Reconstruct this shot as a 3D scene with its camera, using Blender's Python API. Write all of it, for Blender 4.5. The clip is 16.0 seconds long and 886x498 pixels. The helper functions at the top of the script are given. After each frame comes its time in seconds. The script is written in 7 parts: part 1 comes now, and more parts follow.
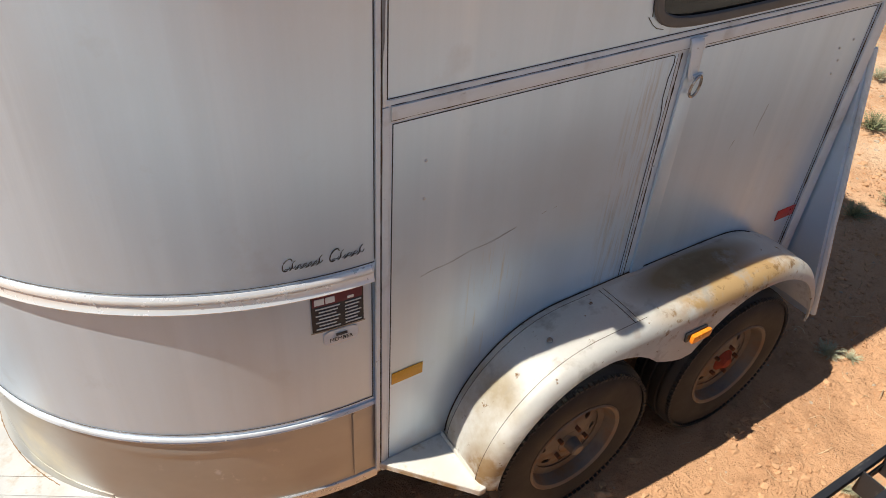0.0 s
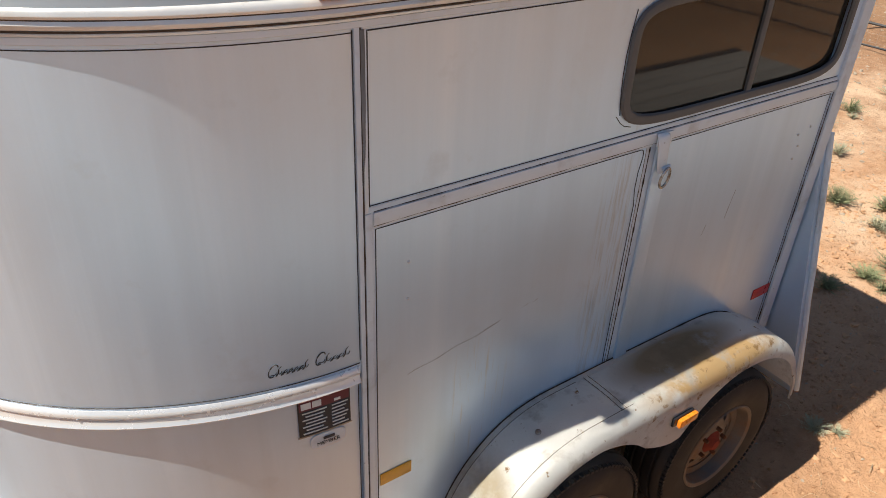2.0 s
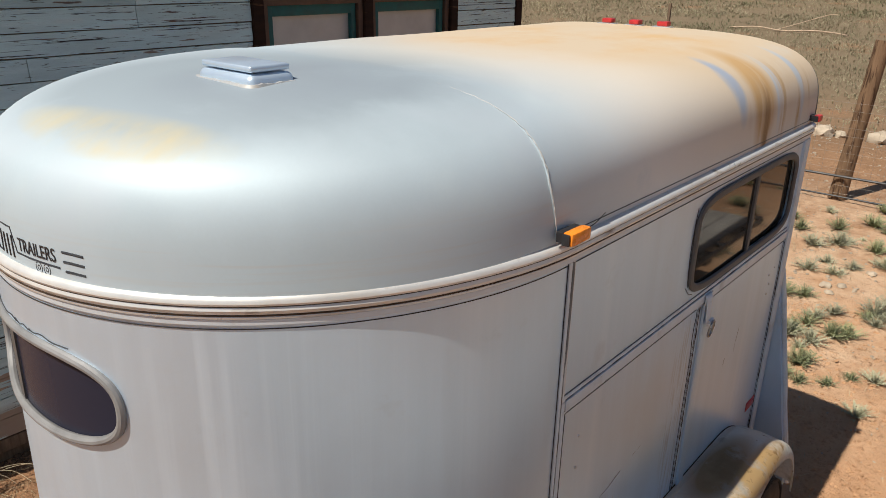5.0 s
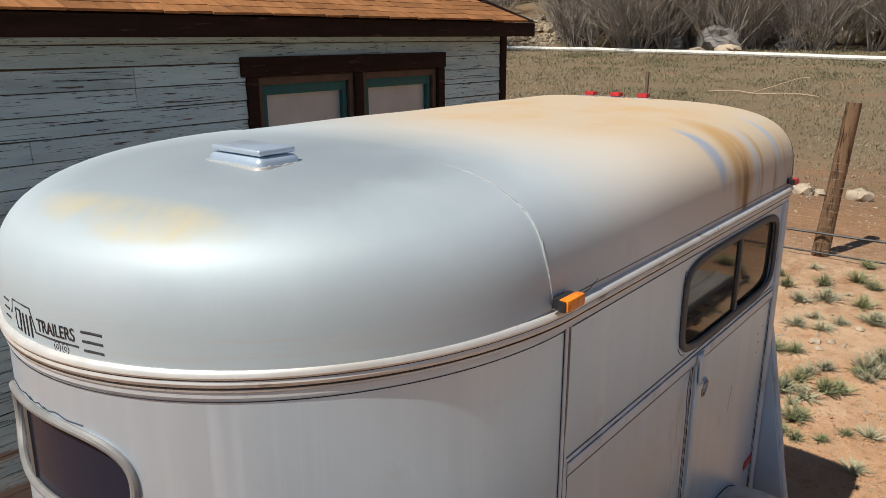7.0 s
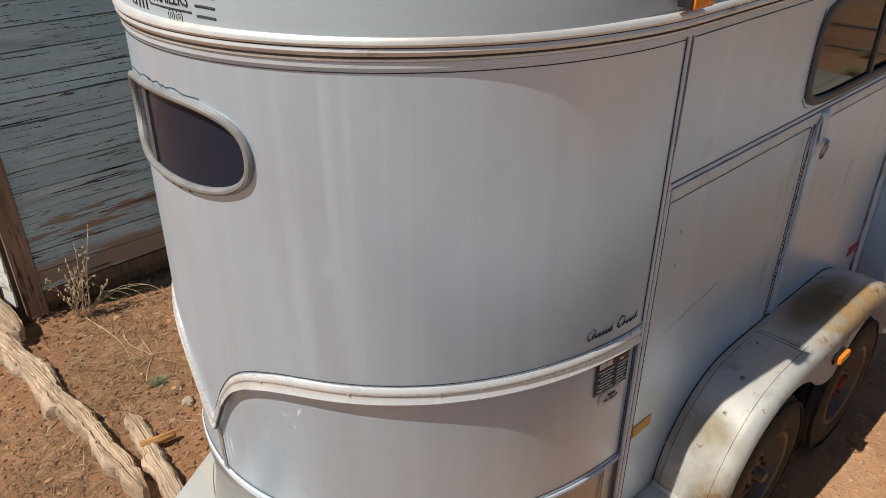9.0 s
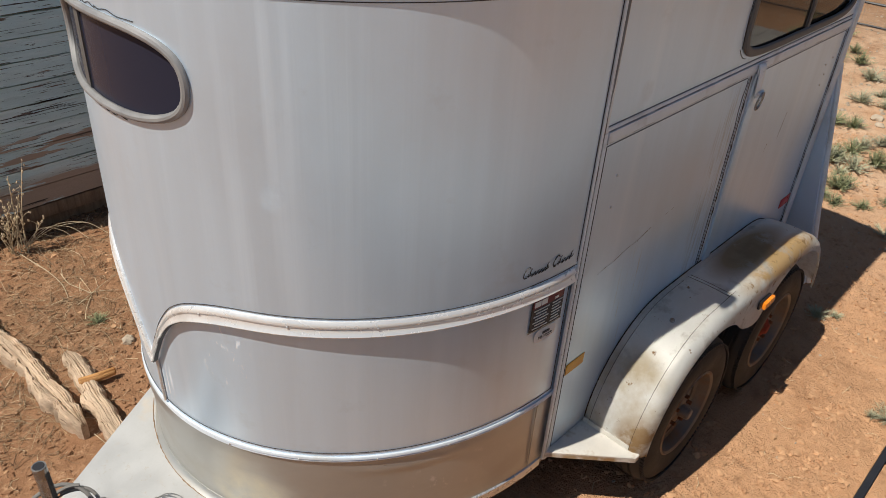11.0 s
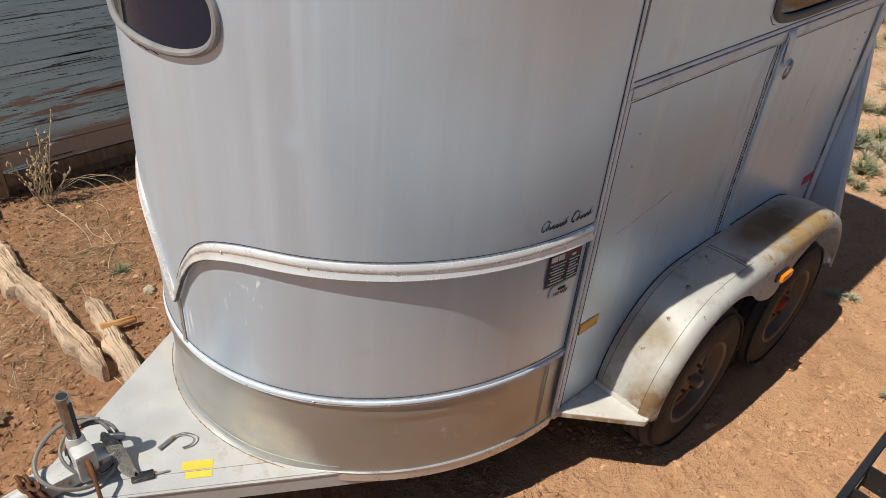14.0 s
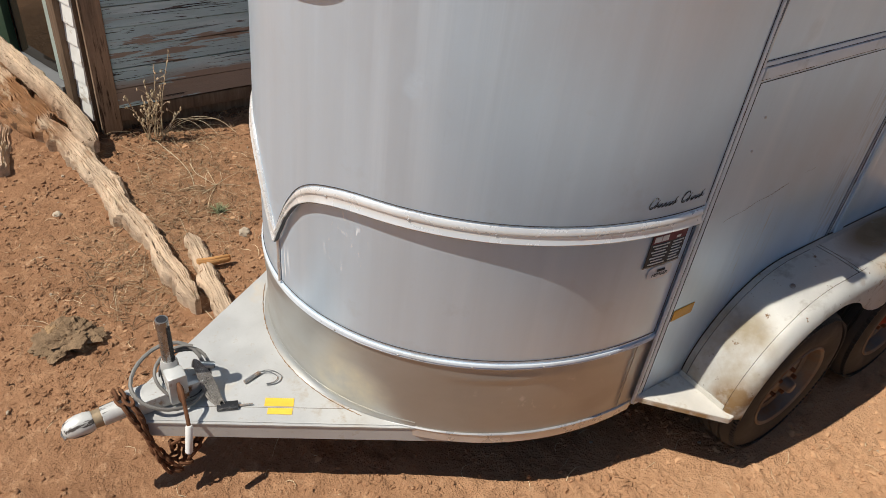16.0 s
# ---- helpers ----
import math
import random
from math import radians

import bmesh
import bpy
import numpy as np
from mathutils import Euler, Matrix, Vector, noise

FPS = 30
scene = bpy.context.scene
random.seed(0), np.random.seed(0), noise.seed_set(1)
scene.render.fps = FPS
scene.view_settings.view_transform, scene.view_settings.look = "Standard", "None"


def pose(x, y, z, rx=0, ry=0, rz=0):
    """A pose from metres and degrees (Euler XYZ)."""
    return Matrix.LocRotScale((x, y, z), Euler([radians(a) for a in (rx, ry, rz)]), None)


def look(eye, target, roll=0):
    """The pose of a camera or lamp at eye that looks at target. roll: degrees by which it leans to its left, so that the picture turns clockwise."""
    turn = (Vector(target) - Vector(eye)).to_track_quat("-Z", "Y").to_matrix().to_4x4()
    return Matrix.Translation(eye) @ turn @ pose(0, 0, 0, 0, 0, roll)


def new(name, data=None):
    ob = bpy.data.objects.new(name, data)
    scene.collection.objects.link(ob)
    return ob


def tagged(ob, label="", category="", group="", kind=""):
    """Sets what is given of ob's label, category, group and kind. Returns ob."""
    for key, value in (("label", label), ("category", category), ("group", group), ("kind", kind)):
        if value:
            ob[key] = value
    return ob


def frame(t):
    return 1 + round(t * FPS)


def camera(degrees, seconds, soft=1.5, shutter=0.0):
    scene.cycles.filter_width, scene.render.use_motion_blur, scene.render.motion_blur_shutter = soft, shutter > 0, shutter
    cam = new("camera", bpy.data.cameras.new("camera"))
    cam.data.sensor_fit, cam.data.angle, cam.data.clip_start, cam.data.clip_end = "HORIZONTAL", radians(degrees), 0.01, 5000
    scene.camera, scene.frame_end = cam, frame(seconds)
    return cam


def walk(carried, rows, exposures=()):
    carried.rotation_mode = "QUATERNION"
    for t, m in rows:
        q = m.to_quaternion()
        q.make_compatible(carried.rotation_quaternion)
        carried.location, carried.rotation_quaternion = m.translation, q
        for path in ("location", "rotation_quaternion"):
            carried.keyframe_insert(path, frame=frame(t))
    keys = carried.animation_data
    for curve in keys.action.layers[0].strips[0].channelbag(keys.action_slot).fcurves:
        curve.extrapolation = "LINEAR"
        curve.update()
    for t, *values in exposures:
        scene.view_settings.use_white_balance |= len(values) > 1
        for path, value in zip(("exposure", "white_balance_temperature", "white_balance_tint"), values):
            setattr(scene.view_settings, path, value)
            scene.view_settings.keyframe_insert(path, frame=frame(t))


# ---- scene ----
cam = camera(62.2, 16.0, soft=0.5)
PATH = [
    (0, (-0.719, -1.345, 2.526), (0.173, -0.046, 1.294), 3.9),
    (0.5, (-0.729, -1.358, 2.542), (0.171, -0.071, 1.304), 4.0),
    (1, (-0.712, -1.36, 2.554), (0.212, -0.059, 1.348), 3.2),
    (1.5, (-0.7, -1.37, 2.554), (0.268, -0.044, 1.413), 2.8),
    (2, (-0.726, -1.334, 2.585), (0.272, 0.042, 1.532), 2.6),
    (2.5, (-0.744, -1.275, 2.63), (0.247, 0.163, 1.656), 2.2),
    (3, (-0.894, -1.167, 2.601), (0.078, 0.321, 1.684), 2.0),
    (3.5, (-1.231, -1.158, 2.659), (-0.279, 0.36, 1.772), 1.4),
    (4, (-1.407, -1.043, 2.608), (-0.326, 0.387, 1.722), 1.5),
    (4.5, (-1.512, -0.959, 2.729), (-0.229, 0.33, 1.896), 1.8),
    (5, (-1.575, -0.898, 2.89), (-0.153, 0.31, 2.169), 1.0),
    (5.2, (-1.603, -0.906, 2.941), (-0.145, 0.29, 2.274), 0.6),
    (7.3, (-1.663, -0.925, 2.924), (-0.18, 0.298, 2.372), -0.2),
    (7.5, (-1.675, -0.925, 2.905), (-0.203, 0.306, 2.341), -0.4),
    (8, (-1.722, -0.971, 2.755), (-0.349, 0.314, 2.075), -1.1),
    (8.5, (-1.732, -0.971, 2.649), (-0.495, 0.326, 1.763), -0.6),
    (9, (-1.739, -0.954, 2.618), (-0.555, 0.322, 1.633), -0.1),
    (11.3, (-1.745, -1.032, 2.586), (-0.514, 0.086, 1.475), 3.9),
    (11.5, (-1.743, -1.048, 2.567), (-0.517, 0.062, 1.443), 4.2),
    (12, (-1.767, -1.062, 2.535), (-0.553, 0.03, 1.38), 4.6),
    (12.5, (-1.775, -1.07, 2.528), (-0.566, 0.021, 1.367), 4.7),
    (13, (-1.783, -1.076, 2.535), (-0.577, 0.028, 1.383), 4.7),
    (13.5, (-1.792, -1.072, 2.538), (-0.59, 0.051, 1.4), 4.7),
    (14, (-1.797, -1.061, 2.527), (-0.616, 0.084, 1.39), 5.0),
    (14.5, (-1.807, -1.056, 2.507), (-0.661, 0.114, 1.358), 5.3),
    (15, (-1.81, -1.05, 2.499), (-0.716, 0.145, 1.327), 5.8),
    (15.5, (-1.813, -1.037, 2.496), (-0.757, 0.178, 1.309), 6.3),
    (16, (-1.855, -1.029, 2.471), (-0.853, 0.215, 1.267), 7.0),
]
walk(cam, [(t, look(eye, target, roll)) for t, eye, target, roll in PATH],
     [(0, 0.42, 6750, 9), (2.5, 0.42, 6600, 9), (4.5, 0.02, 6700, 9), (8, -0.17, 6700, 9), (12, -0.02, 6600, 9), (16, -0.03, 6600, 9)])

# ---- world, sun ----
SUN_TO = Vector((-1.36, 0.295, 2.2)).normalized()
world = bpy.data.worlds.new("world")
scene.world = world
world.use_nodes = True
wn = world.node_tree
sky = wn.nodes.new("ShaderNodeTexSky")
sky.sky_type = "NISHITA"
sky.sun_disc = False
sky.sun_elevation = math.asin(SUN_TO.z)
sky.sun_rotation = math.atan2(SUN_TO.x, SUN_TO.y)
sky.altitude = 1600
wn.links.new(sky.outputs[0], wn.nodes["Background"].inputs[0])
wn.nodes["Background"].inputs[1].default_value = 0.078
sun = new("sun", bpy.data.lights.new("sun", "SUN"))
sun.data.energy = 5.4
sun.data.angle = radians(0.53)
sun.data.color = (1.0, 0.95, 0.87)
sun.matrix_world = look(SUN_TO * 30, (0, 0, 0))

# ---- helpers for meshes and materials ----


def part(name, bm, material, parent=None, label="", smooth=True):
    """Links a bmesh as one mesh object."""
    bmesh.ops.recalc_face_normals(bm, faces=bm.faces)
    me = bpy.data.meshes.new(name)
    bm.to_mesh(me)
    bm.free()
    if smooth:
        for p in me.polygons:
            p.use_smooth = True
        me.set_sharp_from_angle(angle=radians(34))
    me.materials.append(material)
    ob = new(name, me)
    if parent is not None:
        ob.parent = parent
    if label:
        tagged(ob, label)
    return ob


def empty(name, label, category, group="", kind="", at=(0, 0, 0)):
    ob = new(name)
    ob.empty_display_size = 0.1
    ob.location = at
    return tagged(ob, label, category, group, kind)


def box(bm, x0, x1, y0, y1, z0, z1, bevel=0.0, m=None):
    v = bmesh.ops.create_cube(bm, size=1.0)["verts"]
    for a in v:
        a.co = Vector(((x0 + x1) / 2 + a.co.x * (x1 - x0), (y0 + y1) / 2 + a.co.y * (y1 - y0), (z0 + z1) / 2 + a.co.z * (z1 - z0)))
        if m is not None:
            a.co = m @ a.co
    if bevel:
        es = list({e for a in v for e in a.link_edges})
        bmesh.ops.bevel(bm, geom=es, offset=bevel, segments=2, profile=0.6, affect="EDGES")
    return bm


def one_box(*a, **k):
    return box(bmesh.new(), *a, **k)


def tube(bm, pts, r, seg=10, closed=False, flat=1.0, up=None):
    """Sweeps a round section along a line of points. r: one radius or one per point."""
    pts = [Vector(p) for p in pts]
    n = len(pts)
    rings = []
    for i, p in enumerate(pts):
        a = pts[i - 1] if (i > 0 or closed) else p
        b = pts[(i + 1) % n] if (i < n - 1 or closed) else p
        d = (b - a).normalized()
        ref = Vector(up) if up else (Vector((0, 0, 1)) if abs(d.z) < 0.9 else Vector((1, 0, 0)))
        s = d.cross(ref).normalized()
        t = s.cross(d).normalized()
        rr = r[i] if isinstance(r, (list, tuple)) else r
        rings.append([bm.verts.new(p + s * (rr * math.cos(k * math.tau / seg)) + t * (rr * flat * math.sin(k * math.tau / seg))) for k in range(seg)])
    m = n if closed else n - 1
    for i in range(m):
        a, b = rings[i], rings[(i + 1) % n]
        for k in range(seg):
            bm.faces.new((a[k], a[(k + 1) % seg], b[(k + 1) % seg], b[k]))
    if not closed:
        bm.faces.new(rings[0][::-1])
        bm.faces.new(rings[-1])
    return bm


def sweep(bm, path, outs, profile, closed=False):
    """Sweeps a profile of (out, up) pairs along points; outs are the outward directions."""
    rings = [[bm.verts.new(Vector(p) + Vector(o) * a + Vector((0, 0, b))) for a, b in profile] for p, o in zip(path, outs)]
    n, k = len(rings), len(profile)
    for i in range(n if closed else n - 1):
        a, b = rings[i], rings[(i + 1) % n]
        for j in range(k):
            bm.faces.new((a[j], a[(j + 1) % k], b[(j + 1) % k], b[j]))
    if not closed:
        bm.faces.new(rings[0][::-1])
        bm.faces.new(rings[-1])
    return bm


def sheet(bm, f, nu, nv, thick=0.004):
    """A curved plate f(u, v) with u and v from 0 to 1, with thickness inwards."""
    def normal(u, v):
        e = 1e-3
        u0, u1, v0, v1 = max(0, u - e), min(1, u + e), max(0, v - e), min(1, v + e)
        n = (f(u1, v) - f(u0, v)).cross(f(u, v1) - f(u, v0))
        return n.normalized() if n.length > 1e-12 else Vector((0, 0, 1))
    top = [[bm.verts.new(f(i / nu, j / nv)) for j in range(nv + 1)] for i in range(nu + 1)]
    low = [[bm.verts.new(f(i / nu, j / nv) - normal(i / nu, j / nv) * thick) for j in range(nv + 1)] for i in range(nu + 1)]
    for i in range(nu):
        for j in range(nv):
            bm.faces.new((top[i][j], top[i + 1][j], top[i + 1][j + 1], top[i][j + 1]))
            bm.faces.new((low[i][j + 1], low[i + 1][j + 1], low[i + 1][j], low[i][j]))
    for i in range(nu):
        bm.faces.new((top[i + 1][0], top[i][0], low[i][0], low[i + 1][0]))
        bm.faces.new((top[i][nv], top[i + 1][nv], low[i + 1][nv], low[i][nv]))
    for j in range(nv):
        bm.faces.new((top[0][j], top[0][j + 1], low[0][j + 1], low[0][j]))
        bm.faces.new((top[nu][j + 1], top[nu][j], low[nu][j], low[nu][j + 1]))
    return bm


def rounded(a, b, n, angle):
    c, s = math.cos(angle), math.sin(angle)
    r = 1 / ((abs(c) / a) ** n + (abs(s) / b) ** n) ** (1 / n)
    return c * r, s * r


def holed(bm, place, rect, centre, a, b, n=4.0, rings=4, count=64):
    """A plate over rect (u0, u1, v0, v1) with a rounded hole; place maps u, v and depth to 3D."""
    u0, u1, v0, v1 = rect
    cu, cv = centre
    angles = [k * math.tau / count for k in range(count)] + [math.atan2(y - cv, x - cu) % math.tau for x in (u0, u1) for y in (v0, v1)]
    angles = sorted(set(round(q, 5) for q in angles))
    cols = []
    for q in angles:
        du, dv = rounded(a, b, n, q)
        c, s = math.cos(q), math.sin(q)
        far = min((u1 - cu) / c if c > 1e-9 else 1e9, (u0 - cu) / c if c < -1e-9 else 1e9, (v1 - cv) / s if s > 1e-9 else 1e9, (v0 - cv) / s if s < -1e-9 else 1e9)
        ou, ov = c * far, s * far
        cols.append([(cu + du + (ou - du) * k / rings, cv + dv + (ov - dv) * k / rings) for k in range(rings + 1)])
    tv = [[bm.verts.new(place(u, v, 0)) for u, v in c] for c in cols]
    lv = [[bm.verts.new(place(u, v, 1)) for u, v in c] for c in cols]
    m = len(cols)
    for i in range(m):
        j = (i + 1) % m
        for k in range(rings):
            bm.faces.new((tv[i][k], tv[j][k], tv[j][k + 1], tv[i][k + 1]))
            bm.faces.new((lv[i][k + 1], lv[j][k + 1], lv[j][k], lv[i][k]))
        bm.faces.new((tv[i][0], lv[i][0], lv[j][0], tv[j][0]))
        bm.faces.new((tv[j][rings], lv[j][rings], lv[i][rings], tv[i][rings]))
    return bm


def lathe(bm, profile, centre, seg=48):
    """Turns (radius, y) pairs round an axis along y through centre."""
    c = Vector(centre)
    rings = [[bm.verts.new(c + Vector((r * math.cos(k * math.tau / seg), y, r * math.sin(k * math.tau / seg)))) for k in range(seg)] for r, y in profile]
    for a, b in zip(rings, rings[1:]):
        for k in range(seg):
            bm.faces.new((a[k], a[(k + 1) % seg], b[(k + 1) % seg], b[k]))
    return bm


def smoothed(x, table):
    """Catmull-Rom through a short table."""
    for i in range(len(table) - 1):
        if x <= table[i + 1][0] or i == len(table) - 2:
            x1, p1 = table[i]
            x2, p2 = table[i + 1]
            p0 = table[i - 1][1] if i else p1
            p3 = table[i + 2][1] if i + 2 < len(table) else p2
            t = max(0.0, min(1.0, (x - x1) / (x2 - x1)))
            return 0.5 * (2 * p1 + (p2 - p0) * t + (2 * p0 - 5 * p1 + 4 * p2 - p3) * t * t + (3 * p1 - p0 - 3 * p2 + p3) * t ** 3)


def mat(name, col, rough=0.5, metal=0.0, var=0.15, scale=5.0, stretch=(1, 1, 1), bump=0.15, bscale=80.0, bstretch=(1, 1, 1), depth=0.002,
        stains=(), rvar=0.12, each=0.0, spec=0.5, trans=0.0):
    """A surface with two scales of variation. stains: dirt patches and painted tone zones, (colour, scale, low, high,
    stretch, centre or None, radius, roughness, flat).
    """
    m = bpy.data.materials.new(name)
    m.use_nodes = True
    nt = m.node_tree
    N, L = nt.nodes, nt.links
    b = N["Principled BSDF"]
    pos = N.new("ShaderNodeNewGeometry")

    def scaled(k):
        v = N.new("ShaderNodeVectorMath")
        v.operation = "MULTIPLY"
        v.inputs[1].default_value = k
        L.new(pos.outputs["Position"], v.inputs[0])
        return v.outputs[0]

    def tex(sc, st, detail=6.0, rg=0.6):
        t = N.new("ShaderNodeTexNoise")
        t.inputs["Scale"].default_value = sc
        t.inputs["Detail"].default_value = detail
        t.inputs["Roughness"].default_value = rg
        L.new(scaled(st), t.inputs["Vector"])
        return t.outputs["Fac"]

    def mapped(src, a0, a1, b0, b1):
        k = N.new("ShaderNodeMapRange")
        for i, v in enumerate((a0, a1, b0, b1)):
            k.inputs[i + 1].default_value = v
        L.new(src, k.inputs[0])
        return k.outputs[0]

    def times(x, y):
        k = N.new("ShaderNodeMath")
        k.operation = "MULTIPLY"
        L.new(x, k.inputs[0])
        L.new(y, k.inputs[1]) if not isinstance(y, float) else setattr(k.inputs[1], "default_value", y)
        return k.outputs[0]

    def mixed(fac, c0, c1):
        k = N.new("ShaderNodeMix")
        k.data_type = "RGBA"
        L.new(fac, k.inputs["Factor"])
        for s, c in ((k.inputs[6], c0), (k.inputs[7], c1)):
            if isinstance(c, tuple):
                s.default_value = (*c, 1)
            else:
                L.new(c, s)
        return k.outputs[2]

    hi = tuple(min(1, c * (1 + var)) for c in col)
    lo = tuple(c * (1 - var) for c in col)
    big = tex(scale, stretch)
    colour = mixed(mapped(big, 0.3, 0.7, 0, 1), lo, hi)
    fine = tex(bscale, bstretch, 3.0)
    colour = mixed(mapped(fine, 0.35, 0.75, 0, 0.35 * min(1, var * 3)), colour, tuple(c * 0.72 for c in col))
    if each:
        info = N.new("ShaderNodeObjectInfo")
        k = N.new("ShaderNodeMapRange")
        k.inputs[3].default_value, k.inputs[4].default_value = 1 - each, 1 + each
        L.new(info.outputs["Random"], k.inputs[0])
        h = N.new("ShaderNodeHueSaturation")
        L.new(k.outputs[0], h.inputs["Value"])
        L.new(colour, h.inputs["Color"])
        colour = h.outputs[0]
    rsock = mapped(big, 0.3, 0.7, max(0.02, rough - rvar), min(1, rough + rvar))
    msock = None
    for sc, nscale, low, high, st, centre, radius, srough, smetal in stains:
        f = mapped(tex(nscale, st), low, high, 0, 1)
        if centre is not None:
            d = N.new("ShaderNodeVectorMath")
            d.operation = "SUBTRACT"
            d.inputs[1].default_value = centre
            L.new(pos.outputs["Position"], d.inputs[0])
            e = N.new("ShaderNodeVectorMath")
            e.operation = "DIVIDE"
            e.inputs[1].default_value = radius
            L.new(d.outputs[0], e.inputs[0])
            g = N.new("ShaderNodeVectorMath")
            g.operation = "LENGTH"
            L.new(e.outputs[0], g.inputs[0])
            f = times(f, mapped(g.outputs["Value"], 0.55, 1.0, 1, 0))
        colour = mixed(f, colour, sc)
        k = N.new("ShaderNodeMix")
        L.new(f, k.inputs[0])
        L.new(rsock, k.inputs[2])
        k.inputs[3].default_value = srough
        rsock = k.outputs[0]
        if metal:
            k = N.new("ShaderNodeMix")
            L.new(f, k.inputs[0])
            if msock is None:
                k.inputs[2].default_value = metal
            else:
                L.new(msock, k.inputs[2])
            k.inputs[3].default_value = smetal
            msock = k.outputs[0]
    L.new(colour, b.inputs["Base Color"])
    L.new(rsock, b.inputs["Roughness"])
    b.inputs["Metallic"].default_value = metal
    if msock is not None:
        L.new(msock, b.inputs["Metallic"])
    b.inputs["Specular IOR Level"].default_value = spec if rough < 0.8 else min(spec, 0.12)
    b.inputs["Transmission Weight"].default_value = trans
    if bump:
        k = N.new("ShaderNodeBump")
        k.inputs["Strength"].default_value = bump
        k.inputs["Distance"].default_value = depth
        L.new(fine, k.inputs["Height"])
        L.new(k.outputs[0], b.inputs["Normal"])
    return m


RUST = (0.23, 0.11, 0.035)
M_PANEL = mat("silver_paint", (0.61, 0.73, 0.845), 0.36, 0.52, var=0.035, scale=2.2, stretch=(5, 5, 0.30), bump=0.03, bscale=160, rvar=0.06,
              stains=[((0.56, 0.655, 0.745), 2.2, 0.50, 0.95, (3, 3, 0.25), None, 1, 0.42, 0.5), ((0.69, 0.79, 0.89), 1.4, 0.52, 0.85, (5, 5, 0.12), None, 1, 0.36, 0.55), ((0.57, 0.665, 0.76), 0.9, 0.50, 0.70, (1, 1, 1), None, 1, 0.34, 0.6), ((0.555, 0.64, 0.71), 7, 0.60, 0.80, (1, 1, 1), None, 1, 0.42, 0.4), ((0.45, 0.45, 0.42), 6, 0.47, 0.68, (9, 9, 0.7), (0.91, 0, 1.25), (0.11, 0.3, 0.60), 0.7, 0.1), ((0.71, 0.82, 0.92), 2.6, 0.52, 0.95, (8, 8, 0.10), (-0.80, 0.40, 1.75), (0.6, 0.5, 0.65), 0.45, 0.4),
                      ((0.56, 0.53, 0.47), 6, 0.45, 0.75, (1, 1, 1), (0.9, 0, 0.30), (2.0, 0.5, 0.25), 0.7, 0.1), ((0.50, 0.565, 0.625), 14, 0.35, 0.7, (1, 1, 1), (-0.87, 0.39, 1.675), (0.04, 0.04, 0.055), 0.6, 0.2),
                      ((0.80, 0.82, 0.84), 24, 0.60, 0.64, (2, 2, 0.8), (-0.98, 0.56, 1.10), (0.10, 0.10, 0.16), 0.6, 0.0), ((0.80, 0.80, 0.80), 9, 0.52, 0.60, (6, 6, 0.5), (-1.05, 0.86, 0.85), (0.1, 0.05, 0.12), 0.6, 0.0),
                      ((0.60, 0.60, 0.57), 8, 0.55, 0.68, (8, 8, 0.5), (0.40, 0, 0.95), (0.15, 0.3, 0.30), 0.7, 0.1)])
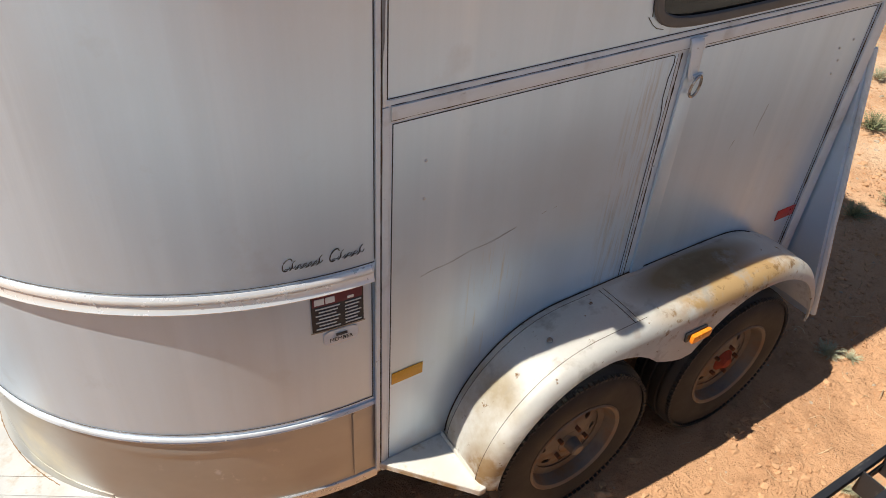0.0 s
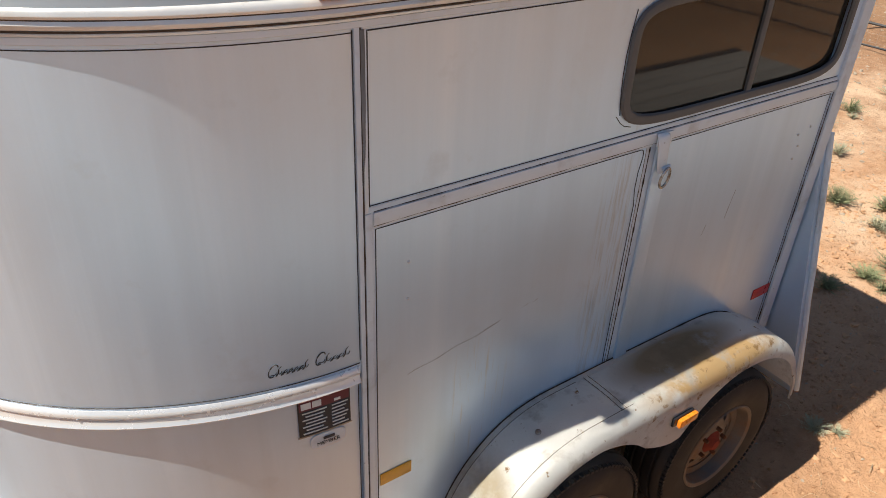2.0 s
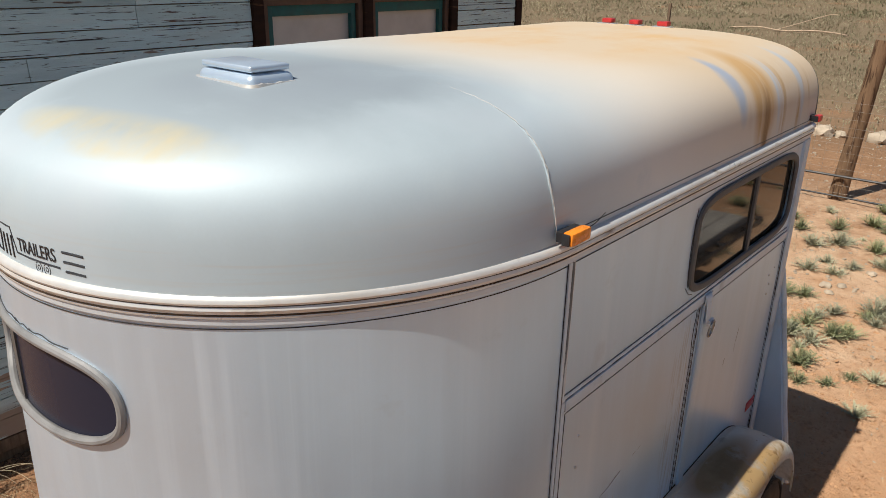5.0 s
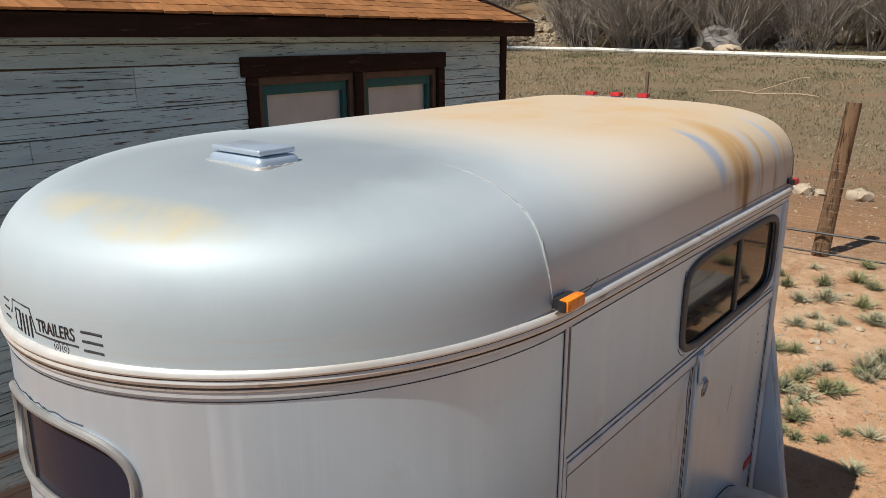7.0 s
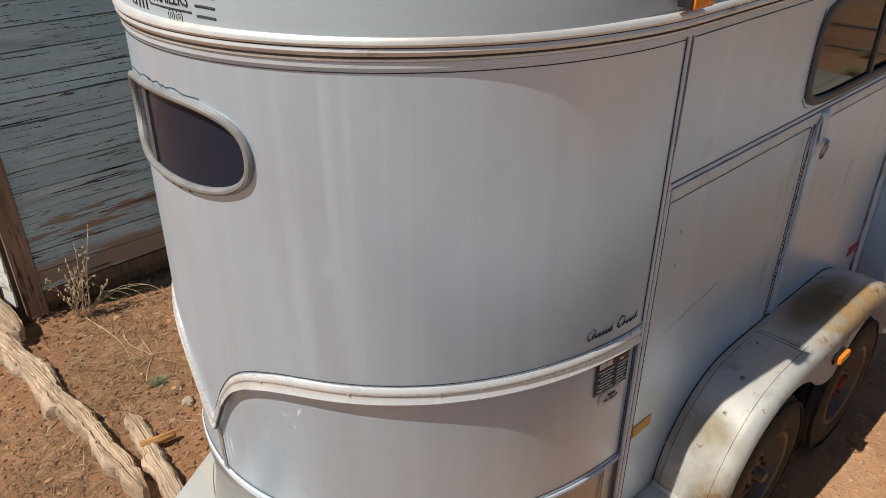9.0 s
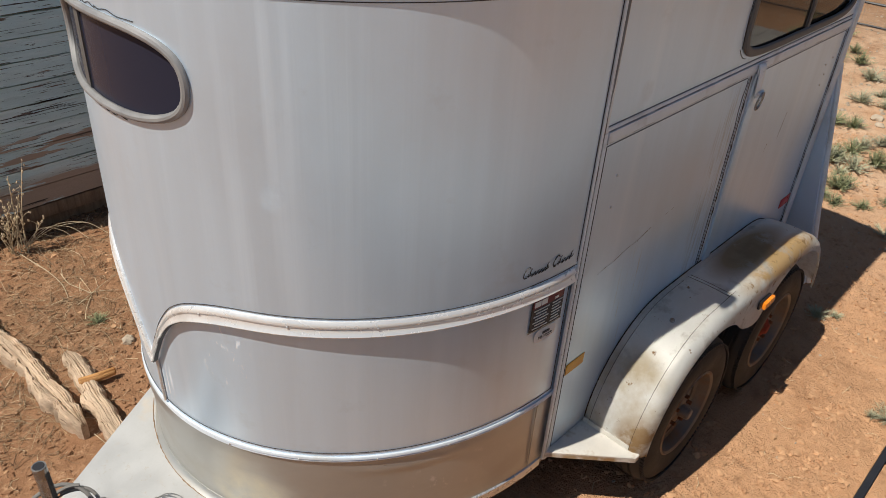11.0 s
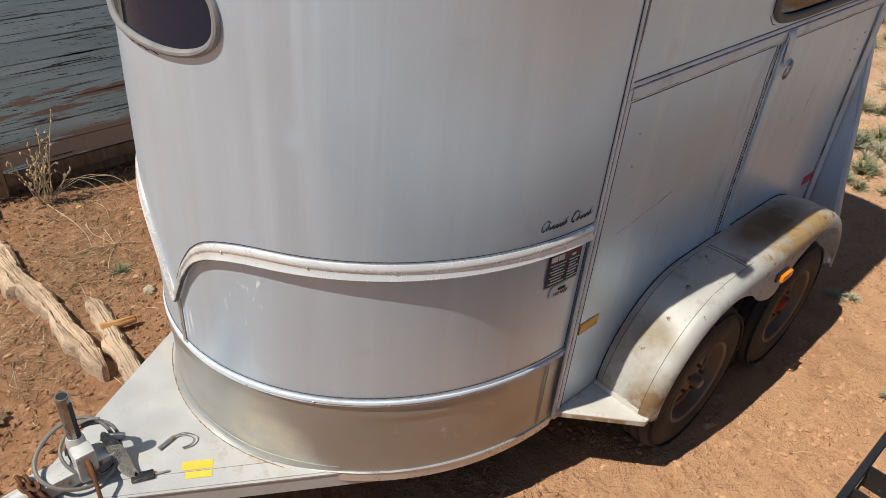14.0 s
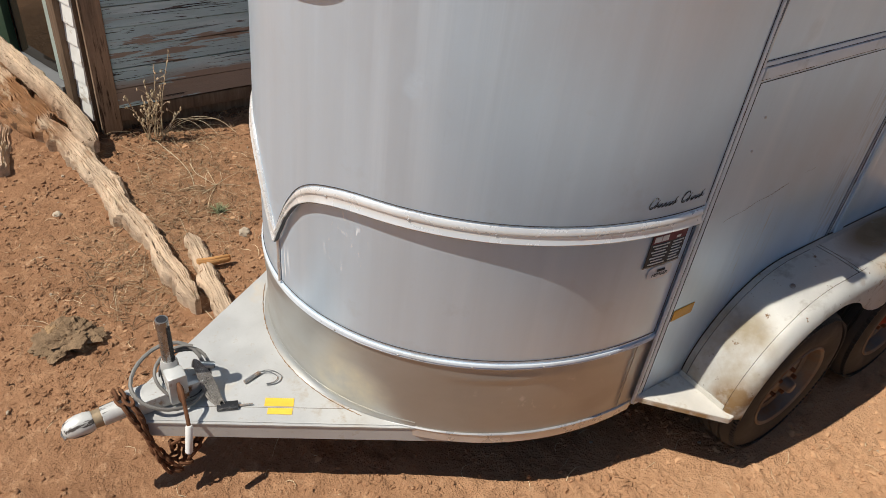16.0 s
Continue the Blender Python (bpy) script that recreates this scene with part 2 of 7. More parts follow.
M_ROOF = mat("roof_aluminium", (0.50, 0.59, 0.635), 0.62, 0.22, var=0.07, scale=1.6, bump=0.02, bscale=120, rvar=0.06,
             stains=[((0.50, 0.57, 0.615), 2.2, 0.44, 0.62, (1, 1, 1), None, 1, 0.62, 0.2), ((0.51, 0.59, 0.62), 3.0, 0.56, 0.70, (1, 1, 1), None, 1, 0.62, 0.2), ((0.50, 0.55, 0.57), 2.0, 0.52, 0.64, (0.7, 0.7, 26), (-0.4, 0.6, 2.30), (0.9, 1.1, 0.11), 0.6, 0.2),
                     # neutral grey main roof, its flank painted paler to lift the shade there
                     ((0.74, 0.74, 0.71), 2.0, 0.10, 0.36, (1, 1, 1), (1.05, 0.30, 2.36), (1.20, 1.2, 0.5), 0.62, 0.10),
                     # blue-grey tone deepening towards the cap's top and round the vent
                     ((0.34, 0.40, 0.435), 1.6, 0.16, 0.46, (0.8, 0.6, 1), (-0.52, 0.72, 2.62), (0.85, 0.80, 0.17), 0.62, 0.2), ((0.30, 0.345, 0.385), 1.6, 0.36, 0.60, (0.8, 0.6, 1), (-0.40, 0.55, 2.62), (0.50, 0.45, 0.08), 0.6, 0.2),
                     ((0.54, 0.46, 0.27), 2.6, 0.32, 0.56, (0.7, 1.6, 1), (-0.84, 0.62, 2.535), (0.16, 0.45, 0.045), 0.7, 0.1),
                     ((0.61, 0.49, 0.35), 1.3, 0.06, 0.38, (0.8, 1.0, 1), (1.75, 0.75, 2.62), (1.85, 1.5, 0.62), 0.7, 0.05),
                     ((0.60, 0.41, 0.22), 2.0, 0.42, 0.66, (1.0, 1.4, 1), (1.35, 0.75, 2.62), (1.1, 0.65, 0.14), 0.8, 0.0),
                     ((0.41, 0.455, 0.53), 5.0, 0.30, 0.50, (1.5, 0.5, 0.5), (1.17, 0.07, 2.50), (0.065, 0.22, 0.17), 0.6, 0.2),
                     ((0.52, 0.33, 0.15), 5.0, 0.26, 0.50, (2.5, 0.4, 0.4), (1.40, 0.05, 2.44), (0.14, 0.40, 0.26), 0.8, 0.0),
                     ((0.30, 0.18, 0.08), 7.0, 0.36, 0.56, (2.5, 0.3, 0.3), (1.43, -0.02, 2.33), (0.05, 0.30, 0.18), 0.85, 0.0),
                     ((0.52, 0.56, 0.60), 5.0, 0.34, 0.54, (2.0, 0.4, 0.4), (1.58, 0.05, 2.42), (0.045, 0.30, 0.20), 0.6, 0.2),
                     ((0.50, 0.54, 0.58), 5.0, 0.34, 0.54, (2.0, 0.4, 0.4), (1.86, 0.05, 2.44), (0.045, 0.30, 0.20), 0.6, 0.2),
                     ((0.48, 0.33, 0.18), 4.0, 0.50, 0.64, (3.0, 0.4, 0.4), (1.68, 0.10, 2.38), (0.50, 0.40, 0.18), 0.85, 0.0)])
M_BELT = mat("bright_aluminium_moulding", (0.77, 0.755, 0.73), 0.28, 0.40, var=0.06, scale=9, bump=0.04, bscale=200,
             stains=[((0.50, 0.46, 0.41), 5, 0.60, 0.80, (1, 1, 1), None, 1, 0.5, 0.3)])
M_RAIL = mat("cream_aluminium_rail", (0.74, 0.725, 0.69), 0.36, 0.35, var=0.07, scale=9, bump=0.05, bscale=200,
             stains=[((0.30, 0.25, 0.19), 16, 0.60, 0.74, (0.5, 0.5, 1.5), None, 1, 0.75, 0.1), ((0.56, 0.52, 0.46), 3, 0.52, 0.78, (1, 1, 1), None, 1, 0.5, 0.3)])
M_PAINTTRIM = mat("painted_trim", (0.64, 0.685, 0.725), 0.48, 0.25, var=0.05, scale=6, bump=0.03, bscale=160, rvar=0.06,
                  stains=[((0.43, 0.41, 0.375), 7, 0.55, 0.80, (1, 1, 1), None, 1, 0.7, 0.1), ((0.22, 0.18, 0.14), 40, 0.68, 0.76, (0.6, 0.6, 1), None, 1, 0.8, 0.0)])
M_GRIME = mat("dark_seam_grime", (0.085, 0.062, 0.046), 0.85, var=0.4, scale=18, bump=0.1,
              stains=[((0.20, 0.11, 0.055), 6, 0.55, 0.68, (1, 1, 1), None, 1, 0.9, 0.0)])
M_SMEAR = mat("grey_sealant_smear", (0.17, 0.175, 0.18), 0.6, var=0.35, scale=9, stretch=(6, 6, 0.7), bump=0.2)
M_TRIM = mat("aluminium_trim", (0.64, 0.635, 0.62), 0.32, 0.62, var=0.12, scale=9, bump=0.05, bscale=200,
             stains=[((0.44, 0.39, 0.33), 4, 0.60, 0.85, (1, 1, 1), None, 1, 0.7, 0.2), ((0.24, 0.19, 0.14), 45, 0.66, 0.76, (0.3, 0.3, 1), None, 1, 0.8, 0.1)])
M_SKIRT = mat("bare_aluminium", (0.42, 0.42, 0.40), 0.40, 0.70, var=0.07, scale=3, stretch=(1, 1, 2), bump=0.10, bscale=7, depth=0.006, rvar=0.06,
              # second patch paints the tongue plate's pale yellow reflection onto the bare metal
              stains=[((0.38, 0.355, 0.31), 3, 0.48, 0.78, (1, 1, 1.6), None, 1, 0.5, 0.5), ((0.60, 0.56, 0.42), 5, 0.34, 0.60, (1, 1, 1), (-0.95, 0.53, 0.47), (0.16, 0.20, 0.12), 0.6, 0.3),
                      ((0.55, 0.54, 0.50), 22, 0.60, 0.68, (1, 1, 0.7), (-0.45, 0.10, 0.56), (0.30, 0.2, 0.10), 0.6, 0.4), ((0.36, 0.28, 0.18), 9, 0.45, 0.7, (1, 1, 2), (-0.5, 0.9, 0.33), (1.0, 1.2, 0.06), 0.8, 0.1)])
M_WHITE = mat("chalky_silver_paint", (0.46, 0.46, 0.45), 0.5, 0.2, var=0.09, scale=6, bump=0.05, bscale=150,
              stains=[((0.50, 0.42, 0.32), 7, 0.58, 0.80, (1, 1, 1), None, 1, 0.8, 0.0), ((0.34, 0.26, 0.175), 16, 0.50, 0.70, (1, 1, 1), (-1.0, 0.63, 0.362), (0.12, 0.28, 0.03), 0.85, 0.0),
                      ((0.42, 0.39, 0.35), 40, 0.60, 0.70, (1, 1, 1), None, 1, 0.8, 0.0)])
M_FENDER = mat("fender_paint", (0.83, 0.82, 0.77), 0.50, 0.08, var=0.09, scale=5, bump=0.06, bscale=120,
               stains=[((0.41, 0.31, 0.185), 7, 0.20, 0.40, (1, 1, 1), (1.25, -0.115, 0.85), (0.36, 0.125, 0.1), 0.8, 0.0), ((0.33, 0.245, 0.14), 9, 0.40, 0.58, (1, 1, 1), (1.27, -0.13, 0.85), (0.24, 0.09, 0.1), 0.8, 0.0),
                       ((0.62, 0.42, 0.20), 6, 0.30, 0.46, (1, 1, 1), (1.36, -0.245, 0.84), (0.48, 0.075, 0.09), 0.8, 0.0), ((0.40, 0.24, 0.10), 26, 0.56, 0.66, (1, 1, 1), (1.36, -0.26, 0.82), (0.60, 0.08, 0.12), 0.8, 0.0),
                       ((0.36, 0.21, 0.085), 9, 0.32, 0.50, (1, 1, 1), (0.26, -0.25, 0.43), (0.13, 0.12, 0.16), 0.8, 0.0),
                       ((0.36, 0.23, 0.10), 22, 0.38, 0.56, (1, 1, 1), (0.16, -0.14, 0.380), (0.28, 0.24, 0.026), 0.85, 0.0),
                       ((0.56, 0.48, 0.34), 6, 0.38, 0.62, (1, 1, 1), (0.33, -0.12, 0.58), (0.17, 0.20, 0.32), 0.75, 0.0),
                       ((0.52, 0.49, 0.43), 10, 0.55, 0.72, (1, 1, 1), None, 1, 0.7, 0.1), ((0.30, 0.18, 0.08), 30, 0.66, 0.72, (1, 1, 1), None, 1, 0.8, 0.0)])
# beige step plate, toned darker to stand in for the shade on it
M_STEP = mat("dimmed_step_plate", (0.60, 0.575, 0.52), 0.6, 0.1, var=0.12, scale=9, bump=0.1,
             stains=[((0.30, 0.18, 0.08), 18, 0.36, 0.54, (1, 1, 1), (0.16, -0.14, 0.380), (0.28, 0.24, 0.026), 0.85, 0.0), ((0.34, 0.26, 0.16), 9, 0.52, 0.66, (1, 1, 1), None, 1, 0.8, 0.0)])
M_BLACK = mat("black_paint", (0.02, 0.02, 0.022), 0.35, 0.0, var=0.3, scale=8, bump=0.12, bscale=150,
              stains=[((0.20, 0.19, 0.18), 14, 0.62, 0.72, (0.4, 2, 2), None, 1, 0.5, 0.0)])
M_LINE = mat("black_vinyl", (0.025, 0.025, 0.028), 0.5, var=0.2, bump=0)
M_RUBBER = mat("tyre_rubber", (0.019, 0.018, 0.017), 0.75, var=0.3, scale=9, bump=0.3, bscale=180,
               stains=[((0.036, 0.027, 0.021), 5, 0.56, 0.80, (1, 1, 1), None, 1, 0.95, 0.0)])
M_RIM = mat("rusty_grey_rim", (0.185, 0.155, 0.125), 0.55, 0.3, var=0.25, scale=14, bump=0.2,
            stains=[((0.20, 0.105, 0.045), 7, 0.46, 0.68, (1, 1, 1), None, 1, 0.9, 0.0)])
M_GASKET = mat("window_rubber", (0.10, 0.095, 0.09), 0.55, var=0.2, scale=14, bump=0.1)
M_FRAMEW = mat("window_frame_grey", (0.27, 0.265, 0.26), 0.5, 0.2, var=0.15, scale=14, bump=0.1)
M_ORANGE = mat("orange_lens", (0.85, 0.25, 0.02), 0.25, var=0.15, scale=30, bump=0.2, bscale=90)
M_YELLOW = mat("amber_reflector", (0.72, 0.36, 0.03), 0.4, var=0.1, scale=30, bump=0.1, bscale=400)
M_LEMON = mat("yellow_sticker", (0.80, 0.49, 0.05), 0.5, var=0.1, scale=30, bump=0.05)
M_RED = mat("red_lens", (0.50, 0.03, 0.03), 0.35, var=0.2, scale=30, bump=0.1)
M_MAROON = mat("maroon_print", (0.13, 0.02, 0.03), 0.5, var=0.1, bump=0)
M_PLATEW = mat("white_print", (0.70, 0.69, 0.66), 0.5, var=0.1, scale=30, bump=0.05)
M_SEAL = mat("grey_sealant", (0.50, 0.49, 0.47), 0.7, var=0.25, scale=30, bump=0.4)
M_GROOVE = mat("grimy_groove", (0.20, 0.165, 0.13), 0.7, 0.1, var=0.4, scale=12, bump=0.2,
               stains=[((0.45, 0.42, 0.38), 6, 0.5, 0.65, (1, 1, 1), None, 1, 0.6, 0.1)])
M_STEEL = mat("galvanised_steel", (0.40, 0.40, 0.39), 0.4, 0.85, var=0.2, scale=20, bump=0.15,
              stains=[(RUST, 18, 0.55, 0.68, (1, 1, 1), None, 1, 0.9, 0.0)])
M_RUSTY = mat("rusty_steel", (0.16, 0.075, 0.04), 0.85, 0.2, var=0.35, scale=25, bump=0.4, bscale=160)
M_REDRUST = mat("red_rust", (0.24, 0.05, 0.03), 0.8, 0.1, var=0.35, scale=25, bump=0.3, bscale=160)
M_HITCH = mat("hitch_paint", (0.54, 0.54, 0.52), 0.45, 0.3, var=0.1, scale=12, bump=0.1,
              stains=[(RUST, 14, 0.56, 0.66, (1, 1, 1), None, 1, 0.9, 0.0)])
M_SCRAPED = mat("scraped_white_paint", (0.58, 0.57, 0.54), 0.5, 0.2, var=0.15, scale=12, bump=0.2,
                stains=[((0.05, 0.04, 0.035), 26, 0.54, 0.60, (0.35, 2, 2), None, 1, 0.7, 0.0), (RUST, 9, 0.58, 0.68, (1, 1, 1), None, 1, 0.9, 0.0)])
M_DARKIN = mat("dark_interior", (0.045, 0.038, 0.032), 0.8, var=0.25, scale=4, bump=0.1)
M_CABLE = mat("grey_cable", (0.175, 0.165, 0.15), 0.6, var=0.2, scale=20, bump=0.1)
M_GRATE = mat("wire_braid", (0.30, 0.275, 0.245), 0.6, 0.4, var=0.4, scale=90, bump=0.4)


def glass(name, tint, rough=0.03, through_=0.8, spec=0.5):
    m = bpy.data.materials.new(name)
    m.use_nodes = True
    b = m.node_tree.nodes["Principled BSDF"]
    b.inputs["Base Color"].default_value = (*tint, 1)
    b.inputs["Roughness"].default_value = rough
    b.inputs["Transmission Weight"].default_value = through_
    b.inputs["IOR"].default_value = 1.45
    b.inputs["Specular IOR Level"].default_value = spec
    return m


M_TINT = glass("tinted_glass", (0.042, 0.034, 0.025), 0.04, 0.35, 0.40)
M_TINTD = glass("dark_tinted_glass", (0.026, 0.027, 0.045), 0.25, 0.10, 0.12)
M_DARKSTEEL = mat("dark_steel", (0.33, 0.325, 0.32), 0.26, 0.9, var=0.3, scale=25, bump=0.2)

# ---- ground ----
def ground_z(x, y):
    far = max(0.0, math.hypot(x, y) - 12.0)
    rise = 0.060 * far if far < 38 else 2.28 + 0.32 * (far - 38) if far < 70 else 12.52 + 0.10 * (far - 70)
    if x < 6:
        rise *= max(0.0, min(1.0, (x + 10) / 16))
    berm = 0.22 * math.exp(-((x - 12.0) / 0.9) ** 2) if abs(y) < 16 else 0.0
    mound = 0.42 * math.exp(-((x + 1.85) / 0.55) ** 2 - ((y - 4.5) / 0.75) ** 2)
    return rise + berm + mound


def soil_z(x, y):
    """The soil's surface with its swells, clods and ruts."""
    p = Vector((x, y, 0))
    if math.hypot(x, y) > 25:
        return ground_z(x, y) + 0.066 * noise.noise(p * 0.9) + 0.012 * noise.noise(p * 3.1) - 0.006
    z = ground_z(x, y) + 0.022 * noise.noise(p * 0.9) + 0.012 * noise.noise(p * 3.1) + 0.006 * noise.noise(p * 9.0) - 0.006
    if -3.6 < x < 5.0 and -2.2 < y < 3.9:
        rough = max(0.0, min(1.0, 0.55 + 1.3 * noise.noise(p * 1.7 + Vector((4, 0, 0)))))
        z += rough * (0.034 * max(0.0, noise.noise(p * 17) - 0.14) + 0.024 * max(0.0, noise.noise(p * 33 + Vector((0, 7, 0))) - 0.12)) + 0.0030 * noise.noise(p * 24)
    return z


def ground_mesh():
    def steps(fine, hi):
        out = [0.0]
        while out[-1] < hi:
            out.append(out[-1] + (0.020 if out[-1] < fine else max(0.020, min(60, (abs(out[-1]) - fine) * 0.06 + 0.02))))
        return out
    xs = [-v for v in steps(2.4, 900)][:0:-1] + steps(2.6, 900)
    ys = [-v for v in steps(1.3, 900)][:0:-1] + steps(3.3, 900)
    ny = len(ys)
    verts = [(x, y, soil_z(x, y)) for x in xs for y in ys]
    faces = [(i * ny + j, (i + 1) * ny + j, (i + 1) * ny + j + 1, i * ny + j + 1) for i in range(len(xs) - 1) for j in range(ny - 1)]
    me = bpy.data.meshes.new("ground")
    me.from_pydata(verts, [], faces)
    me.polygons.foreach_set("use_smooth", [True] * len(faces))
    return me


def soil_mat(name, chips=True):
    """Dry crumbled soil: broad tones, clods with cracks between, fine grit."""
    m = bpy.data.materials.new(name)
    m.use_nodes = True
    N, L = m.node_tree.nodes, m.node_tree.links
    b = N["Principled BSDF"]
    pos = N.new("ShaderNodeNewGeometry").outputs["Position"]

    def nz(sc, detail, rg=0.6):
        t = N.new("ShaderNodeTexNoise")
        t.inputs["Scale"].default_value, t.inputs["Detail"].default_value, t.inputs["Roughness"].default_value = sc, detail, rg
        L.new(pos, t.inputs["Vector"])
        return t

    def ramp(src, a, c, lo=0.0, hi=1.0):
        k = N.new("ShaderNodeMapRange")
        for i, v in enumerate((a, c, lo, hi)):
            k.inputs[i + 1].default_value = v
        L.new(src, k.inputs[0])
        return k.outputs[0]

    def mix(f, c0, c1):
        k = N.new("ShaderNodeMix")
        k.data_type = "RGBA"
        L.new(f, k.inputs["Factor"])
        for sk, c in ((k.inputs[6], c0), (k.inputs[7], c1)):
            if isinstance(c, tuple):
                sk.default_value = (*c, 1)
            else:
                L.new(c, sk)
        return k.outputs[2]

    def op(kind, a, c):
        k = N.new("ShaderNodeMath")
        k.operation = kind
        for sk, v in zip(k.inputs, (a, c)):
            if isinstance(v, float):
                sk.default_value = v
            else:
                L.new(v, sk)
        return k.outputs[0]

    def zone(centre, radius, a=0.4):
        d = N.new("ShaderNodeVectorMath")
        d.operation = "SUBTRACT"
        d.inputs[1].default_value = centre
        L.new(pos, d.inputs[0])
        e = N.new("ShaderNodeVectorMath")
        e.operation = "DIVIDE"
        e.inputs[1].default_value = radius
        L.new(d.outputs[0], e.inputs[0])
        g = N.new("ShaderNodeVectorMath")
        g.operation = "LENGTH"
        L.new(e.outputs[0], g.inputs[0])
        return ramp(g.outputs["Value"], a, 1.0, 1.0, 0.0)

    warp = N.new("ShaderNodeVectorMath")
    warp.operation = "MULTIPLY_ADD"
    warp.inputs[1].default_value = (0.03, 0.03, 0.03)
    L.new(nz(18, 3).outputs["Color"], warp.inputs[0])
    L.new(pos, warp.inputs[2])

    def cells(sc, feature="F1"):
        v = N.new("ShaderNodeTexVoronoi")
        v.feature = feature
        v.inputs["Scale"].default_value = sc
        L.new(warp.outputs[0], v.inputs["Vector"])
        return v

    broad, mid, grit = nz(1.3, 6).outputs["Fac"], nz(11, 5, 0.6).outputs["Fac"], nz(140, 4, 0.7).outputs["Fac"]
    clod, chip = cells(26), cells(70)
    sep = N.new("ShaderNodeSeparateColor")
    L.new(clod.outputs["Color"], sep.inputs[0])
    sep2 = N.new("ShaderNodeSeparateColor")
    L.new(chip.outputs["Color"], sep2.inputs[0])
    c = mix(ramp(broad, 0.35, 0.65), (0.262, 0.136, 0.072), (0.325, 0.172, 0.092))
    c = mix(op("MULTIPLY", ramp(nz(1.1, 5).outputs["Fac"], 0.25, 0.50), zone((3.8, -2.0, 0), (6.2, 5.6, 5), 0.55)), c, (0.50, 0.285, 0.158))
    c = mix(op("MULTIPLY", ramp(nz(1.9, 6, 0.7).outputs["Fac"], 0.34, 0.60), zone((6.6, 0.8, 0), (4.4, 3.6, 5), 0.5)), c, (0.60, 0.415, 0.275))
    c = mix(op("MULTIPLY", ramp(nz(2.6, 6, 0.7).outputs["Fac"], 0.40, 0.58, 0.0, 0.8), zone((-0.95, 2.55, 0), (0.75, 1.15, 1), 0.3)), c, (0.22, 0.125, 0.070))
    c = mix(op("MULTIPLY", ramp(sep.outputs[0], 0.66, 0.72, 0.0, 0.25), ramp(mid, 0.42, 0.55)), c, (0.56, 0.33, 0.185))
    c = mix(op("MULTIPLY", ramp(sep2.outputs[1], 0.84, 0.88, 0.0, 0.35), ramp(mid, 0.48, 0.60)), c, (0.56, 0.36, 0.22))
    # low spots of the bump coloured darker, painting shade between the grains
    c = mix(ramp(mid, 0.44, 0.32, 0.0, 0.4), c, (0.215, 0.108, 0.055))
    c = mix(ramp(grit, 0.43, 0.30, 0.0, 0.55), c, (0.20, 0.095, 0.045))
    c = mix(ramp(grit, 0.58, 0.72, 0.0, 0.30), c, (0.60, 0.40, 0.26))
    c = mix(op("MULTIPLY", ramp(nz(0.5, 5).outputs["Fac"], 0.22, 0.42), zone((75, 30, 2), (68, 140, 60), 0.86)), c, (0.205, 0.155, 0.10))
    L.new(c, b.inputs["Base Color"])
    b.inputs["Roughness"].default_value = 0.96
    b.inputs["Specular IOR Level"].default_value = 0.15
    lumps = op("ADD", op("MULTIPLY", ramp(nz(46, 3, 0.55).outputs["Fac"], 0.50, 0.66), ramp(nz(2.4, 3).outputs["Fac"], 0.40, 0.58, 0.15, 1.0)), op("MULTIPLY", ramp(nz(95, 3, 0.6).outputs["Fac"], 0.52, 0.68), 0.45))
    height = op("ADD", op("ADD", op("MULTIPLY", mid, 0.75), op("MULTIPLY", lumps, 0.17)), op("ADD", op("MULTIPLY", op("MULTIPLY", ramp(clod.outputs["Distance"], 0.0, 0.55, 1.0, 0.0), sep.outputs[1]), 0.16), op("MULTIPLY", grit, 0.19)))
    k = N.new("ShaderNodeBump")
    k.inputs["Strength"].default_value = 1.0
    k.inputs["Distance"].default_value = 0.027
    L.new(height, k.inputs["Height"])
    L.new(k.outputs[0], b.inputs["Normal"])
    return m


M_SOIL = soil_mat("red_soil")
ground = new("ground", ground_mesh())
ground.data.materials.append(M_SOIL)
tagged(ground, "dry reddish bare soil strewn with small stones", "ground", kind="structure")

# ---- horse trailer ----
A0, B0, RAILZ, REAR, WIDE = 1.05, 0.885, 2.215, 2.08, 1.77


def nose_a(z):
    return A0 - 0.025 * max(0.0, min(1.0, (z - 1.2) / 1.05))


def nose(th, z, out=0.0):
    """A point of the nose's skin: th in degrees, 0 at the near side's seam, 180 at the far one."""
    t = radians(th)
    a = nose_a(z)
    p = Vector((-a * math.sin(t), B0 - B0 * math.cos(t), z))
    n = Vector((-math.sin(t) / a, -math.cos(t) / B0, 0)).normalized()
    return p + n * out


def nose_out(th, z=1.5):
    t = radians(th)
    return Vector((-math.sin(t) / nose_a(z), -math.cos(t) / B0, 0)).normalized()


BELT = [(0, 1.259), (40, 1.267), (60, 1.270), (66, 1.267), (71, 1.254), (76.3, 1.226), (80.5, 1.178), (84.6, 1.094), (88, 1.0), (90, 0.945)]


def belt(th):
    return smoothed(90 - abs(th - 90), BELT)


trailer = empty("horse_trailer", "silver two-axle horse trailer with rounded nose and stained roof", "horse trailer")

# skin of the nose
bm = bmesh.new()
sheet(bm, lambda u, v: nose(60 * u, belt(60 * u) + v * (2.19 - belt(60 * u)), 0.0), 60, 4, -0.004)
part("nose_panel", bm, M_PANEL, trailer, "brushed silver curved nose panel")
bm = bmesh.new()
def front_skin(u, v, d):
    th = 90 + u * 55
    z = v if v > 1.70 else belt(th) + (v - 1.45) / 0.25 * (1.70 - belt(th))
    return nose(th, z, -0.004 * d)


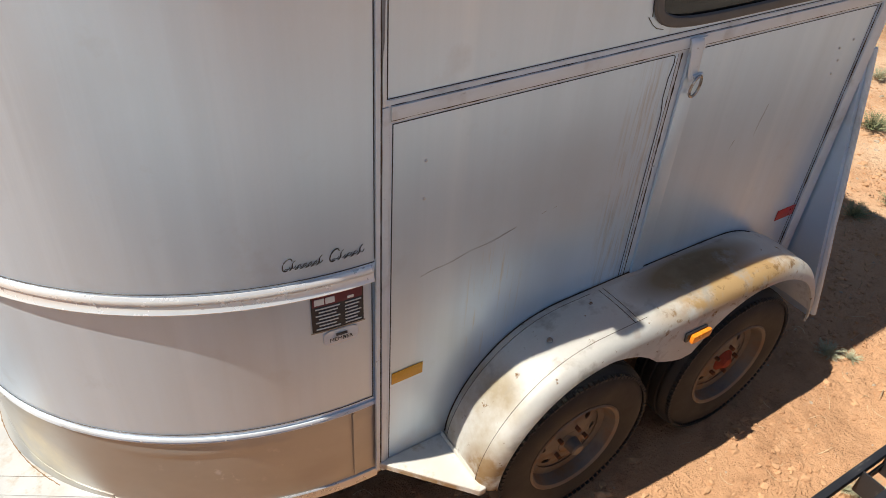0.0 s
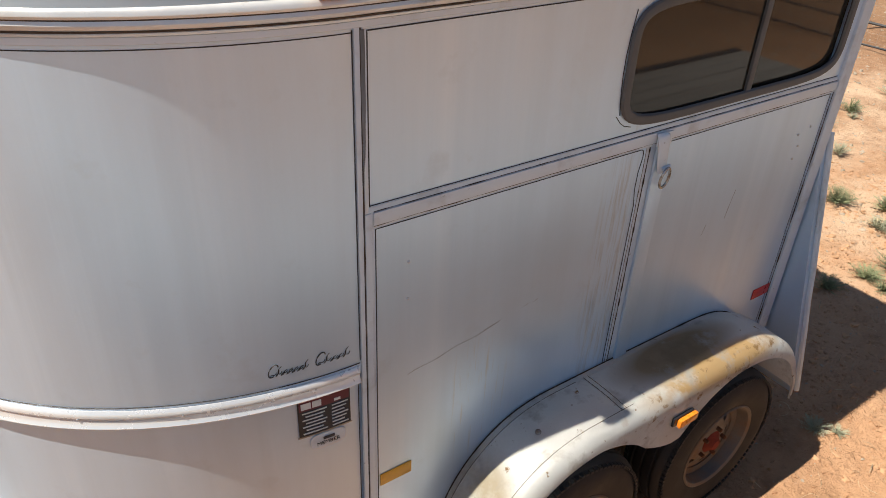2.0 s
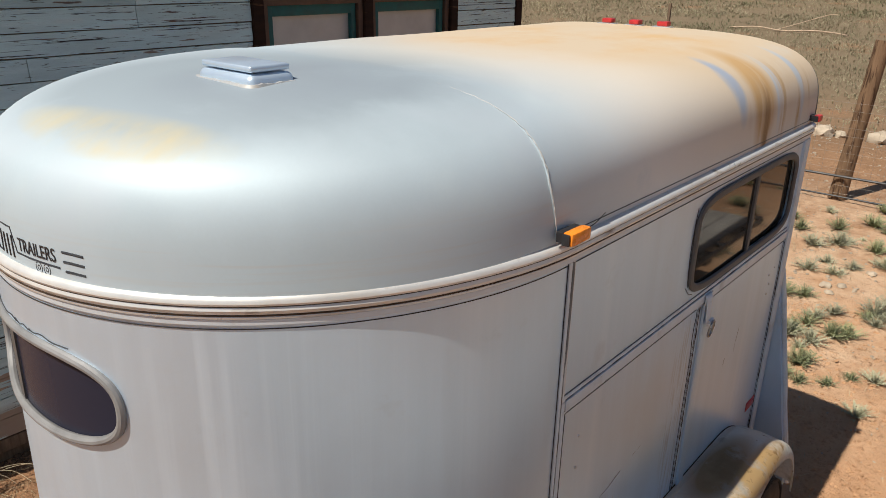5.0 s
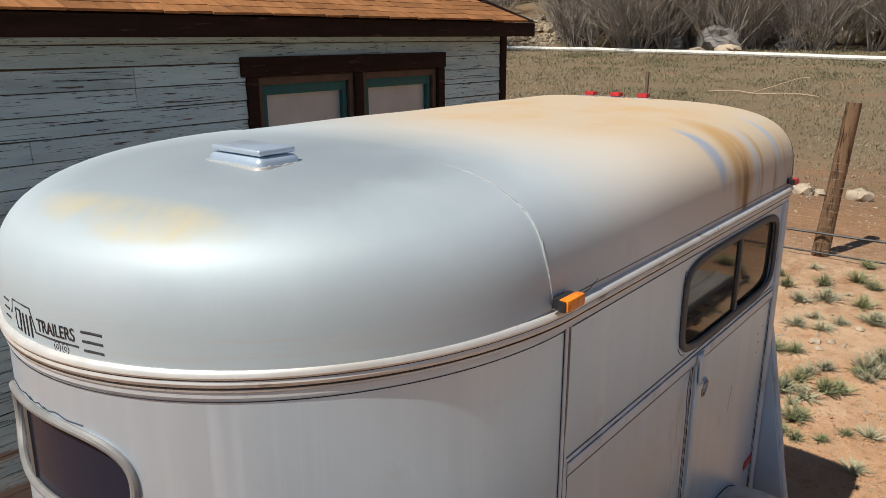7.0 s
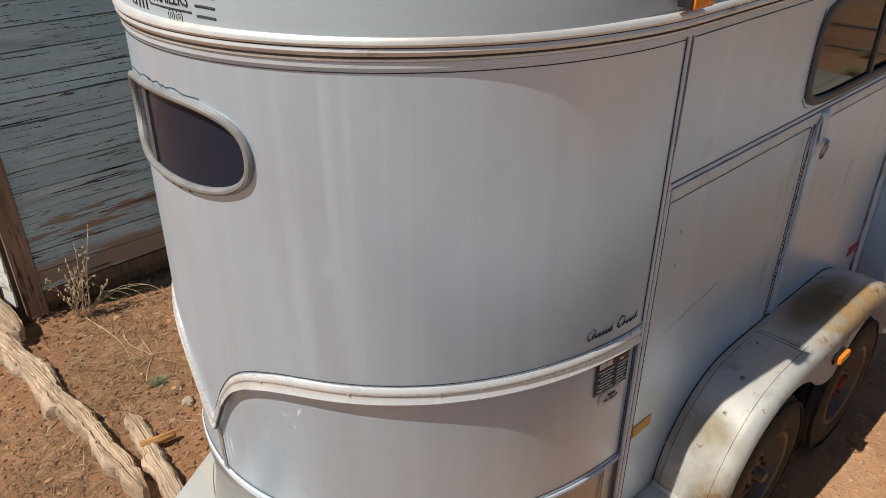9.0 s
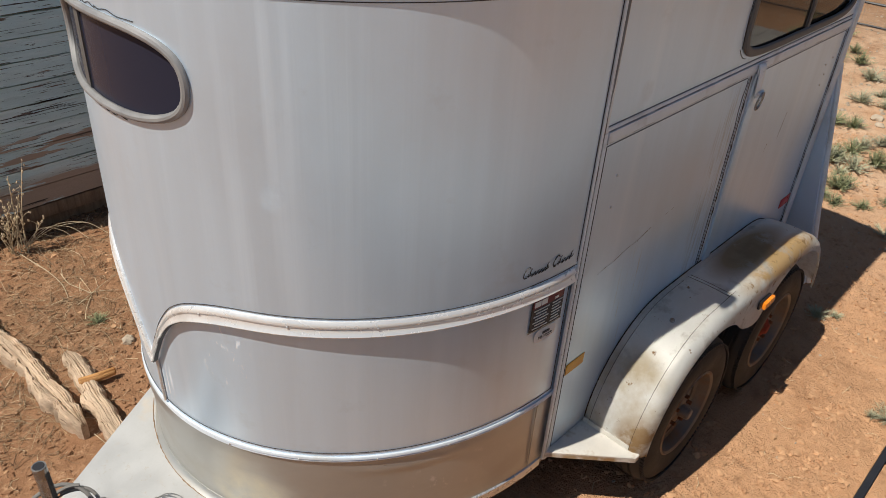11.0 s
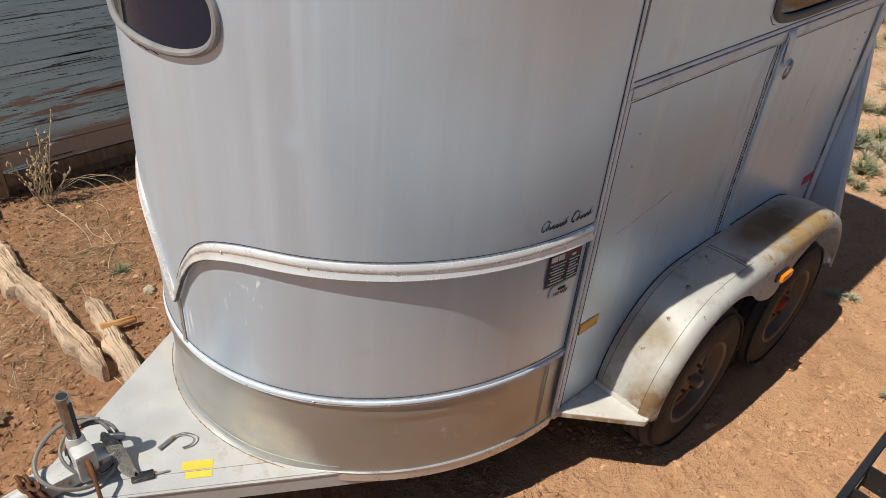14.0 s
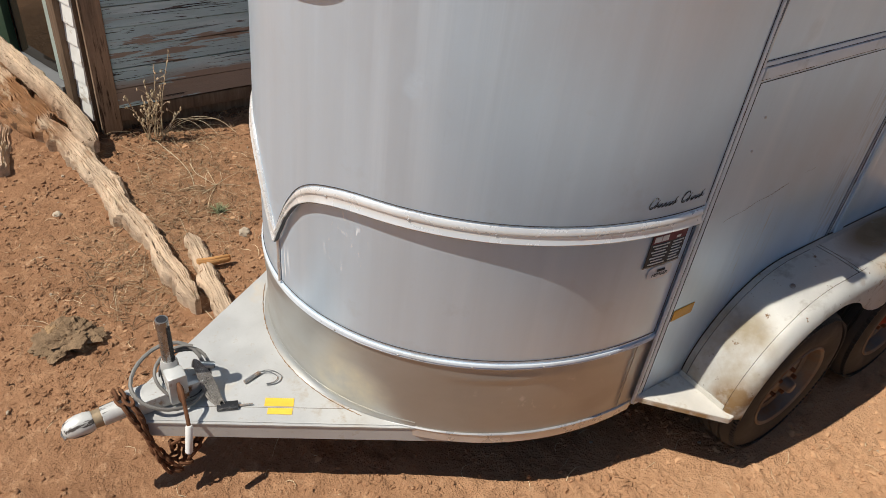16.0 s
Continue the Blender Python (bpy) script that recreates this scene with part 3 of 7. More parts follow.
holed(bm, front_skin, (-30 / 55, 30 / 55, 1.45, 2.19), (0, 1.935), 20.6 / 55, 0.114, 2.9, 14, 240)
part("nose_panel", bm, M_PANEL, trailer)
bm = bmesh.new()
sheet(bm, lambda u, v: nose(120 + 60 * u, belt(120 + 60 * u) + v * (2.19 - belt(120 + 60 * u)), 0.0), 60, 4, -0.004)
part("nose_panel", bm, M_PANEL, trailer)
bm = bmesh.new()
sheet(bm, lambda u, v: nose(180 * u, 0.72 + v * (belt(180 * u) - 0.72), -0.012), 180, 4, -0.004)
part("lower_nose_panel", bm, M_PANEL, trailer)
bm = bmesh.new()
sheet(bm, lambda u, v: nose(-1 + 182 * u, 0.325 + v * 0.40, -0.016 + 0.003 * noise.noise(Vector((u * 9, v * 1.6, 3))) + 0.0085 * (1 if v > 0.5 else 0) * math.exp(-((v - 0.82 - 0.05 * noise.noise(Vector((u * 7, 0, 1)))) / 0.05) ** 2) * max(0.0, 0.3 + noise.noise(Vector((u * 8, 5, 1))))), 180, 30, -0.004)
part("gravel_guard", bm, M_SKIRT, trailer, "bare dented aluminium gravel guard")


def ring_sweep(name, material, zf, profile, th0=0.0, th1=180.0, n=160, label="", base=0.0):
    b = bmesh.new()
    ths = [th0 + (th1 - th0) * k / n for k in range(n + 1)]
    sweep(b, [nose(t, zf(t), base) for t in ths], [nose_out(t) for t in ths], profile)
    return part(name, b, material, trailer, label)


ROUND = [(-0.014, -0.030), (0.004, -0.030), (0.0130, -0.0288), (0.0142, -0.0258), (0.0110, -0.020), (0.0068, -0.011), (0.0055, -0.004), (0.0075, 0.0005), (0.0102, 0.005), (0.0098, 0.011), (0.0065, 0.018), (0.003, 0.022), (-0.004, 0.022)]
# belt moulding: level sweeps, with the dip to the middle
ring_sweep("belt_moulding", M_BELT, belt, ROUND, 1.0, 90, 150)
ring_sweep("belt_moulding", M_BELT, belt, ROUND, 90, 179, 150)
ring_sweep("belt_edge", M_LINE, belt, [(-0.004, -0.0335), (0.0075, -0.0335), (0.0100, -0.0305), (-0.004, -0.0305)], 1.0, 179, 180)
ring_sweep("low_moulding", M_PAINTTRIM, lambda t: 0.714, [(-0.02, -0.011), (-0.0065, -0.011), (-0.0052, -0.006), (-0.0070, -0.0035), (-0.0035, 0.001), (-0.0040, 0.006), (-0.0065, 0.010), (-0.02, 0.011)])
ring_sweep("bottom_lip", M_TRIM, lambda t: 0.325, [(-0.02, 0.040), (-0.013, 0.040), (-0.009, 0.037), (-0.013, 0.033), (-0.012, -0.008), (-0.016, -0.012), (-0.02, -0.012)])
bm = bmesh.new()
tube(bm, [nose(90, z, -0.006) for z in (0.735, 0.85, 0.95)], 0.006, 8)
part("nose_seam", bm, M_TRIM, trailer)

for t0, t1 in ((4.4, 4.75),):
    bm = bmesh.new()
    sheet(bm, lambda u, v: nose(t0 + (t1 - t0) * u, 0.378 + 0.318 * v, -0.010), 2, 4, 0.004)
    part("guard_strip", bm, M_SKIRT, trailer)

# drip rail all round
outline = [Vector((REAR - (REAR) * k / 30, 0, RAILZ)) for k in range(31)] + [nose(180 * k / 120, RAILZ) for k in range(1, 120)] + [Vector((REAR * k / 30, WIDE, RAILZ)) for k in range(31)]
outs = [Vector((0, -1.35, 0))] * 31 + [nose_out(180 * k / 120, RAILZ) * (1.0 + 0.35 * max(0.0, 1.0 - min(k, 120 - k) / 10)) for k in range(1, 120)] + [Vector((0, 1.35, 0))] * 31
bm = bmesh.new()
sweep(bm, outline, outs, [(-0.01, -0.024), (0.0095, -0.024), (0.0105, -0.019), (0.008, -0.015), (0.0130, -0.011), (0.0155, -0.003), (0.0130, 0.0045), (0.0105, 0.0060), (0.0150, 0.0080), (0.0180, 0.0135), (0.0170, 0.0205), (0.0130, 0.0265), (0.0065, 0.0305), (-0.01, 0.032)])
part("drip_rail", bm, M_RAIL, trailer, "weathered cream aluminium drip rail")
bm = bmesh.new()
sweep(bm, outline, outs, [(-0.01, -0.041), (0.004, -0.041), (0.0065, -0.0395), (0.0065, -0.0265), (0.004, -0.0245), (-0.01, -0.0245)])
part("rail_flange", bm, M_PAINTTRIM, trailer)
bm = bmesh.new()
sweep(bm, outline, outs, [(0.0090, 0.0048), (0.0132, 0.0048), (0.0132, 0.0072), (0.0090, 0.0072)])
sweep(bm, outline, outs, [(0.0070, -0.0172), (0.0112, -0.0172), (0.0122, -0.0132), (0.0070, -0.0132)])
part("rail_groove", bm, M_GRIME, trailer, "grimy groove along the rail")

# roof
RH, RN = 0.375, 3.8


def arch(v):
    """Across the roof from the near rail (v = 0) to the far one."""
    a = math.pi * v
    c, s = math.cos(a), math.sin(a)
    y = -math.copysign(abs(c) ** (2 / RN), c)
    return B0 + B0 * y, RAILZ + 0.02 + RH * abs(s) ** (2 / RN)


bm = bmesh.new()
def seam_x(z):
    return -0.085 - 0.035 * min(1.0, max(0.0, (z - RAILZ - 0.03) / 0.15))


def main_roof(u, v):
    y, z = arch(v)
    x0 = seam_x(z)
    return Vector((x0 + u * (REAR + 0.02 - x0), B0 + (y - B0) * 1.003, z + 0.007 + 0.003 * noise.noise(Vector((u * 5, v * 6, 1)))))

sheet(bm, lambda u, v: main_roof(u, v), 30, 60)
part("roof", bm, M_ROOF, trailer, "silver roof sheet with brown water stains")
bm = bmesh.new()
tube(bm, [(REAR + 0.022, B0 + (arch(k / 60)[0] - B0) * 1.002, arch(k / 60)[1] + 0.002) for k in range(61)], 0.0045, 6)
part("roof_edge", bm, M_GASKET, trailer)
bm = bmesh.new()
NT, NP = 96, 26
caps = []
for i in range(NT + 1):
    th = radians(180 * i / NT)
    col = []
    for j in range(NP + 1):
        ph = math.pi / 2 * j / NP
        r = math.cos(ph) ** (2 / RN) if j < NP else 0.0
        z = math.sin(ph) ** (2 / RN)
        col.append(Vector((-nose_a(2.2) * math.sin(th) * r * 0.965 - 0.035, B0 - B0 * math.cos(th) * r * 0.998, RAILZ + 0.022 + (RH + 0.003) * z)))
    caps.append(col)
top = [[bm.verts.new(p) for p in c] for c in caps]
for i in range(NT):
    for j in range(NP):
        bm.faces.new((top[i][j], top[i + 1][j], top[i + 1][j + 1], top[i][j + 1]))
bmesh.ops.remove_doubles(bm, verts=bm.verts, dist=0.0005)
bmesh.ops.solidify(bm, geom=bm.faces[:], thickness=0.005)
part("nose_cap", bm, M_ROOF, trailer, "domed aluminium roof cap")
bm = bmesh.new()
pts = []
for k in range(121):
    y, z = arch(0.5 - 0.5 * math.cos(math.pi * k / 120))
    pts.append((seam_x(z) + 0.005 * noise.noise(Vector((k * 0.9, 0, 0))), B0 + (y - B0) * 1.005, z + 0.008))
tube(bm, pts, [(0.0012 + 0.0062 * abs(noise.noise(Vector((k * 1.3, 4, 0))))) * (1.0 - 0.62 * (p[2] - RAILZ) / 0.4) for k, p in enumerate(pts)], 7)
part("roof_seam", bm, M_SEAL, trailer, "ragged line of pale sealant")

# roof vent
bm = bmesh.new()
VX, VY = -0.450, 0.730
box(bm, VX - 0.070, VX + 0.070, VY - 0.118, VY + 0.118, 2.56, 2.636)
bmesh.ops.bevel(bm, geom=bm.edges[:], offset=0.022, segments=4, affect="EDGES", profile=0.5)
vent = part("vent_base", bm, M_PANEL, trailer, "silver roof vent base bedded in sealant")
bm = bmesh.new()
box(bm, VX - 0.060, VX + 0.060, VY - 0.106, VY + 0.106, 2.639, 2.655)
bmesh.ops.bevel(bm, geom=bm.edges[:], offset=0.006, segments=3, affect="EDGES", profile=0.5)
part("vent_lid", bm, M_PANEL, trailer)
bm = bmesh.new()
ring = [(VX + 0.074 * math.copysign(min(1, abs(1.3 * math.cos(a))), math.cos(a)), VY + 0.121 * math.copysign(min(1, abs(1.3 * math.sin(a))), math.sin(a)), 2.606 + 0.004 * noise.noise(Vector((a * 5, 0, 0)))) for a in [k * math.tau / 60 for k in range(60)]]
tube(bm, ring, 0.009, 6, closed=True)
part("vent_sealant", bm, M_WHITE, trailer)

# side walls
def wall_place(y, t):
    return lambda u, v, d: Vector((u, y + t * d, v))


WIN = (1.405, 1.958, 0.565, 0.19)
bm = bmesh.new()
holed(bm, wall_place(0, 0.03), (0.0, REAR, 1.735, 2.19), (WIN[0], WIN[1]), WIN[2] - 0.012, WIN[3] - 0.012, 6.0, 2, 72)
part("upper_side_panel", bm, M_PANEL, trailer)
part("lower_side_panel", one_box(0.012, 0.994, 0.0, 0.03, 0.345, 1.70), M_PANEL, trailer, "scratched silver side panel")
part("lower_side_panel", one_box(1.100, REAR, 0.0, 0.03, 0.345, 1.70), M_PANEL, trailer)
part("far_side_wall", one_box(0.0, REAR, WIDE - 0.03, WIDE, 0.345, 2.19), M_PANEL, trailer)
part("rear_wall", one_box(REAR - 0.03, REAR, 0.031, WIDE - 0.031, 1.45, 2.2), M_PANEL, trailer)
part("floor_pan", one_box(-0.02, REAR, 0.05, WIDE - 0.05, 0.345, 0.42), M_DARKIN, trailer)
bm = bmesh.new()
sheet(bm, lambda u, v: Vector((nose(180 * u, 0.38, -0.03).x * v, B0 + (nose(180 * u, 0.38, -0.03).y - B0) * v, 0.40)), 60, 3, 0.02)
part("nose_floor", bm, M_DARKIN, trailer)
part("chest_divider", one_box(0.3, 0.33, 0.06, WIDE - 0.06, 0.43, 1.30), M_DARKIN, trailer)

# corner seam: two painted flanges with a grimy line between
bm = bmesh.new()
box(bm, -0.011, 0.0022, -0.006, 0.004, 0.366, 2.184, 0.0018)
box(bm, 0.0070, 0.0180, -0.006, 0.004, 1.7365, 2.184, 0.0018)
box(bm, 0.0070, 0.0250, -0.006, 0.004, 0.366, 1.7345, 0.0018)
box(bm, 0.0262, 0.0340, -0.002, 0.004, 0.366, 1.690, 0.0008)
part("corner_trim", bm, M_PAINTTRIM, trailer)


def grime_line(pts, r0, r1, seed, name="seam_grime"):
    """An uneven dark line along a seam."""
    pts = [Vector(p) for p in curve_points(pts, 40)]
    b = bmesh.new()
    tube(b, pts, [r0 + (r1 - r0) * max(0.0, 0.35 + 1.3 * noise.noise(Vector((k * 0.23, seed, 0)))) for k in range(len(pts))], 5)
    return part(name, b, M_GRIME, trailer)


def curve_points(path, n):
    """Evenly dense points through a short line."""
    out = []
    for i in range(len(path) - 1):
        p0, p1, p2, p3 = path[max(0, i - 1)], path[i], path[i + 1], path[min(len(path) - 1, i + 2)]
        for k in range(n):
            t = k / n
            out.append(tuple(0.5 * (2 * b + (c - a) * t + (2 * a - 5 * b + 4 * c - d) * t * t + (3 * b - a - 3 * c + d) * t ** 3) for a, b, c, d in zip(p0, p1, p2, p3)))
    out.append(tuple(path[-1]))
    return out


grime_line([(0.0046, -0.0035, 0.37), (0.0046, -0.0035, 0.95), (0.0046, -0.0035, 1.60), (0.0046, -0.0035, 2.18)], 0.0010, 0.0030, 1.0)
grime_line([(0.0256, -0.0020, 0.37), (0.0256, -0.0020, 1.0), (0.0256, -0.0020, 1.69)], 0.0006, 0.0012, 2.0)
bm = bmesh.new()
zs = [1.80 + 0.37 * k / 24 for k in range(25)]
tube(bm, [(0.0095 + 0.0015 * noise.noise(Vector((z * 14, 0, 0))), -0.0050, z) for z in zs], [0.0015 + 0.0042 * min(1.0, (z - 1.79) / 0.22) for z in zs], 8, flat=0.35, up=(0, 1, 0))
part("corner_sealant", bm, M_SMEAR, trailer, "smeared dark grey sealant in the corner seam")
bm = bmesh.new()
box(bm, 0.0195, REAR - 0.064, -0.0020, 0.004, 1.690, 1.750, 0.0008)
box(bm, 0.030, REAR - 0.064, -0.0080, -0.0015, 1.6995, 1.735, 0.0025)
part("side_rail_trim", bm, M_PAINTTRIM, trailer, "painted trim strip with grimy edges")
grime_line([(0.032, -0.0030, 1.6975), (0.60, -0.0030, 1.6975), (1.30, -0.0030, 1.6975), (REAR - 0.07, -0.0030, 1.6975)], 0.0007, 0.0034, 3.0)
grime_line([(0.032, -0.0025, 1.7365), (0.60, -0.0025, 1.7365), (1.30, -0.0025, 1.7365), (REAR - 0.07, -0.0025, 1.7365)], 0.0004, 0.0018, 4.0)
# door edge: a recessed flange with rust, then the flat post
part("door_flange", one_box(0.9945, 1.0995, 0.002, 0.03, 0.80, 1.689), M_PAINTTRIM, trailer)
part("divider_post", one_box(1.038, 1.101, -0.010, 0.001, 0.80, 1.689, 0.004), M_PANEL, trailer)
grime_line([(1.012, 0.0005, 1.685), (1.011, 0.0005, 1.40), (1.012, 0.0005, 1.10), (1.010, 0.0005, 0.83)], 0.0010, 0.0030, 5.0)
grime_line([(0.995, -0.0005, 1.685), (0.996, -0.0005, 1.40), (0.995, -0.0005, 1.10), (0.995, -0.0005, 0.83)], 0.0004, 0.0012, 6.0)
grime_line([(REAR - 0.066, -0.0030, 0.42), (REAR - 0.066, -0.0030, 1.0), (REAR - 0.066, -0.0030, 1.69)], 0.0008, 0.0026, 8.0)
part("rear_corner_trim", one_box(REAR - 0.062, REAR + 0.006, -0.012, 0.03, 0.40, 2.172, 0.006), M_PAINTTRIM, trailer)

# latch: a bent strap over the trim, with a ring in its eye
bm = bmesh.new()
sweep_pts = curve_points([(1.046, -0.010, 1.728), (1.046, -0.020, 1.715), (1.050, -0.022, 1.66), (1.060, -0.020, 1.62), (1.066, -0.022, 1.60)], 6)
tube(bm, sweep_pts, [0.028 - 0.008 * k / len(sweep_pts) for k in range(len(sweep_pts))], 12, flat=0.30, up=(0, 1, 0))
box(bm, 1.022, 1.088, -0.0165, -0.0105, 1.688, 1.732, 0.003)
latch = part("tie_latch", bm, M_PAINTTRIM, trailer, "painted steel strap of the latch")
bm = bmesh.new()
tube(bm, [(1.066 + 0.019 * math.cos(a) * (1 - 0.15 * math.sin(a)), -0.036 - 0.005 * math.sin(a), 1.583 + 0.036 * math.sin(a)) for a in [k * math.tau / 28 for k in range(28)]], 0.0046, 8, closed=True, up=(0, 1, 0))
part("tie_ring", bm, M_DARKSTEEL, latch, "dark steel ring")
bm = bmesh.new()
tube(bm, [(1.050, -0.030, 1.612), (1.086, -0.030, 1.617)], 0.007, 10)
part("ring_eye", bm, M_PAINTTRIM, latch)

# pinstripes beside the trims
def stripe_line(pts, parent=trailer, w=0.0013):
    b = bmesh.new()
    tube(b, pts, w, 5)
    return part("pinstripe", b, M_LINE, parent)


stripe_line([(0.0375, -0.001, 0.40), (0.0375, -0.001, 1.686)])
stripe_line([(0.0375, -0.001, 1.686), (0.972, -0.001, 1.686)])
stripe_line([(0.972, -0.001, 1.686), (0.981, -0.001, 1.681), (0.984, -0.001, 1.66), (0.975, -0.001, 1.61), (0.974, -0.001, 1.55), (0.984, -0.001, 1.49), (0.982, -0.001, 1.2), (0.983, -0.001, 0.84)])
stripe_line([(0.0205, -0.001, 1.7535), (REAR - 0.07, -0.001, 1.7535)])
stripe_line([(0.0215, -0.0015, 1.7535), (0.0215, -0.0015, 2.165)], w=0.0017)
stripe_line([(0.0215, -0.001, 2.165), (REAR - 0.07, -0.001, 2.165)], w=0.0016)
stripe_line([(1.10, -0.001, 1.686), (REAR - 0.08, -0.001, 1.686)])
stripe_line([(1.107, -0.001, 1.56), (1.107, -0.001, 0.84)], w=0.0008)
stripe_line([(REAR - 0.08, -0.001, 1.686), (REAR - 0.08, -0.001, 0.62)], w=0.0008)
stripe_line([nose(0.75, z, 0.001) for z in (1.30, 2.17)])
stripe_line([nose(0.75 + 178.5 * k / 90, 2.164, 0.001) for k in range(91)])
stripe_line([nose(0.75 + 88 * k / 80, belt(0.75 + 88 * k / 80) + 0.031, 0.001) for k in range(81)])
stripe_line([nose(0.85, z, -0.011) for z in (0.741, 1.22)])
stripe_line([nose(0.85 + 178.3 * k / 90, 0.741, -0.0105) for k in range(91)])
stripe_line([nose(4 + 64 * k / 40, RAILZ + 0.045, 0.0) for k in range(41)])
stripe_line([nose(104 + 72 * k / 40, RAILZ + 0.045, 0.0) for k in range(41)])
stripe_line([(0.05 + (REAR - 0.1) * k / 20, -0.003, RAILZ + 0.046) for k in range(21)])

for pts in ([nose(4.0 + 3.5 * f, RAILZ + 0.047 + 0.012 * f * f, 0.0) for f in (0, 0.3, 0.6, 0.8, 1.0)], [nose(3.0 + 2.5 * f, RAILZ + 0.046 + 0.020 * f * f, 0.0) for f in (0, 0.4, 0.7, 1.0)],
            [(0.05 + 0.09 * f, -0.012, RAILZ + 0.040 + 0.022 * f * f) for f in (0, 0.4, 0.7, 1.0)],
            [(0.845 - 0.016 * math.sin(3.1 * f), -0.001, 2.12 - 0.30 * f) for f in (0, 0.2, 0.4, 0.6, 0.8, 1.0)], [(0.90 - 0.07 * f, -0.001, 1.775 + 0.045 * f * f) for f in (0, 0.4, 0.7, 1.0)]):
    stripe_line(pts)
# side window
def loop(cx, cz, a, b, n, y, count=220):
    return [(cx + rounded(a, b, n, k * math.tau / count)[0], y, cz + rounded(a, b, n, k * math.tau / count)[1]) for k in range(count)]


win = empty("side_window", "", "")
win.parent = trailer
tagged(win, "sliding side window with dark rubber frame")
bm = bmesh.new()
tube(bm, loop(WIN[0], WIN[1], WIN[2] - 0.012, WIN[3] - 0.012, 6, -0.004), 0.017, 8, closed=True, flat=0.6, up=(0, 1, 0))
part("window_frame", bm, M_GASKET, win)
part("window_mullion", one_box(WIN[0] + 0.03, WIN[0] + 0.058, -0.006, 0.018, WIN[1] - WIN[3] + 0.02, WIN[1] + WIN[3] - 0.02, 0.004), M_GASKET, win)
for x0, x1, y in ((WIN[0] - WIN[2] + 0.03, WIN[0] + 0.032, 0.004), (WIN[0] + 0.056, WIN[0] + WIN[2] - 0.03, 0.010)):
    p = part("pane", one_box(x0, x1, y, y + 0.004, WIN[1] - WIN[3] + 0.02, WIN[1] + WIN[3] - 0.02), M_TINT, win)
    p.visible_shadow = False

# nose window
fw = empty("nose_window", "", "")
fw.parent = trailer
tagged(fw, "oval nose window with grey rubber frame and dark glass")
bm = bmesh.new()
pts = [nose(90 + 55 * rounded(21.2 / 55, 0.119, 2.9, k * math.tau / 360)[0], 1.935 + rounded(21.2 / 55, 0.119, 2.9, k * math.tau / 360)[1], 0.004) for k in range(360)]
for _ in range(14):
    pts = [(pts[k - 1] + pts[k] * 2 + pts[(k + 1) % 360]) / 4 for k in range(360)]
tube(bm, pts[::2], 0.0115, 10, closed=True, up=(-1, 0, 0))
part("window_frame", bm, M_FRAMEW, fw)
for a0, a1, ph in ((22, 74, 0.0), (70, 112, 1.4), (108, 150, 2.6), (-100, -62, 0.8), (-132, -96, 2.2)):
    line = []
    for k in range(25):
        q = radians(a0 + (a1 - a0) * k / 24)
        w = 0.003 * math.sin(k * 0.45 + ph)
        du, dv = rounded(22.4 / 55 + w / 2, 0.137 + w, 2.9, q)
        line.append(nose(90 + 55 * du, 1.935 + dv, 0.001))
    stripe_line(line, fw)
bm = bmesh.new()
sheet(bm, lambda u, v: nose(69.8 + 40.4 * u, 1.825 + 0.22 * v, -0.008), 30, 3, 0.004)
p = part("pane", bm, M_TINTD, fw)
p.visible_shadow = False
bm = bmesh.new()
sheet(bm, lambda u, v: nose(95.5 + 2.4 * u, 1.82 + 0.23 * v, -0.005), 3, 3, 0.006)
part("window_mullion", bm, M_GASKET, fw)

# clearance lamps
def lamp(x, y, z, lens, length=0.10, height=0.038, deep=0.035, name="clearance_lamp"):
    base = part(name, one_box(x - length / 2 + 0.004, x + length / 2 - 0.004, y - 0.010, y + 0.01, z - height / 2 + 0.003, z + height / 2 - 0.003, 0.002), M_BLACK, trailer)
    part("end_cap", one_box(x - length / 2 - 0.006, x - length / 2 - 0.0005, y - deep + 0.006, y - 0.0125, z - height / 2 + 0.002, z + height / 2 - 0.002, 0.002), M_BLACK, base)
    part("lens", one_box(x - length / 2, x + length / 2, y - deep, y - 0.010, z - height / 2, z + height / 2, 0.008), lens, base)
    return base


lamp(-0.060, -0.020, 2.272, M_ORANGE, 0.092, 0.034, 0.040)
lamp(2.050, -0.010, 2.272, M_RED, 0.055, 0.030, 0.036)
for y in (0.775, 0.93, 1.085):
    b = part("clearance_lamp", one_box(REAR - 0.03, REAR + 0.018, y - 0.050, y + 0.050, 2.613, 2.621, 0.003), M_TRIM, trailer)
    part("lens", one_box(REAR - 0.02, REAR + 0.03, y - 0.028, y + 0.028, 2.6215, 2.644, 0.007), M_RED, b)

# fender over both wheels
FPATH = [(0.245, 0.385), (0.252, 0.46), (0.275, 0.54), (0.315, 0.62), (0.375, 0.70), (0.455, 0.77), (0.55, 0.82), (0.66, 0.845), (0.78, 0.85), (1.0, 0.852), (1.25, 0.852), (1.48, 0.85), (1.60, 0.84),
         (1.70, 0.81), (1.80, 0.755), (1.88, 0.68), (1.945, 0.58), (1.98, 0.49), (1.995, 0.42)]


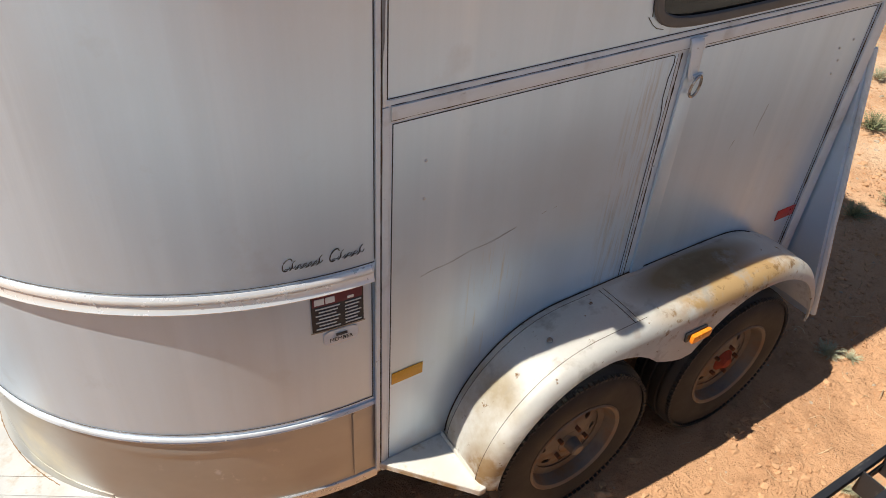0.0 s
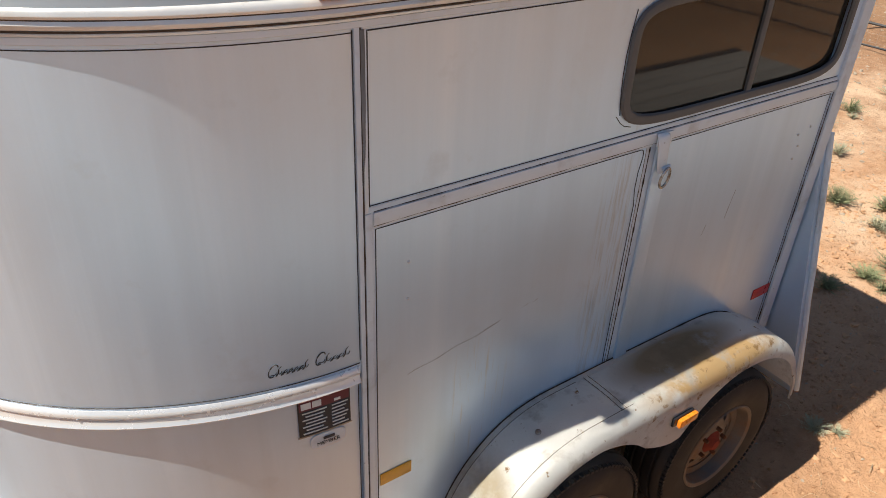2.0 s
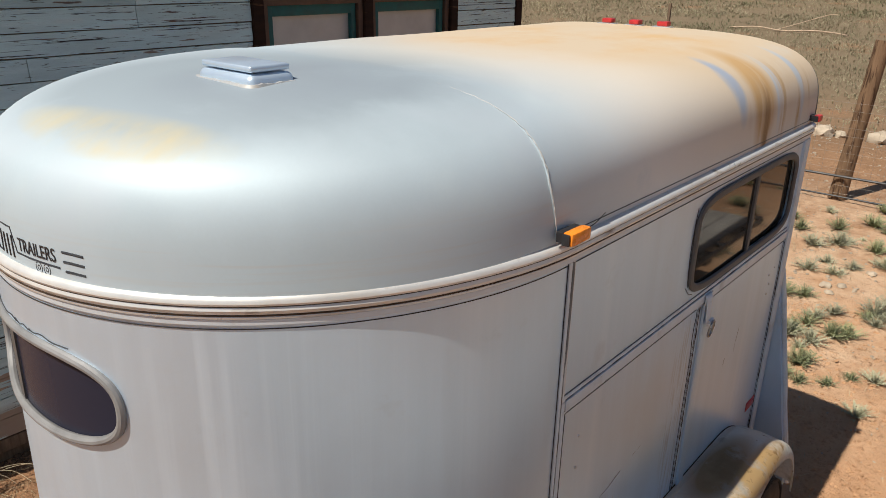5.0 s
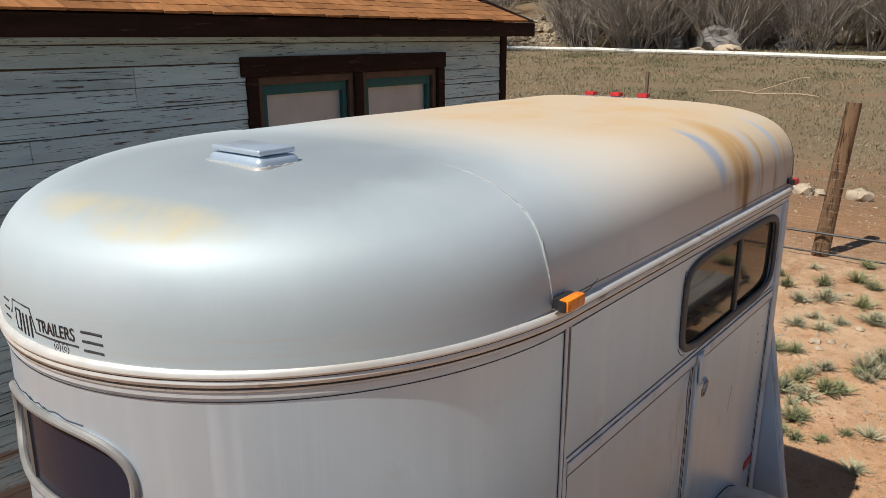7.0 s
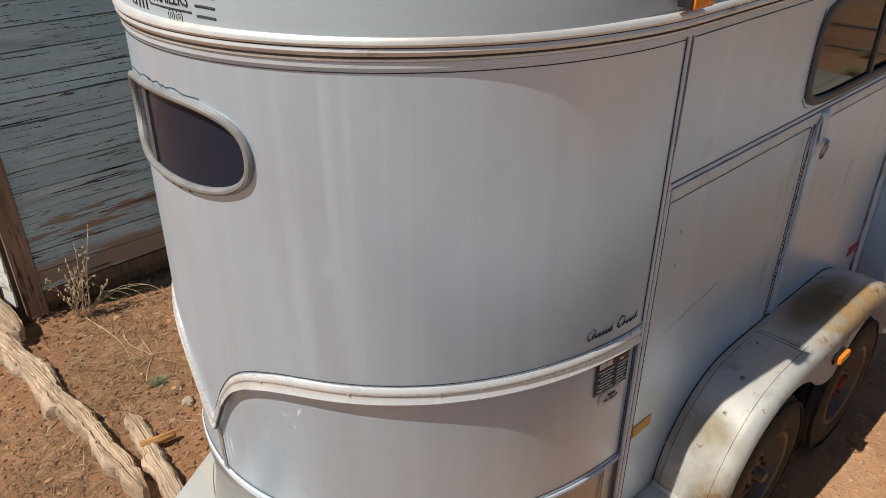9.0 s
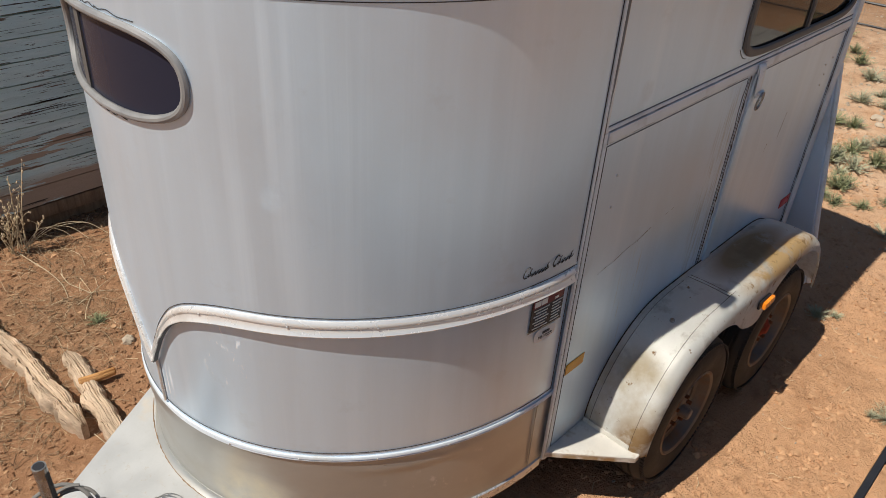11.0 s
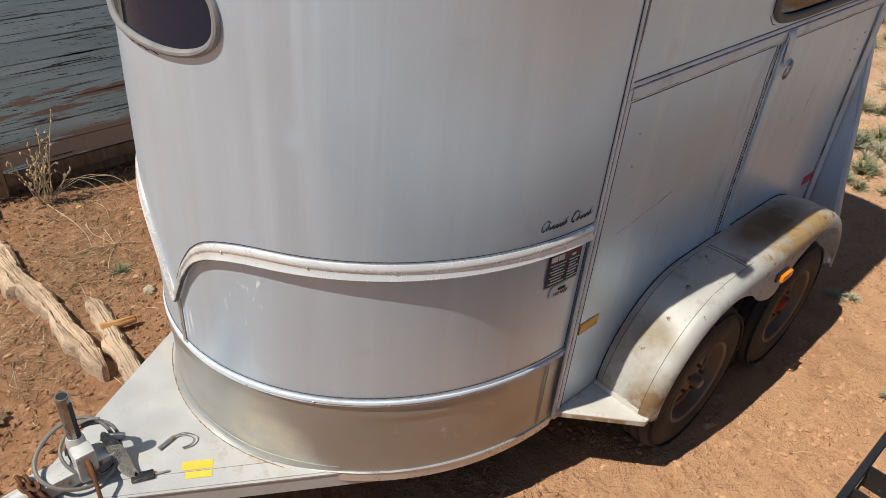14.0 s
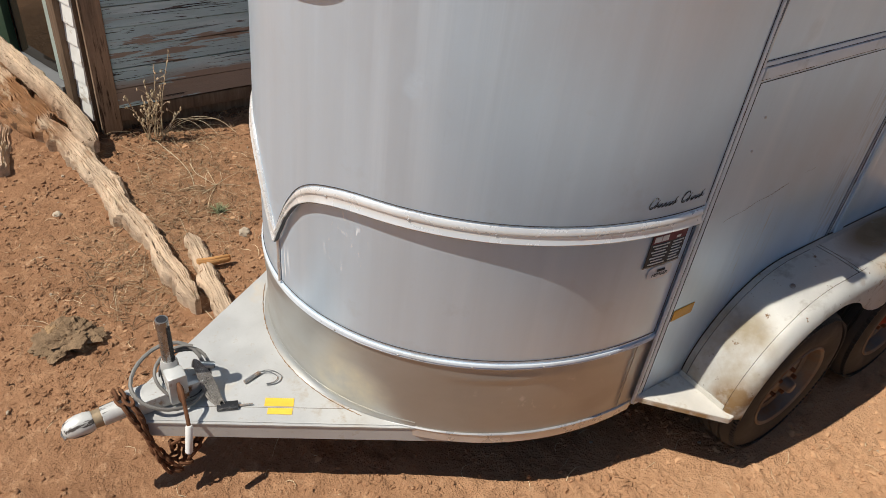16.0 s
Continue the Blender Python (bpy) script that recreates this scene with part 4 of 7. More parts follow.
FP = curve_points(FPATH, 5)
HUBS = (0.665, 1.492)
bm = bmesh.new()
rows = []
for i, (x, z) in enumerate(FP):
    a, b = FP[max(0, i - 1)], FP[min(len(FP) - 1, i + 1)]
    d = Vector((b[0] - a[0], 0, b[1] - a[1])).normalized()
    n = Vector((-d.z, 0, d.x))
    base = Vector((x, 0, z))
    row = [base + Vector((0, -0.001, 0)) - n * 0.020, base + Vector((0, -0.032, 0)) - n * 0.008, base + Vector((0, -0.036, 0)) - n * 0.003, base + Vector((0, -0.12, 0)) + n * 0.004, base + Vector((0, -0.225, 0))]
    for k in range(1, 7):
        q = math.pi / 2 * k / 6
        row.append(base + Vector((0, -0.225 - 0.055 * math.sin(q), 0)) - n * (0.055 * (1 - math.cos(q))))
    rows.append(row)
vs = [[bm.verts.new(p) for p in r] for r in rows]
for i in range(len(vs) - 1):
    for j in range(len(vs[0]) - 1):
        bm.faces.new((vs[i][j], vs[i + 1][j], vs[i + 1][j + 1], vs[i][j + 1]))
# face plate below the round edge, cut in two arches
def face_low(x, z):
    best = 0.0
    for h in HUBS:
        q = (0.465 if x > HUBS[1] else 0.40) ** 2 - (x - h) ** 2
        if q > 0:
            best = max(best, 0.385 + min(0.40, math.sqrt(q)))
    dip = 0.60 + 0.9 * abs(x - 1.12) ** 1.5
    return min(z - 0.012, max(best, dip) if 0.9 < x < 1.32 else max(best, 0.36))


prev = None
for i, (x, z) in enumerate(FP):
    edge = vs[i][-1]
    lowz = min(edge.co.z - 0.006, face_low(edge.co.x, edge.co.z))
    v = bm.verts.new((edge.co.x, -0.281, lowz))
    w = bm.verts.new((edge.co.x, -0.272, lowz))
    if prev:
        bm.faces.new((vs[i - 1][-1], vs[i][-1], v, prev[0]))
        bm.faces.new((prev[0], v, w, prev[1]))
    prev = (v, w)
bmesh.ops.solidify(bm, geom=bm.faces[:], thickness=0.003)
fender = part("fender", bm, M_FENDER, trailer, "chalky silver fender with brown rust stain")
def fender_out(i):
    a, b = FP[max(0, i - 1)], FP[min(len(FP) - 1, i + 1)]
    d = Vector((b[0] - a[0], 0, b[1] - a[1])).normalized()
    return Vector((-d.z, 0, d.x))
# dark lines along the joint and creases, the inner crease's shade drawn in
for y, r, i0, i1, o in ((-0.224, 0.0009, 0, 44, 0.0008), (-0.0345, 0.0010, 2, 42, -0.0035), (-0.002, 0.0030, 2, 84, -0.0175)):
    bm = bmesh.new()
    tube(bm, [Vector((FP[i][0], y, FP[i][1])) + fender_out(i) * o for i in range(i0, i1)], [r * (0.75 + 0.7 * abs(noise.noise(Vector((i * 0.4, y * 50, 0))))) for i in range(i0, i1)], 5)
    part("crease", bm, M_GRIME, fender)
bm = bmesh.new()
for x, r in ((0.852, 0.0012), (0.872, 0.0009)):
    tube(bm, [(x, -0.036 - 0.19 * k / 16, 0.8525 + 0.0035 * math.sin(math.pi * k / 16)) for k in range(17)], [r * (0.6 + abs(noise.noise(Vector((k * 0.9, x * 90, 0))))) for k in range(17)], 5)
part("fender_joint", bm, M_GRIME, fender)
bm = bmesh.new()
bmesh.ops.create_uvsphere(bm, u_segments=12, v_segments=8, radius=0.011, matrix=Matrix.Translation((0.562, -0.132, 0.828)))
part("bolt_head", bm, M_STEEL, fender)
b = part("side_lamp", one_box(1.068, 1.176, -0.294, -0.282, 0.709, 0.748, 0.004), M_BLACK, fender)
part("lens", one_box(1.080, 1.178, -0.314, -0.2945, 0.709, 0.747, 0.010), M_ORANGE, b)

bm = bmesh.new()
box(bm, 0.2425, 0.2455, -0.224, -0.010, 0.4055, 0.430, 0.001)
foot = part("foot_flange", bm, M_STEP, fender, "rusty foot of the fender")
for y in (-0.035, -0.095, -0.155, -0.21):
    bm = bmesh.new()
    bmesh.ops.create_uvsphere(bm, u_segments=8, v_segments=5, radius=0.0035, matrix=Matrix.Translation((0.2425, y, 0.419)))
    part("rivet", bm, M_STEP, foot)

# step plate before the fender
bm = bmesh.new()
out3 = [(-0.005, -0.001), (0.262, -0.001), (0.262, -0.268), (0.235, -0.268)]
lo = [bm.verts.new((x, y, 0.375)) for x, y in out3]
hi = [bm.verts.new((x, y, 0.405)) for x, y in out3]
bm.faces.new(hi)
bm.faces.new(lo[::-1])
for i in range(4):
    bm.faces.new((lo[i], lo[(i + 1) % 4], hi[(i + 1) % 4], hi[i]))
bmesh.ops.bevel(bm, geom=bm.edges[:], offset=0.003, segments=1, affect="EDGES")
part("step_plate", bm, M_STEP, trailer, "pale metal step with rusty edge")

# underframe
for y in (0.14, WIDE - 0.14):
    part("frame_rail", one_box(-0.3, REAR, y - 0.03, y + 0.03, 0.24, 0.338, 0.004), M_BLACK, trailer)
for x in HUBS:
    bm = bmesh.new()
    tube(bm, [(x, -0.08, 0.355), (x, WIDE + 0.08, 0.355)], 0.035, 10)
    part("axle", bm, M_RUSTY, trailer)


# wheels
def wheel(x, y, hubcap, side=1):
    w = empty("wheel", "", "")
    w.parent = trailer
    c = (x, y, 0.345)
    s = side
    b = bmesh.new()
    prof = [(0.195, -0.085), (0.205, -0.098), (0.23, -0.106), (0.27, -0.108), (0.31, -0.100), (0.335, -0.086), (0.348, -0.070)]
    for g in (-0.045, 0.0, 0.045):
        prof += [(0.352, g - 0.009), (0.342, g - 0.006), (0.342, g + 0.006), (0.352, g + 0.009)]
    prof += [(0.348, 0.070), (0.335, 0.086), (0.31, 0.100), (0.27, 0.108), (0.23, 0.106), (0.205, 0.098), (0.195, 0.085)]
    lathe(b, [(r, q * s) for r, q in prof], c, 72)
    for k in range(96):
        a = k * math.tau / 96
        for q in (-0.088, 0.088):
            m = Matrix.Translation(c) @ Matrix.Rotation(a, 4, "Y") @ Matrix.Translation((0.338, q, 0))
            box(b, -0.012, -0.0005, -0.013, 0.013, -0.0075, 0.0075, 0, m)
    part("tyre", b, M_RUBBER, w, "worn dusty black tyre")
    b = bmesh.new()
    lathe(b, [(0.200, -0.092 * s), (0.206, -0.100 * s), (0.200, -0.104 * s), (0.190, -0.096 * s), (0.184, -0.072 * s), (0.178, -0.050 * s), (0.150, -0.046 * s), (0.150, -0.038 * s), (0.186, 0.0), (0.196, 0.09 * s)], c, 48)
    rim = part("rim", b, M_RIM, w)
    b = bmesh.new()
    for k in range(8):
        a0 = k * math.tau / 8
        def put(u, v, d, a0=a0):
            return Vector(c) + Vector((v * math.cos(a0 + u), -(0.052 + 0.012 * math.cos((v - 0.06) * 34)) * s + 0.006 * d * s, v * math.sin(a0 + u)))
        holed(b, put, (-math.pi / 8, math.pi / 8, 0.052, 0.152), (0.0, 0.118), 0.150, 0.0155, 2.2, 2, 18)
    bmesh.ops.remove_doubles(b, verts=b.verts, dist=0.0003)
    part("rim_disc", b, M_RIM, rim)
    b = bmesh.new()
    if hubcap:
        lathe(b, [(0.0, -0.114 * s), (0.020, -0.114 * s), (0.026, -0.108 * s), (0.030, -0.070 * s), (0.050, -0.064 * s), (0.054, -0.045 * s)], c, 24)
        part("hub_cap", b, M_RIM, w)
    else:
        lathe(b, [(0.0, -0.092 * s), (0.024, -0.090 * s), (0.034, -0.078 * s), (0.052, -0.066 * s), (0.054, -0.045 * s)], c, 24)
        part("hub_cap", b, M_REDRUST, w, "red rusty bare wheel hub")
    for k in range(5):
        a = k * math.tau / 5
        b = bmesh.new()
        tube(b, [(x + 0.068 * math.cos(a), y - 0.055 * s, 0.345 + 0.068 * math.sin(a)), (x + 0.068 * math.cos(a), y - 0.082 * s, 0.345 + 0.068 * math.sin(a))], 0.009, 6)
        part("wheel_nut", b, M_RUSTY, rim)
    return w


wheel(HUBS[0], -0.165, True)
wheel(HUBS[1], -0.165, False)
wheel(HUBS[0], WIDE + 0.150, True, -1)
wheel(HUBS[1], WIDE + 0.150, True, -1)

# tail ramp, standing a little askew behind the body
bm = bmesh.new()
fr = [(0.015, 1.50), (-0.205, 0.30), (1.80, 0.30), (1.76, 1.50)]
def ramp(u, v):
    yl = fr[1][0] + (fr[0][0] - fr[1][0]) * v
    yr = fr[2][0] + (fr[3][0] - fr[2][0]) * v
    return Vector((2.125 + 0.02 * (1 - v), yl + (yr - yl) * u, 0.30 + 1.2 * v))
sheet(bm, ramp, 4, 6, 0.035)
rp = part("tail_ramp", bm, M_PANEL, trailer, "pale grey metal tail ramp with bent edge")
bm = bmesh.new()
tube(bm, [ramp(0, k / 8) + Vector((0.0, -0.008 + 0.006 * noise.noise(Vector((k * 0.8, 0, 7))), 0)) for k in range(9)], 0.014, 8)
part("edge_tube", bm, M_PAINTTRIM, rp)

# stickers and plates on the skin
def side_patch(name, x0, x1, z0, z1, material, label=""):
    return part(name, one_box(x0, x1, -0.0035, -0.0005, z0, z1, 0.0008), material, trailer, label)


side_patch("reflector", 0.044, 0.155, 0.772, 0.820, M_YELLOW, "amber reflective strip")
side_patch("reflector", 1.895, 2.010, 0.775, 0.825, M_RED, "red reflective strip")


def nose_patch(name, t0, t1, z0, z1, material, parent=None, out=-0.009, label="", thick=0.002):
    b = bmesh.new()
    sheet(b, lambda u, v: nose(t0 + (t1 - t0) * u, z0 + (z1 - z0) * v, out), max(2, int((t1 - t0) / 1.5)), 1, thick)
    return part(name, b, material, parent or trailer, label)


pl = nose_patch("maker_plate", 2.4, 10.6, 1.088, 1.222, M_LINE, None, -0.009, "black and maroon data plate with white lines")
nose_patch("plate_band", 2.6, 10.4, 1.180, 1.220, M_MAROON, pl, -0.0078)
nose_patch("plate_mark", 8.6, 10.1, 1.186, 1.207, M_PLATEW, pl, -0.0066)
nose_patch("plate_mark", 7.0, 8.4, 1.186, 1.207, M_PLATEW, pl, -0.0066)
PLATE_WORD = (2.9, 6.6, 1.200, 1.211)
nose_patch("plate_mark", 4.0, 5.0, 1.185, 1.194, M_PLATEW, pl, -0.0066)
for k in range(7):
    z = 1.171 - k * 0.0122
    nose_patch("plate_line", 6.2 + (k % 3) * 0.3, 10.0 - (k % 2) * 0.5, z - 0.0020, z + 0.0016, M_PLATEW, pl, -0.0072)
    nose_patch("plate_line", 2.8 + (k % 3) * 0.3, 5.4, z - 0.0020, z + 0.0016, M_PLATEW, pl, -0.0072)
for z0, z1 in ((1.083, 1.087), (1.223, 1.227)):
    nose_patch("plate_edge", 2.2, 10.8, z0, z1, M_STEEL, pl, -0.0085)
bm = bmesh.new()
bmc = [nose(6.1 + 2.9 * math.copysign(abs(math.cos(a)) ** 0.6, math.cos(a)), 1.050 + 0.028 * math.copysign(abs(math.sin(a)) ** 0.6, math.sin(a)), -0.0085) for a in [k * math.tau / 32 for k in range(32)]]
f = bm.faces.new([bm.verts.new(p) for p in bmc])
bmesh.ops.solidify(bm, geom=[f], thickness=0.0015)
ov = part("oval_sticker", bm, M_PLATEW, trailer, "worn pale oval sticker")


def lettering(text, size, spot, normal, material, parent, name):
    """Raised letters of the built-in font, flat against a wall."""
    cu = bpy.data.curves.new(name, "FONT")
    cu.body = text
    cu.size = size
    cu.align_x = "CENTER"
    cu.extrude = 0.0004
    tmp = new(name, cu)
    deps = bpy.context.evaluated_depsgraph_get()
    me = bpy.data.meshes.new_from_object(tmp.evaluated_get(deps))
    bpy.data.objects.remove(tmp)
    me.materials.clear()
    me.materials.append(material)
    zax = Vector(normal).normalized()
    xax = Vector((0, 0, 1)).cross(zax).normalized()
    m = Matrix((xax, Vector((0, 0, 1)), zax)).transposed().to_4x4()
    ob = new(name, me)
    ob.parent = parent
    ob.matrix_basis = Matrix.Translation(spot) @ m
    return ob


lettering("MEMBER", 0.0185, nose(6.2, 1.038, -0.0055), nose_out(6.2), M_LINE, ov, "letters")
nose_patch("sticker_mark", 5.2, 7.0, 1.057, 1.065, M_LINE, ov, -0.0062)
# flowing script beside the seam, drawn as plain sloping strokes
bm = bmesh.new()
for w0, w1, n in ((14.0, 8.7, 7), (7.4, 2.6, 5)):
    step = (w0 - w1) / n
    for k in range(n):
        c = w0 - (k + 0.5) * step
        tall = 0.036 if k == 0 else (0.030 if k in (n - 1, 1) and n == 7 or k in (1, n - 1) else 0.016)
        pts = [nose(c + 0.40 - 0.9 * f - 0.14 * math.sin(f * math.tau), 1.330 + tall * f, 0.0015) for f in [q / 7 for q in range(8)]]
        if k:
            tube(bm, pts, [0.0006, 0.0013, 0.0019, 0.0020, 0.0017, 0.0014, 0.0010, 0.0006], 5)
        pts = [nose(c + 0.40 - step * 1.2 * f, 1.330 + 0.004 * math.sin(f * math.pi * 2) + 0.013 * f, 0.0010) for f in [q / 6 for q in range(7)]]
        tube(bm, pts, 0.0009, 5)
        if k == 0:
            pts = [nose(c - 0.1 - 0.62 * math.cos(a) - 0.35 * math.sin(a), 1.349 + 0.019 * math.sin(a), 0.0014) for a in [0.6 + q * 0.42 for q in range(12)]]
            tube(bm, pts, 0.0016, 5)
part("script_mark", bm, M_LINE, trailer, "flowing black script transfer")
# roof cap mark: bars and outline in dark vinyl
def cap_point(th, h):
    """A point on the roof cap at height h over the rail."""
    z = max(0.0, (h - 0.022) / RH)
    r = (1 - z ** RN) ** (1 / RN)
    t = radians(th)
    return Vector((-nose_a(2.2) * math.sin(t) * (r * 0.965 + 0.0035) - 0.035, B0 - B0 * math.cos(t) * (r + 0.0035), RAILZ + h))


def cap_stroke(name, pts, r=0.003):
    b = bmesh.new()
    tube(b, [cap_point(t, h) for t, h in pts], r, 6)
    return part(name, b, M_LINE, capmark)


capmark = empty("maker_mark", "", "")
capmark.parent = trailer
tagged(capmark, "dark vinyl maker's mark with bars on the roof cap")
for k, h in enumerate((0.093, 0.071, 0.049)):
    cap_stroke("bar", [(75.1 - 0.12 * k, h), (73.6, h), (71.3, h - 0.002)], 0.0034)
    cap_stroke("bar", [(97.4, h + 0.012), (96.2, h + 0.012), (95.0, h + 0.012)], 0.0034)
cap_stroke("outline", [(94.0, 0.080), (93.0, 0.116), (88.4, 0.114), (87.0, 0.114), (85.8, 0.058), (82.4, 0.056), (79.0, 0.055), (75.9, 0.054)], 0.0030)
cap_stroke("bar", [(90.4, 0.096), (92.0, 0.098), (92.2, 0.073), (92.0, 0.048), (90.6, 0.046), (90.4, 0.073), (90.4, 0.096)], 0.0036)
for t in (89.4, 88.2, 87.0):
    cap_stroke("bar", [(t, 0.042), (t, 0.095)], 0.0036)


def wrapped_text(text, place, material, parent, name):
    """The built-in font's letters laid on a surface; place maps u and v (0 to 1 over the word) and a lift to 3D."""
    cu = bpy.data.curves.new(name, "FONT")
    cu.body = text
    cu.offset = 0.0
    cu.extrude = 0.02
    tmp = new(name, cu)
    me = bpy.data.meshes.new_from_object(tmp.evaluated_get(bpy.context.evaluated_depsgraph_get()))
    bpy.data.objects.remove(tmp)
    xs, ys = [v.co.x for v in me.vertices], [v.co.y for v in me.vertices]
    x0, x1, y0, y1 = min(xs), max(xs), min(ys), max(ys)
    for v in me.vertices:
        v.co = place((v.co.x - x0) / (x1 - x0), (v.co.y - y0) / (y1 - y0), 0.0004 if v.co.z > 0 else -0.0006)
    me.materials.clear()
    me.materials.append(material)
    ob = new(name, me)
    ob.parent = parent
    return ob


def cap_lift(th, h, d):
    return cap_point(th, h) + nose_out(th, 2.2) * (d + 0.0022)


wrapped_text("TRAILERS", lambda u, v, d: cap_lift(85.1 - 8.6 * u, 0.066 + 0.031 * v, d), M_LINE, capmark, "letters")
for t in (80.6, 78.8):
    for q in (1.0, 0.4):
        cap_stroke("wheel_mark", [(t + 0.70 * q * math.cos(a), 0.041 + 0.013 * q * math.sin(a)) for a in [k * math.tau / 16 for k in range(17)]], 0.0019)

wrapped_text("TRAILERS", lambda u, v, d: nose(PLATE_WORD[1] - (PLATE_WORD[1] - PLATE_WORD[0]) * u, PLATE_WORD[2] + (PLATE_WORD[3] - PLATE_WORD[2]) * v, -0.0066 + d), M_PLATEW, pl, "letters")

# rivets and marks on the side
def rivet(p, r):
    b = bmesh.new()
    bmesh.ops.create_uvsphere(b, u_segments=10, v_segments=6, radius=r, matrix=Matrix.Translation(p))
    return part("rivet", b, M_TRIM, trailer)


for p in ((0.134, -0.001, 1.56), (0.133, -0.001, 1.445), (1.86, -0.001, 1.55), (1.93, -0.001, 1.57), (1.87, -0.001, 1.45), (1.88, -0.001, 1.50)):
    rivet(p, 0.0045)
for t in (14, 26, 40, 55, 72, 125, 140, 160):
    rivet(nose(t, belt(t), 0.0075), 0.0040)
for t in (12, 26, 40, 55, 70, 110, 125, 140, 160):
    rivet(nose(t, 0.713, -0.005), 0.0038)
def scratch(pts):
    b = bmesh.new()
    tube(b, pts, [0.0002 + 0.0005 * abs(math.sin(k * 2.1)) for k in range(len(pts))], 4)
    return part("scratch", b, M_CABLE, trailer)


scratch([(0.135 + 0.33 * k / 12, -0.0003, 1.176 + 0.058 * k / 12 + 0.003 * math.sin(k * 1.3)) for k in range(13)])
scratch([(0.375, -0.0003, 1.212), (0.41, -0.0003, 1.222), (0.465, -0.0003, 1.238)])
scratch([(0.555, -0.0003, 1.254), (0.575, -0.0003, 1.260)])
scratch([(0.595, -0.0003, 1.258), (0.614, -0.0003, 1.264)])
scratch([(1.52, -0.0003, 1.28), (1.53, -0.0003, 1.34), (1.545, -0.0003, 1.40)])
scratch([(1.40, -0.0003, 1.25), (1.415, -0.0003, 1.29)])

# tongue
TZ = 0.362
bm = bmesh.new()
tri = [(-0.60, 0.22), (-0.865, 0.377), (-1.60, 0.83), (-1.61, 0.885), (-1.60, 0.94), (-0.865, 1.393), (-0.60, 1.55)]
lo = [bm.verts.new((x, y, TZ - 0.006)) for x, y in tri]
hi = [bm.verts.new((x, y, TZ)) for x, y in tri]
bm.faces.new(hi)
bm.faces.new(lo[::-1])
for i in range(len(tri)):
    j = (i + 1) % len(tri)
    bm.faces.new((lo[i], lo[j], hi[j], hi[i]))
part("tongue_plate", bm, M_WHITE, trailer, "pale grey painted tongue plate")
for s in (1, -1):
    bm = bmesh.new()
    a, b = Vector((-0.55, B0 - s * 0.702, 0)), Vector((-1.60, B0 - s * 0.055, 0))
    d = (b - a).normalized()
    o = Vector((d.y, -d.x, 0)) * s
    if o.y * s > 0:
        o = -o
    pts = [a, b]
    prof = [(-0.045, TZ - 0.078), (0.006, TZ - 0.078), (0.009, TZ - 0.074), (0.006, TZ - 0.012), (0.010, TZ - 0.009), (0.010, TZ - 0.003), (-0.045, TZ - 0.007)]
    sweep(bm, pts, [o, o], prof)
    part("tongue_rail", bm, M_WHITE, trailer)
bm = bmesh.new()
def cove(u, v):
    w = min(1.0, 2.6 * u, 2.6 * (1 - u))
    return nose(50 + 80 * u, TZ + 0.001 + 0.022 * (1 - v), -0.014 + 0.022 * w * v ** 1.5)
sheet(bm, cove, 60, 4, 0.003)
part("guard_foot", bm, M_SKIRT, trailer, "dusty foot of the guard on the tongue plate")
bm = bmesh.new()
tube(bm, [nose(62 + 56 * k / 60, TZ + 0.001, 0.0075 + 0.002 * noise.noise(Vector((k * 0.8, 0, 0)))) for k in range(61)], [0.0012 + 0.0030 * abs(noise.noise(Vector((k * 0.5, 2, 0)))) for k in range(61)], 6)
part("rust_seam", bm, mat("brown_grime", (0.26, 0.17, 0.10), 0.9, var=0.4, scale=20, bump=0.3), trailer, "rusty seam between tongue and guard")
bm = bmesh.new()
tube(bm, [(-0.93, B0 - 0.385, TZ + 0.0005), (-1.20, B0 - 0.222, TZ + 0.0005), (-1.44, B0 - 0.078, TZ + 0.0005)], 0.0011, 4)
part("plate_seam", bm, M_GROOVE, trailer)
coupler = empty("coupler", "", "")
coupler.parent = trailer
tagged(coupler, "white ball coupler with scraped paint")
bm = bmesh.new()
box(bm, -1.63, -1.36, B0 - 0.045, B0 + 0.045, TZ + 0.001, TZ + 0.066, 0.012)
part("coupler_channel", bm, M_HITCH, coupler)
bm = bmesh.new()
lathe_pts = [(-1.60, 0.038), (-1.64, 0.036), (-1.71, 0.035), (-1.714, 0.030), (-1.738, 0.029), (-1.742, 0.034), (-1.76, 0.039), (-1.785, 0.040), (-1.81, 0.036), (-1.83, 0.026), (-1.84, 0.010)]
tube(bm, [(x, B0 - 0.004, TZ + 0.038 - 0.06 * (-1.60 - x)) for x, r in lathe_pts], [r for x, r in lathe_pts], 18)
part("coupler_head", bm, M_SCRAPED, coupler, "scraped white coupler ball housing")
bm = bmesh.new()
tube(bm, [(x, B0 - 0.004, TZ + 0.038 - 0.06 * (-1.60 - x)) for x in (-1.712, -1.72, -1.733, -1.741)], [0.0315, 0.0325, 0.0315, 0.032], 18)
part("neck_band", bm, mat("brown_bare_steel", (0.36, 0.27, 0.17), 0.6, 0.4, var=0.3, scale=30, bump=0.2), coupler)
bm = bmesh.new()
tube(bm, [(-1.836, B0 - 0.030, TZ + 0.014), (-1.843, B0 - 0.004, TZ + 0.012), (-1.836, B0 + 0.02, TZ + 0.014)], 0.005, 6)
part("lip", bm, M_DARKSTEEL, coupler)
jack = empty("tongue_jack", "", "")
jack.parent = trailer
tagged(jack, "top-wind tongue jack with threaded steel tube")
JX, JY = -1.462, 0.905
bm = bmesh.new()
